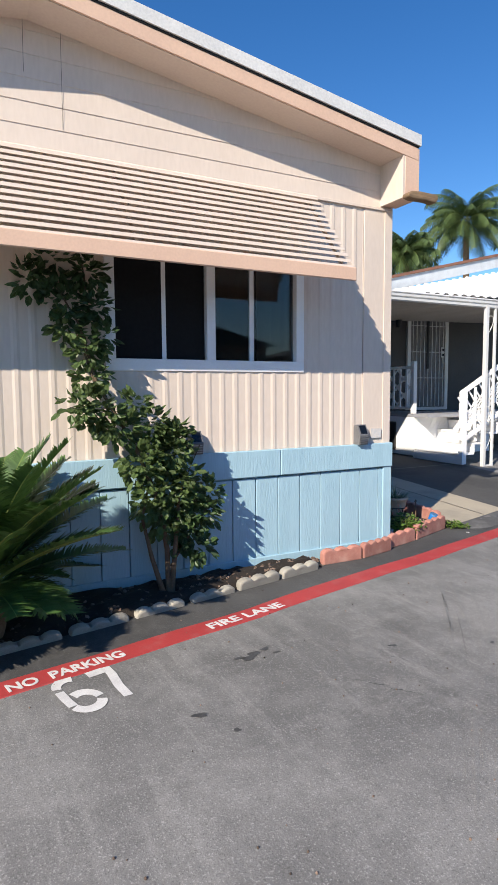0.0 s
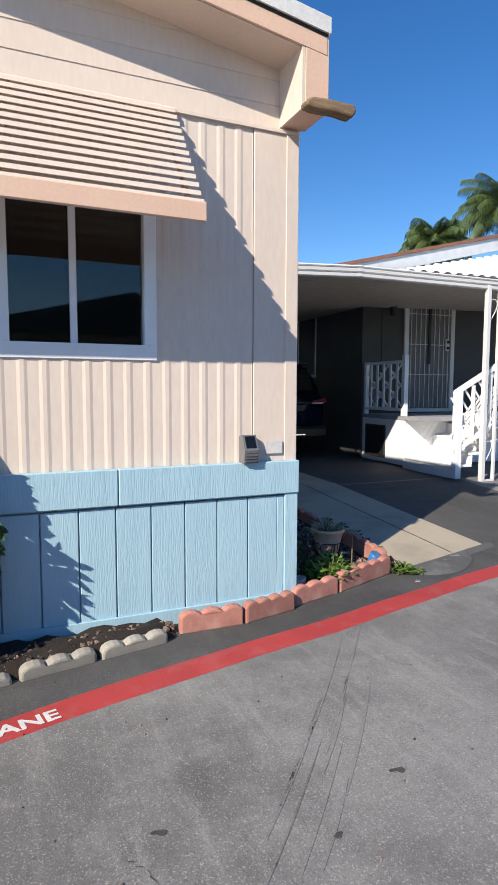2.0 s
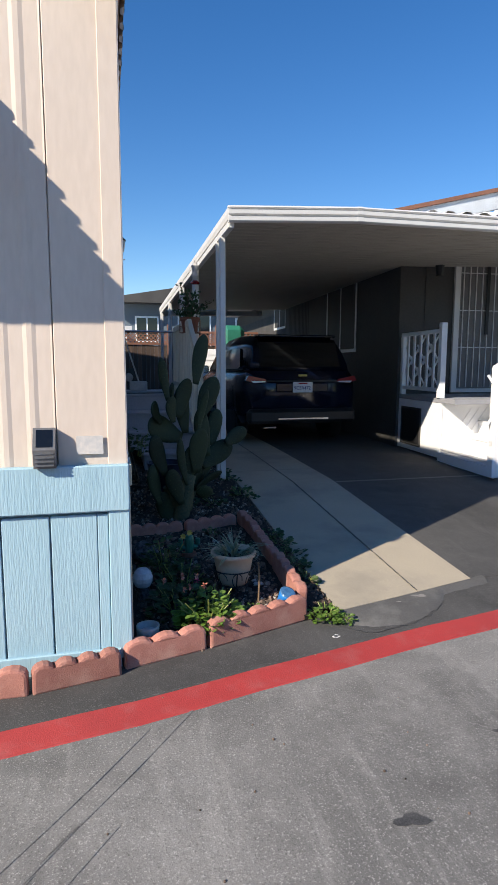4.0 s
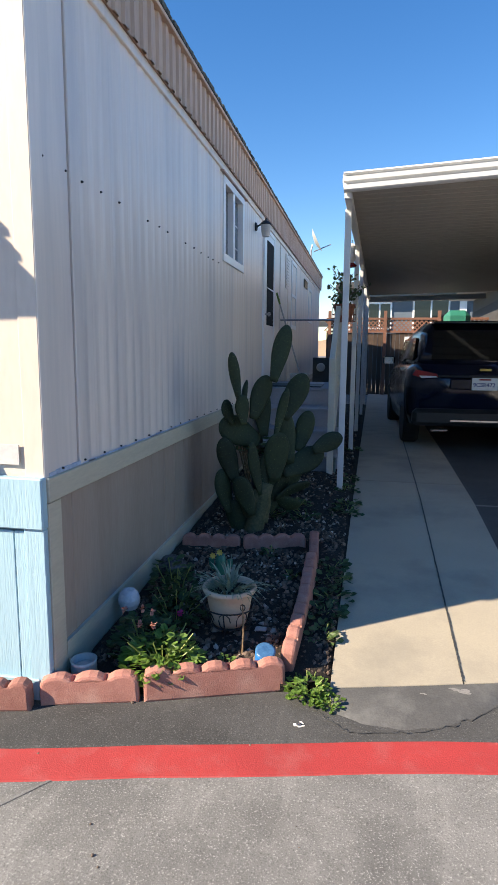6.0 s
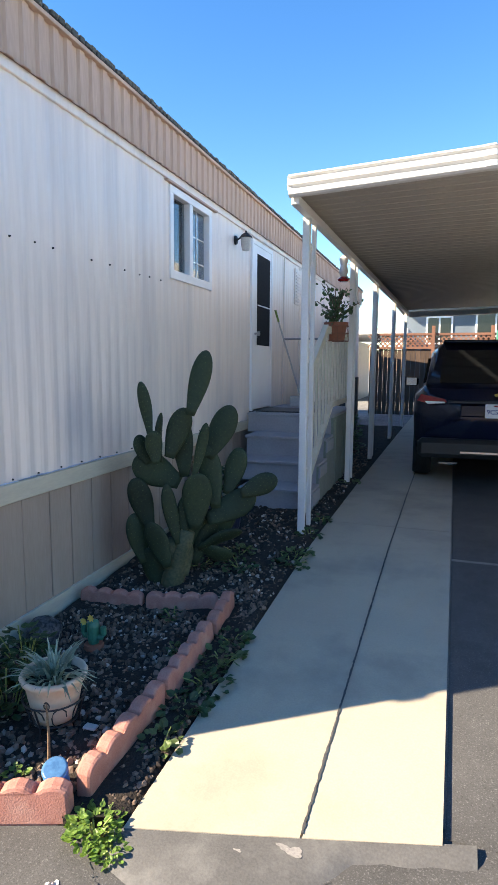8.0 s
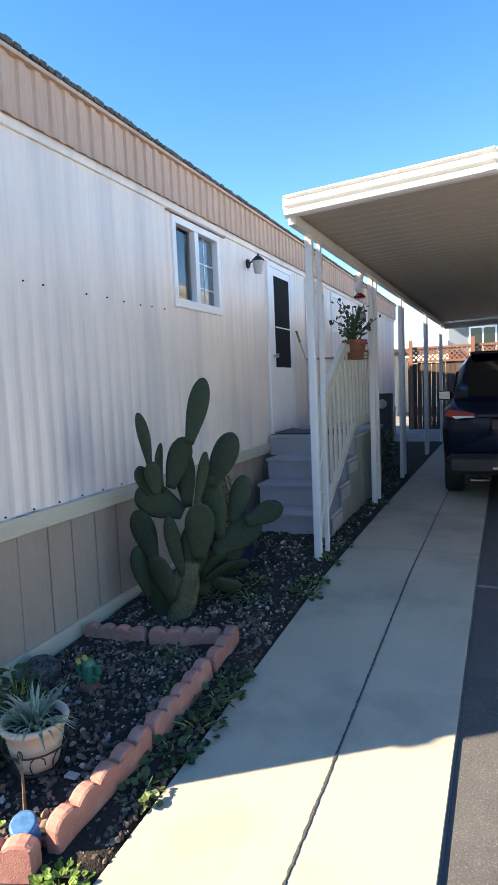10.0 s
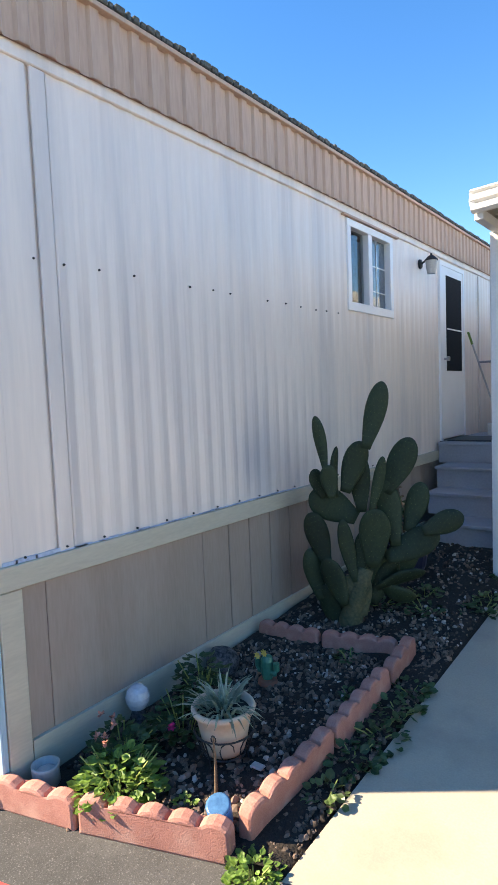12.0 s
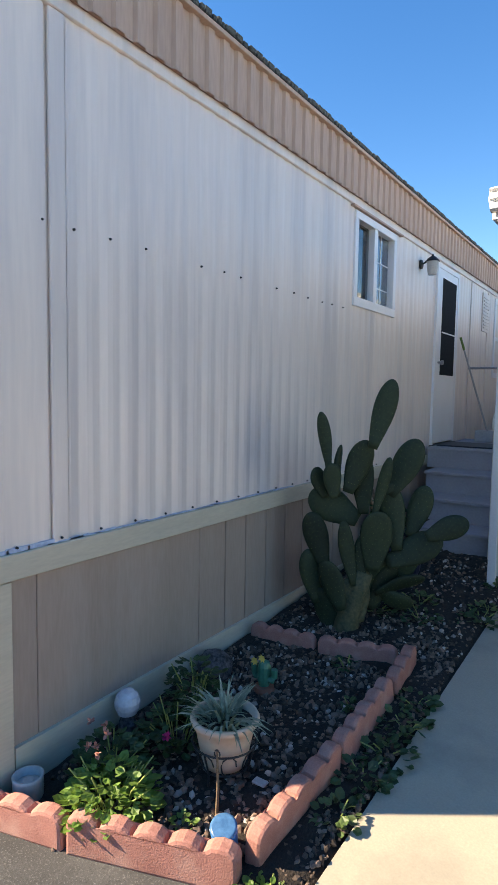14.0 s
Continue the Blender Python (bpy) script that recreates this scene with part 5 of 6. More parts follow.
for xj, wj, y0j, lj in ((5.537, 0.007, 4.70, 0.0345),):
    prev = None
    for i in range(420):
        y = y0j + i * 0.016 + rr.uniform(-0.004, 0.004)
        x = xj + drift(y) 
        cur = (b.verts.new((x - wj * rr.uniform(0.3, 1), y, gz(y) + lj)), b.verts.new((x + wj * rr.uniform(0.3, 1), y, gz(y) + lj)))
        if prev:
            b.faces.new((prev[0], prev[1], cur[1], cur[0]))
        prev = cur
tagged(part("joint_dirt", b, M_OIL), "dark dirt filling the joints of the concrete path", "dirt", kind="stuff")
b = bmesh.new()
crack(b, ((1.86, 2.42), (1.96, 2.293), (2.05, 2.16), (2.145, 2.02)), 0.006, rr, 0.003)
crack(b, ((2.2, 2.58), (2.26, 2.48), (2.33, 2.32), (2.39, 2.1)), 0.003, rr, 0.003)
crack(b, ((4.89, 4.4), (4.95, 4.34), (5.03, 4.29), (5.17, 4.305), (5.3, 4.335)), 0.006, rr, 0.008)
crack(b, ((5.3, 4.335), (5.43, 4.39), (5.55, 4.48), (5.7, 4.62)), 0.004, rr, 0.008)
tagged(part("cracks", b, M_OIL), "dark ragged cracks in the asphalt", "crack", kind="stuff")
rr = random.Random(31)
b = bmesh.new()
for x, y, r in ((1.53, 2.86, 0.05), (1.66, 2.92, 0.03), (1.58, 2.9, 0.035), (1.48, 2.88, 0.03), (1.7, 2.85, 0.02), (3.58, 1.95, 0.05), (3.75, 2.05, 0.04), (3.62, 2.08, 0.03), (1.05, 2.44, 0.035), (3.65, 2.0, 0.09), (3.72, 1.88, 0.05), (3.3, 2.55, 0.03), (3.55, 1.5, 0.06), (2.35, 2.6, 0.025), (2.9, 2.35, 0.02), (1.15, 2.25, 0.02), (4.6, 3.05, 0.05), (5.2, 3.4, 0.03)):
    blot(b, x, y, r, rr)
tagged(part("oil_stains", b, M_OIL), "dark oil stains spotted on the asphalt", "stain", kind="stuff")
b = bmesh.new()
for k in range(260):
    x, y = rr.uniform(-0.5, 7), rr.uniform(1.2, 4.2)
    s = rr.uniform(0.002, 0.006)
    bmesh.ops.create_icosphere(b, subdivisions=1, radius=s, matrix=pose(x, y, gz(y) + s * 0.5))
for k in range(260):
    x = rr.uniform(0.2, 4.6)
    y = 3.62 + 0.21 * x + rr.gauss(0, 0.07)
    s = rr.uniform(0.004, 0.013)
    bmesh.ops.create_icosphere(b, subdivisions=1, radius=s, matrix=pose(x, y, gz(y) + s * 0.4, rr.uniform(0, 90), rr.uniform(0, 90), 0) @ Matrix.Diagonal((1, 0.7, 0.6, 1)))
tagged(part("grit", b, M_STONE), "loose grit and small stones along the lane edge", "gravel", kind="stuff")
# worn concrete lip before the slab
b = bmesh.new()
prev = None
for i in range(26):
    x = 4.9 + 1.2 * i / 25
    yb = slab_front(x) + 0.01
    wid = 0.08 + 0.215 * math.sin(math.pi * min(1, i / 17)) ** 0.7 + 0.006 * math.sin(i * 1.9)
    cur = [b.verts.new((x, yb - wid * f, gz(yb - wid * f) + h)) for f, h in ((0, 0.026), (0.35, 0.03), (0.7, 0.02), (1.0, 0.0))]
    if prev:
        for j in range(3):
            b.faces.new((prev[j], cur[j], cur[j + 1], prev[j + 1]))
    prev = cur
tagged(part("gutter_lip", b, M_CONC_OLD, smooth=True), "patched worn concrete lip in front of the driveway path", "kerb", kind="structure")

b = bmesh.new()
for x, y, r in ((5.53, 4.62, 0.032), (5.49, 4.63, 0.022), (5.35, 4.57, 0.012)):
    blot(b, x, y, r, rr, 0.031, squeeze=0.5)
tagged(part("mortar_patch", b, mat("pale_mortar", (0.3, 0.28, 0.26), (0.2, 0.19, 0.18), 0.9, 30, 120, 0.4)), "pale chipped mortar patch on the worn lip", "patch", kind="stuff")
nail = thing("survey_nail", (4.83, 4.29, gz(4.29)), label="small metal survey nail in a white paint splash", category="survey nail")
b = bmesh.new()
for k in range(5):
    blot(b, 4.83 + rr.uniform(-0.012, 0.012), 4.29 + rr.uniform(-0.012, 0.012), rr.uniform(0.008, 0.017), rr, 0.006 + 0.0004 * k)
bmesh.ops.translate(b, verts=b.verts, vec=(-4.83, -4.29, -gz(4.29)))
part("paint_splash", b, M_WHITE_ROAD, nail)
part("nail_head", lathe(bmesh.new(), [(0.001, 0.0), (0.011, 0.0), (0.01, 0.011), (0.004, 0.012), (0.001, 0.01)], 14), M_ALLOY, nail)

# ---- planting beds ----
def bed(name, pts_fn, nx, ny, lift, rough, m_, label):
    b = bmesh.new()
    r = random.Random(5)
    rows = []
    for i in range(nx + 1):
        row = []
        for j in range(ny + 1):
            x, y = pts_fn(i / nx, j / ny)
            edge = 0 if j in (0, ny) or i in (0, nx) else 1
            row.append(b.verts.new((x, y, gz(y) + 0.006 + (lift + r.uniform(-rough, rough)) * edge)))
        rows.append(row)
    for r0, r1 in zip(rows, rows[1:]):
        for j in range(ny):
            b.faces.new((r0[j], r1[j], r1[j + 1], r0[j + 1]))
    return tagged(part(name, b, m_, smooth=True), label, "soil", kind="structure")


def front_edge_y(x):
    """Line of the edging in front of the home."""
    return 3.53 + 0.18 * x if x < 2.75 else 4.025 + (x - 2.75) * 0.302


bed("side_bed", lambda u, v: (3.73 + (1.22 + drift(4.5 + 12 * v)) * u, max(4.27 + 0.28 * u, 4.3 + 12 * v)), 24, 130, 0.035, 0.014, M_SOIL, "dark soil with gravel along the side of the home")
bed("front_bed", lambda u, v: (-2 + 4.85 * u, front_edge_y(-2 + 4.85 * u) + (4.25 - front_edge_y(-2 + 4.85 * u)) * v), 60, 10, 0.05, 0.02, M_SOIL, "dark soil strip below the front skirting")


def stones(name, n, seed, place, smin, smax, label, m_=None):
    b = bmesh.new()
    r = random.Random(seed)
    proto = bmesh.new()
    bmesh.ops.create_icosphere(proto, subdivisions=1, radius=1.0)
    base = [v.co.copy() for v in proto.verts]
    faces = [[v.index for v in f.verts] for f in proto.faces]
    proto.free()
    verts, fs = [], []
    for k in range(n):
        x, y = place(r)
        s = smin + (smax - smin) * r.random() ** 2
        m = pose(x, y, gz(y) + 0.035 + s * 0.3, r.uniform(0, 360), r.uniform(0, 360), r.uniform(0, 360)) @ Matrix.Diagonal((s, s * r.uniform(0.6, 0.9), s * r.uniform(0.4, 0.8), 1))
        o = len(verts)
        verts += [m @ (c * r.uniform(0.8, 1.15)) for c in base]
        fs += [[i + o for i in f] for f in faces]
    me = bpy.data.meshes.new(name)
    me.from_pydata(verts, [], fs)
    me.materials.append(m_ or M_STONE)
    b.free()
    return tagged(new(name, me), label, "gravel", kind="stuff")


stones("bed_gravel", 3600, 11, lambda r: (r.uniform(3.80, 4.69), r.uniform(4.5, 6.0)), 0.008, 0.026, "mixed brown and grey gravel in the edged bed")
stones("pale_bed_gravel", 420, 15, lambda r: (r.uniform(3.85, 4.68), r.uniform(4.52, 5.98)), 0.009, 0.024, "pale beige and white stones among the bed gravel", M_PALE)
stones("pale_path_gravel", 900, 16, lambda r: (r.uniform(3.85, 4.94), 6.2 + 5 * r.random() ** 1.6), 0.008, 0.02, "pale stones among the gravel beside the path", M_PALE)
stones("path_gravel", 5200, 12, lambda r: (r.uniform(3.80, 4.94), 6.2 + 6.5 * r.random() ** 1.6), 0.008, 0.024, "grey gravel beside the concrete path")
stones("edge_gravel", 900, 13, lambda r: (r.uniform(4.79, 4.94), r.uniform(4.62, 6.3)), 0.006, 0.02, "loose gravel between edging and concrete path")
stones("front_bed_gravel", 900, 14, lambda r: (lambda x: (x, r.uniform(front_edge_y(x) + 0.04, 4.2)))(r.uniform(0.2, 2.85)), 0.008, 0.028, "stones and debris in the front bed")


def edging(x0, y0, x1, y1, scallops, m_, label, h=0.135, tilt=0.0, thick=0.065):
    L = math.hypot(x1 - x0, y1 - y0) - 0.008
    b = bmesh.new()
    n = scallops
    prof = [(0, 0.0)]
    for k in range(n):
        for j in range(7):
            a = math.pi * (1 - j / 6)
            prof.append((L * (k + 0.5) / n + L / n * 0.5 * math.cos(a) * 0.98, h - 0.035 + 0.038 * math.sin(a)))
    prof.append((L, 0.0))
    prism(b, prof, "y", -thick / 2, thick / 2)
    bmesh.ops.bevel(b, geom=[e for e in b.edges if abs(e.verts[0].co.y - e.verts[1].co.y) < 1e-4], offset=0.014, segments=2, affect='EDGES', profile=0.5)
    ob = part("edging_block", b, m_)
    z = (gz(y0) + gz(y1)) / 2
    ob.matrix_basis = pose(x0, y0, z - 0.005, tilt, -math.degrees(math.atan2(gz(y1) - gz(y0), L)), math.degrees(math.atan2(y1 - y0, x1 - x0)))
    return tagged(ob, label, "edging block", "scalloped bed edging")


RED_L = "red concrete edging block with a scalloped top"
for x0, y0, x1, y1, n in ((2.875, 4.105, 3.295, 4.1, 3), (3.30, 4.1, 3.70, 4.185, 4), (3.71, 4.225, 4.13, 4.335, 3)):
    edging(x0, y0, x1, y1, n, M_BRICKRED, RED_L)
edging(4.14, 4.335, 4.745, 4.54, 5, M_BRICKRED, "rough red concrete edging block at the bed corner", 0.15)
edging(4.735, 4.6, 4.75, 5.2, 5, M_BRICKRED, "pale worn red edging block beside the path", 0.155, 4)
edging(4.765, 5.21, 4.755, 5.8, 5, M_BRICKRED, RED_L, 0.14, -6)
edging(4.755, 5.81, 4.725, 6.2, 3, M_BRICKRED, RED_L, 0.14)
edging(3.80, 5.985, 4.225, 6.02, 4, M_BRICKRED, RED_L, 0.13)
edging(4.235, 6.025, 4.68, 6.13, 4, M_BRICKRED, RED_L, 0.13)
GREY_L = "weathered grey concrete edging block with scalloped top"
for x0, x1 in ((2.38, 2.78), (1.96, 2.36), (1.55, 1.93), (1.12, 1.50), (0.68, 1.08), (0.25, 0.64), (-0.2, 0.2), (-0.65, -0.25)):
    edging(x0, front_edge_y(x0), x1, front_edge_y(x1), 3, M_BRICKGREY, GREY_L, 0.085 if x1 > 1.95 else 0.06, 9)


# ---- sago palm ----
def frond(parent, origin, az, lift, length, r, bend, pairs=44, leaf_l=0.19, m_=None, name="frond", droop=0.0, width=0.011):
    b = bmesh.new()
    st = bmesh.new()
    pts = []
    d = Vector((math.cos(az), math.sin(az), 0))
    p = Vector(origin)
    ang = lift
    seg = 16
    for k in range(seg + 1):
        pts.append(p.copy())
        p = p + (d * math.cos(ang) + Vector((0, 0, 1)) * math.sin(ang)) * (length / seg)
        ang -= bend / seg
    side = Vector((-d.y, d.x, 0))
    tube(st, pts, 0.008, 5, 0.002)
    for k in range(pairs):
        f = 0.14 + 0.86 * k / pairs
        i = min(seg - 1, int(f * seg))
        q = pts[i].lerp(pts[i + 1], f * seg - i)
        t = (pts[i + 1] - pts[i]).normalized()
        up = side.cross(t)
        if up.z < 0:
            up = -up
        ll = leaf_l * (0.45 + 1.1 * math.sin(math.pi * min(1, f * 0.9 + 0.1)) * 0.6) * r.uniform(0.85, 1.1)
        for s in (-1, 1):
            dd = (side * s * 0.85 + t * 0.62 + up * (0.28 - droop) + Vector((r.uniform(-0.08, 0.08), r.uniform(-0.08, 0.08), r.uniform(-0.08, 0.08)))).normalized()
            w = width
            a0, a1 = b.verts.new(q + t * w * 0.5), b.verts.new(q - t * w * 0.5)
            mid = q + dd * ll * 0.55 - Vector((0, 0, droop * ll * 0.15))
            m0, m1 = b.verts.new(mid + t * w * 0.45), b.verts.new(mid - t * w * 0.45)
            e = b.verts.new(q + dd * ll - Vector((0, 0, ll * (0.1 + droop * 0.6))))
            b.faces.new((a0, a1, m1, m0))
            b.faces.new((m0, m1, e))
    fr = raw(name, b, m_ or M_PALM, parent)
    part("rachis", st, M_RACHIS, fr)
    return fr


sago = thing("sago_palm", (0.2, 3.72, gz(3.6)), label="green sago palm with stiff feathery fronds at the lane edge", category="palm")
part("trunk", lathe(bmesh.new(), [(0.1, 0), (0.13, 0.12), (0.13, 0.28), (0.1, 0.38), (0.04, 0.43)], 14), M_BARK, sago)
rr = random.Random(21)
for k in range(58):
    az = k * 2.399 + rr.uniform(-0.15, 0.15)
    f = k / 57
    if f > 0.45 and math.sin(az) < 0.1 and math.cos(az) > -0.3:
        f = 0.25 + 0.4 * rr.random()
    frond(sago, (0.06 * math.cos(az), 0.06 * math.sin(az), 0.42 - 0.06 * f), az, 1.42 - 1.6 * f, rr.uniform(0.82, 1.0) * (0.95 + 0.05 * f), rr, 0.55 - 0.2 * f, pairs=70, leaf_l=0.18, width=0.018)

for k in range(14):
    az = radians(-165 + 12.5 * k) + rr.uniform(-0.08, 0.08)
    frond(sago, (0.05 * math.cos(az), 0.05 * math.sin(az), 0.36), az, rr.uniform(0.0, 0.4), rr.uniform(0.42, 0.56), rr, 0.75, pairs=50, leaf_l=0.17, width=0.018)

# ---- climbing shrub ----
shrub = thing("climbing_shrub", (1.45, 3.98, gz(4.0)), label="leafy green shrub climbing the wall beside the window", category="shrub")
O = Vector((1.50, 3.98, gz(4.0)))
stem_paths = (
    ((0, 0, 0), (0.0, 0.02, 0.35), (-0.05, 0.03, 0.7), (-0.2, 0.08, 1.1), (-0.45, 0.12, 1.55), (-0.55, 0.15, 1.95), (-0.75, 0.16, 2.3)),
    ((0.02, 0, 0), (0.06, 0.0, 0.4), (0.1, 0.02, 0.75), (0.28, 0.05, 1.1)),
    ((-0.03, 0, 0), (-0.12, 0.0, 0.3), (-0.18, 0.03, 0.6), (-0.1, 0.05, 0.9)),
    ((-0.45, 0.12, 1.5), (-0.55, 0.14, 1.85), (-0.5, 0.16, 2.2), (-0.52, 0.16, 2.38)),
    ((0.0, 0.0, 0.2), (0.2, 0.05, 0.45), (0.35, 0.08, 0.62)))
for pth in stem_paths:
    part("stem", tube(bmesh.new(), pth, 0.022 if pth[0][2] == 0 else 0.009, 7, 0.005), M_BARK, shrub)
rr = random.Random(77)
# clumps: centre x, z, radius, leaves
for nm, m_, clumps in (
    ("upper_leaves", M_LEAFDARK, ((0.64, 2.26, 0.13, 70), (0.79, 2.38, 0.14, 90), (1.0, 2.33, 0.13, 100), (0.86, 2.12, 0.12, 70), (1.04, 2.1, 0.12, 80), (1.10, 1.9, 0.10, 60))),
    ("middle_leaves", M_LEAF, ((0.86, 1.96, 0.12, 70), (1.0, 1.82, 0.13, 80), (1.02, 1.62, 0.13, 80), (0.9, 1.42, 0.12, 70), (1.05, 1.38, 0.15, 110), (1.18, 1.28, 0.13, 90))),
    ("lower_leaves", M_LEAF, ((1.30, 1.42, 0.10, 60), (1.42, 1.28, 0.13, 100), (1.36, 1.02, 0.17, 150), (1.55, 1.08, 0.17, 150), (1.6, 1.2, 0.11, 110), (1.5, 0.82, 0.19, 170), (1.66, 0.86, 0.15, 130), (1.38, 0.72, 0.13, 80), (1.5, 0.6, 0.15, 90), (1.62, 0.66, 0.14, 80))),
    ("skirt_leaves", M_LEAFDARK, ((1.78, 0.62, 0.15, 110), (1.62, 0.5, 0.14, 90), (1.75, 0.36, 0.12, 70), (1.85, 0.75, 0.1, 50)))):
    b = bmesh.new()
    for cx, cz, rad, n in clumps:
        for k in range(int(n * 0.78)):
            d = rand_dir(rr)
            p = Vector((cx, 4.02 + (0.1 if cz > 1.5 else 0.0), cz)) - O + Vector((d.x, d.y * 0.7, d.z)) * rad * rr.random() ** 0.4
            dd = (d + Vector((0, -0.4, -0.35)) + rand_dir(rr) * 0.5).normalized()
            leaf(b, p, dd, Vector((0, -0.5, 1)) + rand_dir(rr) * 0.5, rr.uniform(0.055, 0.1), rr.uniform(0.042, 0.068))
    raw(nm, b, m_, shrub)

# ---- prickly pear ----
# pads: foot across, foot up, tip across, tip up, width
cactus = thing("prickly_pear", (4.255, 6.37, gz(6.3) - 0.015), label="tall green prickly pear cactus with flat oval pads", category="cactus")
UPPER = ((0.12, 1.24, 0.22, 1.61, 0.13), (-0.15, 1.1, -0.2, 1.41, 0.08), (-0.07, 0.92, -0.07, 1.21, 0.04), (-0.16, 0.89, -0.22, 1.06, 0.1), (-0.11, 0.91, -0.13, 1.1, 0.11), (-0.01, 0.95, 0.09, 1.24, 0.15), (0.08, 0.82, 0.06, 1.18, 0.14), (0.14, 0.83, 0.21, 1.15, 0.07))
MIDDLE = ((0.25, 0.94, 0.4, 1.25, 0.17), (0.02, 0.75, -0.25, 0.89, 0.21), (0.14, 0.48, 0.16, 0.82, 0.19), (0.28, 0.61, 0.23, 0.98, 0.15), (0.38, 0.68, 0.47, 0.96, 0.14), (0.47, 0.68, 0.69, 0.77, 0.14), (0.06, 0.38, 0.09, 0.67, 0.11), (-0.16, 0.48, -0.25, 0.78, 0.15))
LOWER = ((0.02, 0.39, -0.05, 0.75, 0.1), (0.26, 0.5, 0.55, 0.66, 0.18), (0.1, 0.31, 0.23, 0.53, 0.17), (-0.06, 0.23, -0.16, 0.5, 0.14), (0.05, 0.14, 0.01, 0.39, 0.21), (0.2, 0.29, 0.47, 0.39, 0.13), (0.2, 0.29, 0.42, 0.18, 0.13), (-0.02, 0.0, 0.05, 0.25, 0.19))
ACROSS = Vector((0.86, 0.51, 0))
AWAY = Vector((-0.51, 0.86, 0))
rr = random.Random(8)


def pad_width(f):
    """Club shape: a narrow foot, widest past the middle and a round tip."""
    if f < 0.62:
        return 0.42 + 0.58 * math.sin(math.pi * 0.5 * f / 0.62) ** 1.3
    return max(0.02, math.sqrt(max(0, 1 - ((f - 0.62) / 0.38) ** 2)))


def pad(foot, tip, width, thick, turn, m_, name="pad"):
    foot = foot - (tip - foot) * 0.12
    b = bmesh.new()
    axis = tip - foot
    L = axis.length
    axis.normalize()
    wide = (ACROSS * math.cos(turn) + AWAY * math.sin(turn))
    wide = (wide - axis * wide.dot(axis)).normalized()
    nrm = axis.cross(wide)
    rings = []
    n, seg = 14, 14
    for i in range(n + 1):
        f = math.sin(math.pi * 0.5 * i / n)
        w = pad_width(f)
        bow = 0.02 * math.sin(math.pi * f)
        rings.append([b.verts.new(foot + axis * L * f + nrm * bow + wide * (width * 0.5 * w * math.cos(2 * math.pi * k / seg)) + nrm * (thick * 0.5 * w * math.sin(2 * math.pi * k / seg))) for k in range(seg)])
    for u, v in zip(rings, rings[1:]):
        for k in range(seg):
            b.faces.new((u[k], u[(k + 1) % seg], v[(k + 1) % seg], v[k]))
    b.faces.new(rings[0][::-1])
    b.faces.new(rings[-1])
    ob = part(name, b, m_, cactus, smooth=True)
    # spine cushions in rows over both faces and the rim
    d = bmesh.new()
    for i in range(2, 11):
        f = i / 11
        w = pad_width(f)
        bow = 0.02 * math.sin(math.pi * f)
        for k in range(-2, 3):
            u = (k + 0.5 * (i % 2)) / 2.6
            if abs(u) > 1:
                continue
            h = math.sqrt(max(0, 1 - u * u))
            for s in (-1, 1):
                c = foot + axis * L * f + nrm * (bow + s * (thick * 0.5 * w * h + 0.0005)) + wide * width * 0.5 * w * u
                bmesh.ops.create_cone(d, segments=4, radius1=0.0016, radius2=0.0, depth=0.005, matrix=Matrix.Translation(c))
    tagged(raw("spine_cushions", d, M_LEAF, ob), kind="stuff")
    return ob


for gi, group in enumerate((UPPER, MIDDLE, LOWER)):
    for k, (u0, v0, u1, v1, w) in enumerate(group):
        off = ((k * 37 + gi * 11) % 7 - 3) * 0.028
        trunk = gi == 2 and k == 4
        if gi == 2 and k == 7:
            continue
        turn = rr.uniform(-0.35, 0.35)
        if w < 0.06:
            w, turn = 0.11, 1.3
        pad(ACROSS * u0 + AWAY * off * 0.8 + Vector((0, 0, v0)), ACROSS * u1 + AWAY * (off + rr.uniform(-0.03, 0.03)) + Vector((0, 0, v1)), w * 1.04, 0.08 if trunk else 0.045, turn, M_CACTUSOLD if trunk else M_CACTUS, "trunk_pad" if trunk else "pad")

for u0, v0, u1, v1, w, off, turn in ((-0.1, 0.03, -0.17, 0.3, 0.16, 0.03, -0.3), (0.16, 0.2, 0.3, 0.46, 0.15, 0.06, 0.3), (-0.2, 0.24, -0.26, 0.54, 0.14, 0.04, 0.2), (0.24, 0.26, 0.44, 0.56, 0.17, 0.1, 0.1)):
    pad(ACROSS * u0 + AWAY * off + Vector((0, 0, v0)), ACROSS * u1 + AWAY * off * 1.3 + Vector((0, 0, v1)), w, 0.06, turn, M_CACTUS)
part("trunk", tube(bmesh.new(), [(-0.03, 0.0, -0.06), (-0.01, 0.0, 0.08), (0.02, 0.02, 0.2), (0.05, 0.03, 0.32), (0.08, 0.05, 0.42)], 0.085, 10, 0.055), M_CACTUSOLD, cactus, "corky brown trunk", smooth=True)
part("side_trunk", tube(bmesh.new(), [(0.02, 0.02, 0.12), (-0.08, 0.0, 0.24), (-0.12, -0.02, 0.34)], 0.06, 9, 0.04), M_CACTUSOLD, cactus, smooth=True)

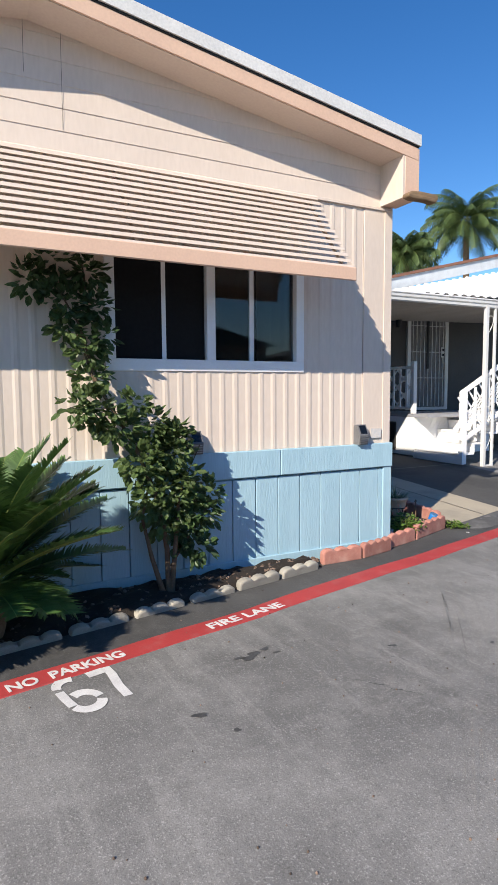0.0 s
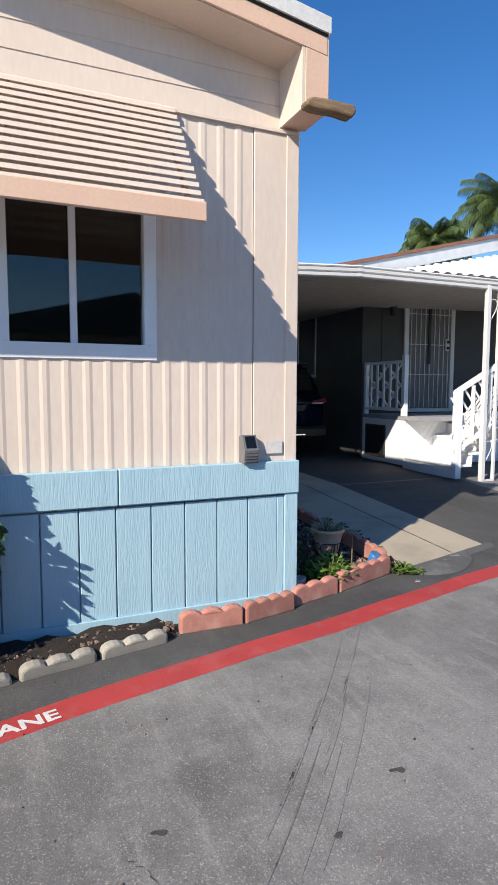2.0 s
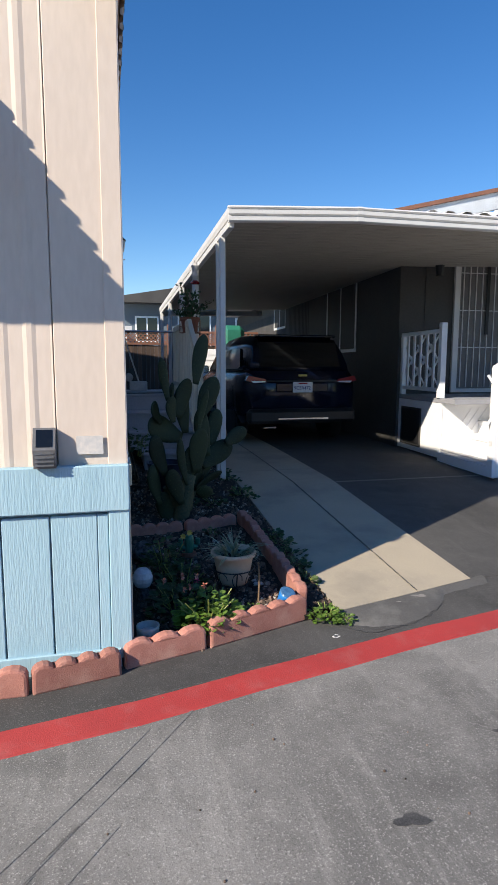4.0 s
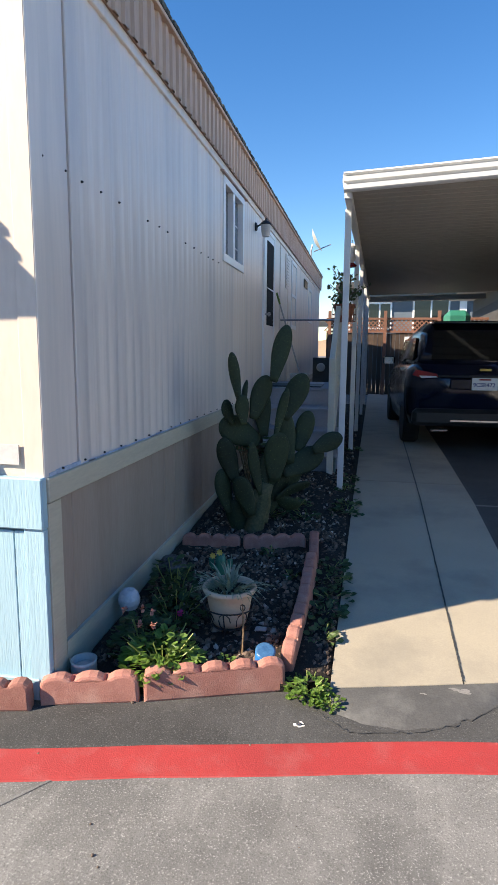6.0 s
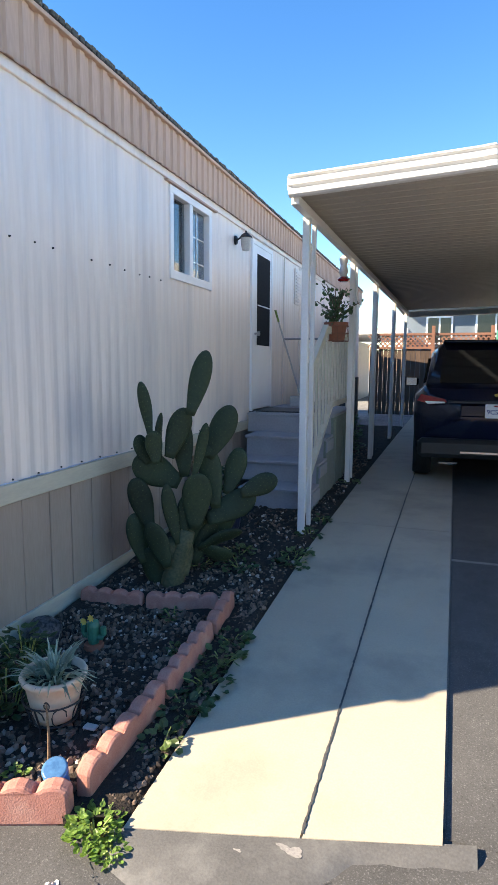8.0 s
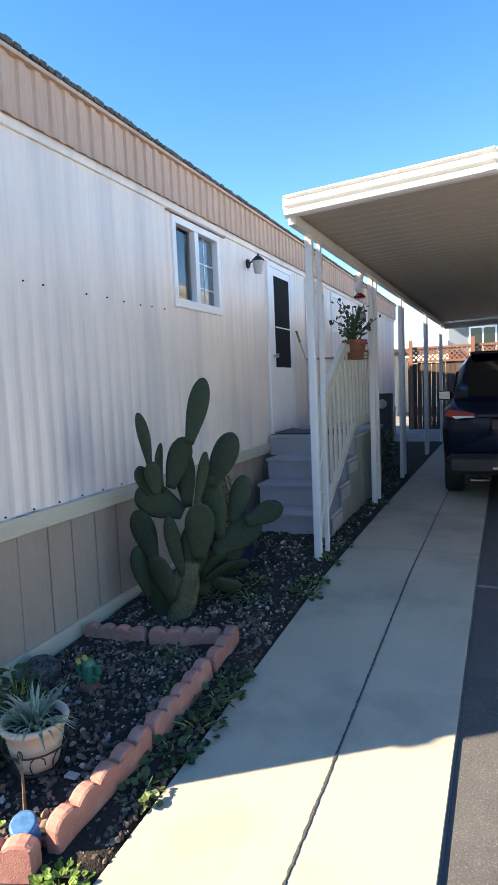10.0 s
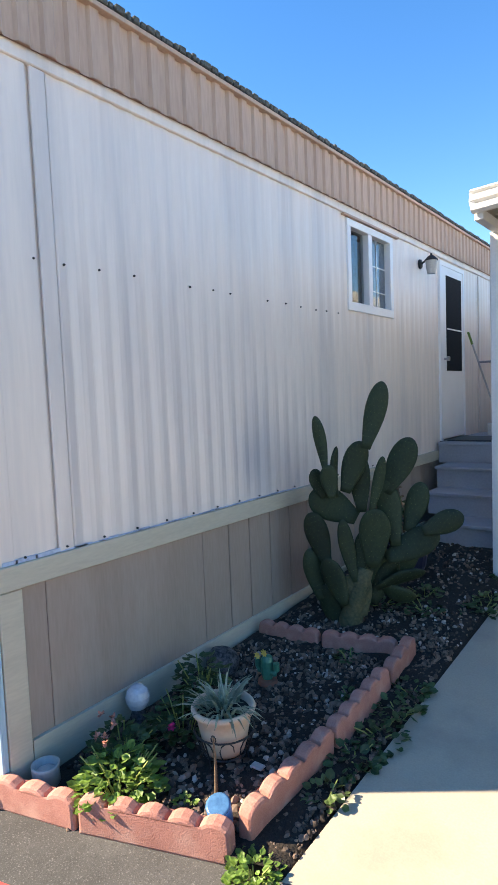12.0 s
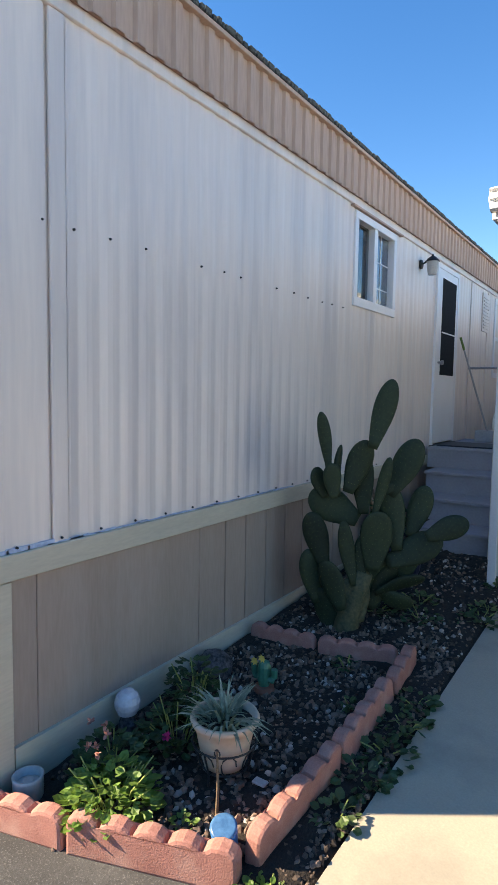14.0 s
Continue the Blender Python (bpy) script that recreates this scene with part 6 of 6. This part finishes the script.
# ---- things in the bed ----
potx, poty = 4.395, 4.905
stand = thing("plant_stand", (potx, poty, gz(poty) + 0.03), label="low black wire stand with scrolls under the pot", category="plant stand")
for z, r in ((0.06, 0.092), (0.16, 0.132)):
    b = bmesh.new()
    tube(b, [(r * math.cos(a * math.pi / 12), r * math.sin(a * math.pi / 12), z) for a in range(25)], 0.004, 6)
    part("ring", b, M_BLACK, stand)
for k in range(8):
    a = k * math.pi / 4
    b = bmesh.new()
    tube(b, [((0.115 + 0.016 * math.sin(q)) * math.cos(a + 0.26 * math.cos(q)), (0.115 + 0.016 * math.sin(q)) * math.sin(a + 0.26 * math.cos(q)), 0.11 + 0.05 * math.sin(q)) for q in [i * 0.6 for i in range(10)]], 0.003, 5)
    part("scroll", b, M_BLACK, stand)
for k in range(3):
    a = 0.5 + k * 2.094
    part("leg", tube(bmesh.new(), [(0.13 * math.cos(a), 0.13 * math.sin(a), 0.16), (0.1 * math.cos(a), 0.1 * math.sin(a), 0.06), (0.105 * math.cos(a), 0.105 * math.sin(a), -0.02)], 0.004, 6), M_BLACK, stand)
pot = thing("potted_spider_plant", (potx, poty, gz(poty) + 0.095), label="cream ceramic pot with a grey-green spiky plant", category="potted plant")
part("pot", lathe(bmesh.new(), [(0.085, 0.0), (0.095, 0.03), (0.112, 0.11), (0.122, 0.168), (0.136, 0.173), (0.142, 0.19), (0.135, 0.203), (0.124, 0.2), (0.115, 0.17)], 32), M_CLAY, pot, smooth=True)
part("soil", lathe(bmesh.new(), [(0.001, 0.165), (0.116, 0.172), (0.001, 0.18)], 20), M_SOIL, pot)
M_SPIDER = mat("grey_green_blade", (0.34, 0.38, 0.27), (0.17, 0.22, 0.14), 0.5, 10, 60, 0.05, island=0.35)
rr = random.Random(3)
b = bmesh.new()
for k in range(110):
    a, rad = rr.uniform(0, 6.28), rr.uniform(0, 0.09)
    p = Vector((rad * math.cos(a), rad * math.sin(a), 0.168))
    d = Vector((math.cos(a), math.sin(a), 0)) if rad > 0.02 else rand_dir(rr, 0)
    L = rr.uniform(0.1, 0.2)
    s = Vector((-d.y, d.x, 0)) * 0.0105
    prev = None
    ang = rr.uniform(0.45, 1.3)
    q = p
    for i in range(5):
        w = s * (1 - i / 4.3)
        cur = (b.verts.new(q - w), b.verts.new(q + w))
        if prev:
            b.faces.new((prev[0], cur[0], cur[1], prev[1]))
        prev = cur
        q = q + (d * math.cos(ang) + Vector((0, 0, math.sin(ang)))) * L / 4
        ang -= rr.uniform(0.2, 0.5)
tagged(raw("foliage", b, M_SPIDER, pot), kind="stuff")


def solar_stake(x, y, lean):
    s = thing("stake_ornament", (x, y, gz(y) + 0.03), label="thin rusty metal garden stake with a loop", category="garden stake")
    part("stake", tube(bmesh.new(), [(0, 0, 0), (0.005, 0, 0.12), (0.0, 0.0, 0.26)], 0.007, 6, 0.004), M_WOODOLD, s)
    part("loop", tube(bmesh.new(), [(0.012 * math.cos(a), 0, 0.25 + 0.015 * math.sin(a)) for a in [i * 0.5 for i in range(14)]], 0.003, 5), M_BLACK, s)


solar_stake(4.505, 4.71, 0)
jar = thing("glass_jar_light", (3.835, 4.38, gz(4.38) + 0.03), label="cloudy round glass jar light by the skirting corner", category="garden light")
part("jar", lathe(bmesh.new(), [(0.05, 0), (0.058, 0.01), (0.058, 0.085), (0.06, 0.1), (0.052, 0.1), (0.05, 0.02), (0.001, 0.016)], 24), M_CLOUDY, jar, smooth=True)
part("core", lathe(bmesh.new(), [(0.04, 0.02), (0.042, 0.07), (0.02, 0.08)], 18), M_CLOUDY, jar)
blue = thing("blue_solar_light", (4.625, 4.61, gz(4.6) + 0.05), label="blue plastic solar light with a clear top", category="garden light")
M_LID = mat("clear_grey_lid", (0.07, 0.19, 0.36), (0.04, 0.12, 0.25), 0.25, 30, 60, 0.05)
bb = pose(0, 0, 0, 22, 10, 0) @ Matrix.Diagonal((0.86, 0.86, 0.98, 1))
for nm, prof, m_ in (("base", [(0.046, 0), (0.05, 0.02), (0.054, 0.1), (0.054, 0.112)], M_BLUELIGHT), ("lid", [(0.054, 0.113), (0.055, 0.117), (0.044, 0.119), (0.03, 0.119), (0.001, 0.119)], M_LID)):
    b = lathe(bmesh.new(), prof, 22)
    b.transform(bb)
    part(nm, b, m_, blue, smooth=True)
globe = thing("glass_globe_light", (3.84, 4.9, gz(4.9) + 0.03), label="white crackled glass globe garden light", category="garden light")
part("globe", lathe(bmesh.new(), [(0.025, 0.08), (0.045, 0.09), (0.058, 0.12), (0.06, 0.145), (0.05, 0.175), (0.03, 0.195), (0.004, 0.202)], 20), mat("crackled_white_glass", (0.66, 0.68, 0.72), (0.5, 0.53, 0.58), 0.25, 25, 60, 0.6), globe)
part("stand", lathe(bmesh.new(), [(0.04, 0.0), (0.042, 0.04), (0.028, 0.08)], 14), M_BOULDER, globe)
rock = bmesh.new()
bmesh.ops.create_icosphere(rock, subdivisions=4, radius=0.095)
for v in rock.verts:
    v.co *= 1 + 0.25 * noise.noise(v.co * 9) + 0.1 * noise.noise(v.co * 30)
    v.co.z *= 0.85
ob = part("speckled_rock", rock, M_BOULDER, smooth=True)
ob.location = (3.885, 5.49, gz(5.5) + 0.09)
tagged(ob, "dark speckled round stone against the skirting", "rock")
fig = thing("cactus_ornament", (4.2, 5.5, gz(5.5) + 0.03), label="small green cactus ornament with yellow flowers in a red pot", category="ornament")
M_ORN = mat("green_ornament", (0.03, 0.2, 0.13), (0.02, 0.14, 0.09), 0.4, 8, 60, 0.1)
part("pot", lathe(bmesh.new(), [(0.045, 0), (0.055, 0.02), (0.05, 0.04), (0.01, 0.045)], 16), M_TERRA, fig)
stemo = part("stem", lathe(bmesh.new(), [(0.026, 0.04), (0.034, 0.07), (0.034, 0.14), (0.026, 0.165), (0.004, 0.172)], 12), M_ORN, fig)
for s in (-1, 1):
    part("arm", tube(bmesh.new(), [(0, 0, 0.08), (s * 0.05, 0, 0.08), (s * 0.06, 0, 0.1), (s * 0.06, 0, 0.14)], 0.017, 8), M_ORN, stemo)
for x, z in ((0.0, 0.19), (-0.045, 0.165)):
    b = bmesh.new()
    for k in range(7):
        a = k * 0.9
        leaf(b, Vector((x, -0.02, z)), Vector((math.cos(a), -0.3, math.sin(a))), Vector((0, -1, 0)), 0.024, 0.014, 0)
    raw("flower", b, M_YELLOW, fig)
shell = part("white_shell", bx(-0.03, 0.03, -0.02, 0.02, 0, 0.012, 0.005), M_CLOUDY)
shell.location = (4.56, 4.92, gz(5) + 0.05)
tagged(shell, "flat white stone lying on the gravel", "stone")


def herb(name, x, y, z, rad, height, n, m_, label, size=(0.03, 0.06), seed=1, category="plant", flower=None):
    h = thing(name, (x, y, z), label=label, category=category)
    r = random.Random(seed)
    b = bmesh.new()
    s = bmesh.new()
    for k in range(max(4, n // 12)):
        a, q = r.uniform(0, 6.28), rad * r.random() ** 0.5
        tip = Vector((q * math.cos(a), q * math.sin(a), height * r.uniform(0.5, 1.0)))
        tube(s, [(tip.x * 0.3, tip.y * 0.3, 0), tip * 0.6, tip], 0.003, 4)
    for k in range(n):
        a, q = r.uniform(0, 6.28), rad * r.random() ** 0.5
        p = Vector((q * math.cos(a), q * math.sin(a), height * (0.25 + 0.75 * r.random()) * (1 - 0.5 * (q / rad) ** 2)))
        d = Vector((math.cos(a), math.sin(a), r.uniform(-0.3, 0.5)))
        L = r.uniform(*size)
        leaf(b, p, d, Vector((0, 0, 1)) + rand_dir(r) * 0.6, L, L * 0.85, 0.12)
    raw("leaves", b, m_, h)
    tagged(part("stems", s, M_RACHIS, h), kind="stuff")
    if flower:
        fm, pts = flower
        for px, py, pz in pts:
            f = bmesh.new()
            for k in range(9):
                leaf(f, Vector((px, py, pz)), rand_dir(r), Vector((0, 0, 1)), 0.022, 0.016, 0)
            raw("flower", f, fm, h)
    return h


g0 = gz(4.6) + 0.03
herb("geranium", 4.17, 4.5, g0, 0.17, 0.19, 330, M_LEAFBRIGHT, "bright green geranium in the corner of the bed", (0.03, 0.052), 1, "plant",
     (M_DRYFLOWER, ((-0.1, -0.02, 0.24), (-0.06, 0.03, 0.28), (-0.13, 0.04, 0.2), (-0.03, -0.04, 0.25))))
herb("geranium", 4.02, 4.65, g0, 0.15, 0.20, 150, M_LEAFDARK, "dark green geranium with faded flowers in the bed", (0.03, 0.06), 2, "plant", (M_DRYFLOWER, ((0.02, -0.06, 0.26), (-0.08, -0.05, 0.24))))
herb("petunia", 4.09, 4.95, g0, 0.14, 0.22, 150, M_LEAFDARK, "dark leafy plant with one magenta flower", (0.03, 0.06), 3, "plant", (M_PINK, ((0.06, -0.13, 0.14), (0.065, -0.13, 0.145))))
herb("petunia", 4.0, 5.2, gz(5.2) + 0.03, 0.14, 0.26, 140, M_LEAFDARK, "dark leafy plant against the tan skirting", (0.03, 0.06), 4)
rr = random.Random(50)
herb("weed", 4.85, 4.5, gz(4.6), 0.09, 0.08, 190, M_LEAFBRIGHT, "bright weeds growing at the corner of the path", (0.018, 0.036), 5, "weed")
herb("weed", 4.95, 4.44, gz(4.55), 0.05, 0.05, 70, M_LEAFBRIGHT, "bright weeds growing at the corner of the path", (0.016, 0.03), 6, "weed")
herb("weed", 4.44, 4.6, gz(4.7) + 0.03, 0.04, 0.05, 20, M_LEAFBRIGHT, "small bright weed among the gravel", (0.02, 0.035), 7, "weed")
for k, (x, y, q) in enumerate(((4.88, 4.95, 0.06), (4.87, 5.2, 0.09), (4.9, 5.4, 0.1), (4.9, 5.6, 0.09), (4.88, 5.8, 0.07), (4.92, 6.9, 0.1), (4.93, 7.1, 0.09), (4.92, 7.55, 0.08), (4.93, 8.0, 0.06), (4.92, 9.7, 0.08), (4.60, 6.75, 0.1), (4.30, 6.75, 0.14), (4.5, 7.0, 0.1), (4.45, 5.95, 0.05), (4.64, 5.6, 0.04))):
    herb("clover_patch", x, y, gz(y) + 0.02, q * 1.25, 0.07, int(600 * q), M_LEAFDARK if k % 3 else M_LEAF, "low green clover patch beside the concrete path", (0.025, 0.055), 20 + k, "weed")
herb("succulent", 3.98, 7.7, gz(7.7) + 0.3, 0.13, 0.3, 90, M_LEAFDARK, "dark leafy plant behind the cactus", (0.04, 0.08), 60)

# hanging pot and feeder at the second post
hang = thing("hanging_geranium", (4.76, 9.42, 1.93), label="terracotta pot of trailing geranium in a wire holder on the rail", category="hanging plant")
part("pot", lathe(bmesh.new(), [(0.09, 0), (0.12, 0.16), (0.135, 0.16), (0.135, 0.2), (0.11, 0.2)], 20), M_TERRA, hang)
b = bmesh.new()
for z in (0.0, 0.08, 0.16):
    tube(b, [(0.14 * math.cos(a * math.pi / 9), 0.14 * math.sin(a * math.pi / 9), z) for a in range(19)], 0.004, 5)
for k in range(10):
    a = k * 0.628
    tube(b, [(0.14 * math.cos(a), 0.14 * math.sin(a), 0), (0.14 * math.cos(a), 0.14 * math.sin(a), 0.16)], 0.003, 4)
part("wire_holder", b, M_REDWOOD, hang)
part("bracket", bx(-0.03, 0.0, 0.1, 0.2, 0.05, 0.09), M_BLACK, hang)
b, s = bmesh.new(), bmesh.new()
rr = random.Random(15)
for k in range(19):
    a = rr.uniform(0, 6.28)
    reach, hh = rr.uniform(0.1, 0.46), rr.uniform(0.05, 0.42)
    tip = Vector((reach * math.cos(a) * 0.7, reach * math.sin(a), 0.2 + hh))
    tube(s, [(0, 0, 0.2), (tip.x * 0.5, tip.y * 0.5, 0.2 + hh * 0.7), tip], 0.005, 4)
    for q in range(13):
        f = rr.uniform(0.3, 1.0)
        p = Vector((tip.x * f, tip.y * f, 0.2 + hh * f)) + rand_dir(rr) * 0.04
        leaf(b, p, rand_dir(rr), rand_dir(rr), rr.uniform(0.03, 0.06), rr.uniform(0.03, 0.05))
raw("leaves", b, M_LEAFDARK, hang)
tagged(part("stems", s, M_BARK, hang), kind="stuff")
feeder = thing("hummingbird_feeder", (4.83, 9.4, 2.56), label="clear hummingbird feeder with a red base hung from the eave", category="bird feeder")
part("bottle", lathe(bmesh.new(), [(0.03, 0.05), (0.05, 0.1), (0.035, 0.17), (0.05, 0.24), (0.02, 0.27)], 16), M_CLOUDY, feeder)
part("base", lathe(bmesh.new(), [(0.05, 0), (0.065, 0.02), (0.03, 0.05)], 16), M_REDLAMP, feeder)
part("hook", tube(bmesh.new(), [(0, 0, 0.27), (0, 0, 0.31)], 0.004, 5), M_BLACK, feeder)
meter = thing("utility_pedestal", (4.12, 14.6, gz(14.6)), label="grey electric meter pedestal beside the home", category="meter box")
part("cabinet", bx(-0.17, 0.17, -0.1, 0.1, 0.0, 1.15, 0.008), M_NEIGH, meter)
b = lathe(bmesh.new(), [(0.09, 0), (0.09, 0.05), (0.07, 0.08), (0.01, 0.085)], 20)
bmesh.ops.rotate(b, verts=b.verts, cent=(0, 0, 0), matrix=Matrix.Rotation(radians(90), 3, 'X'))
bmesh.ops.translate(b, verts=b.verts, vec=(0, -0.1, 0.95))
part("dial", b, M_CLOUDY, meter)
part("cover_panel", bx(-0.13, 0.13, -0.112, -0.1, 0.2, 0.75, 0.004), M_NEIGH, meter)
for k, (x, y) in enumerate(((4.3, 11.3), (4.45, 12.1), (4.2, 13.8))):
    herb("shrub", x, y, gz(y) + 0.02, 0.28, 0.6, 220, M_LEAFDARK, "dark low shrub along the side of the home", (0.05, 0.09), 80 + k, "shrub")
hose = bmesh.new()
tube(hose, [(4.45 + 0.25 * math.cos(i * 0.5) * (1 + 0.1 * math.sin(i)), 11.2 + 0.06 * i + 0.3 * math.sin(i * 0.5), gz(11.5) + 0.06) for i in range(34)], 0.011, 6)
tagged(part("garden_hose", hose, M_LEAFDARK), "green garden hose looped on the gravel", "hose")

# ---- far end: fence and houses ----
fence = thing("fence", (0, 20.0, gz(20)), label="brown wooden board fence with redwood lattice on top", category="fence")
rr = random.Random(2)
brd = []
for k in range(38):
    x = 3.85 + k * 0.125
    zt = 1.82 + rr.uniform(-0.02, 0.02)
    part("board", bx(x, x + 0.118, -0.01, 0.012 + rr.uniform(0, 0.006), 0, zt), M_FENCE, fence)
part("top_rail", bx(3.85, 8.6, -0.05, 0.03, 1.83, 1.89), M_REDWOOD, fence)
part("cap_rail", bx(3.85, 8.6, -0.05, 0.03, 2.2, 2.26), M_REDWOOD, fence)
for k in range(37):
    for s in (-1, 1):
        b = bmesh.new()
        box(b, -0.017, 0.017, -0.004 + 0.008 * (s > 0), 0.004 + 0.008 * (s > 0), -0.23, 0.23, 0, pose(3.95 + k * 0.125, -0.02, 2.04, 0, s * 45, 0))
        part("lattice_strip", b, M_REDWOOD, fence)
for x in (3.9, 5.5, 7.0, 8.5):
    part("post", bx(x, x + 0.09, -0.12, -0.052, 0, 2.45), M_REDWOOD, fence)
far = thing("blue_grey_house", (0, 30, 0), label="blue-grey house with white trimmed windows beyond the fence", category="house")
part("wall", bx(4.2, 16, 0, 6, 0.3, 4.4), M_BLUEGREY, far)
b = bmesh.new()
prism(b, [(3.6, 4.35), (16.5, 4.35), (16.5, 4.5), (10, 5.6), (3.6, 4.5)], "y", -0.8, 6)
part("roof", b, M_NEIGH, far)
for x0, x1, z0, z1 in ((5.0, 6.1, 2.6, 3.8), (7.0, 8.6, 2.4, 4.0), (9.8, 11.0, 2.6, 3.8)):
    w = part("window", bx(x0, x1, -0.06, -0.001, z0, z1), M_VINYL, far)
    for a, c in ((x0 + 0.08, (x0 + x1) / 2 - 0.04), ((x0 + x1) / 2 + 0.04, x1 - 0.08)):
        part("pane", bx(a, c, -0.075, -0.061, z0 + 0.08, z1 - 0.08), M_CARGLASS, w)
part("trim", bx(9.0, 9.3, -0.1, -0.001, 0.3, 4.3), M_VINYL, far)
far2 = thing("white_carport_house", (0, 24, 0), label="low white roofed house far behind the lots", category="house")
part("wall", bx(-6, 2.6, 2, 6, 0.3, 2.6), M_CLOUDY, far2)
part("roof", bx(-6.5, 4.6, 0, 7, 2.75, 2.95), M_WHITE, far2)
part("post", bx(4.3, 4.42, 0.1, 0.22, 0.3, 2.75), M_WHITE, far2)
green = tagged(part("green_tarp", bx(7.1, 7.8, 19.2, 19.6, 1.9, 2.72, 0.15), mat("green_tarp", (0.02, 0.2, 0.13), (0.015, 0.14, 0.09), 0.6, 4, 30, 0.5, 0.03)), "green tarp draped over stored goods", "tarp")
tagged(part("stored_goods", bx(7.15, 7.75, 19.25, 19.55, 0.31, 1.9, 0.02), M_CLOUDY), "pale stacked storage boxes under the tarp", "storage box")
shed = thing("white_shed", (6.1, 19.3, gz(19.3)), label="white lapped storage shed by the fence", category="shed")
for k in range(10):
    b = bmesh.new()
    prism(b, [(0.0, k * 0.17), (-0.02, k * 0.17), (0, k * 0.17 + 0.17)], "x", 0, 1.05)
    part("lap_board", b, M_VINYL, shed)
part("shed_body", bx(0, 1.05, 0.001, 0.5, 0, 1.7), M_VINYL, shed)
b = bmesh.new()
prev = None
for i in range(41):
    x = -160 + 8 * i
    h = 9 + 5 * math.sin(i * 0.55) + 2 * math.sin(i * 1.7)
    cur = (b.verts.new((x, 170, 0)), b.verts.new((x, 185, h * 0.8)), b.verts.new((x, 230, h)))
    if prev:
        for j in range(2):
            b.faces.new((prev[j], cur[j], cur[j + 1], prev[j + 1]))
    prev = cur
tagged(part("hill", b, M_HILL, smooth=True), "dry tan hill in the far distance", "hill", kind="structure")


def queen_palm(x, y, h, rad, seed, n=30):
    p = thing("queen_palm", (x, y, gz(y)), label="tall palm with drooping feathery fronds behind the houses", category="palm", group="distant palms")
    r = random.Random(seed)
    part("trunk", tube(bmesh.new(), [(0, 0, 0), (0.1, 0, h * 0.5), (0, 0, h)], 0.24, 10, 0.16), M_BARK, p)
    for k in range(n):
        az = k * 2.399
        f = k / (n - 1)
        frond(p, (0, 0, h), az, 1.5 - 1.75 * f, rad * r.uniform(0.85, 1.15), r, 1.7 - 0.5 * f, pairs=70, leaf_l=0.62, m_=M_LEAF, droop=0.75, width=0.032)
    return p


queen_palm(27.2, 25, 10.8, 2.9, 1, 44)
queen_palm(22.7, 25, 8.6, 2.0, 2, 38)
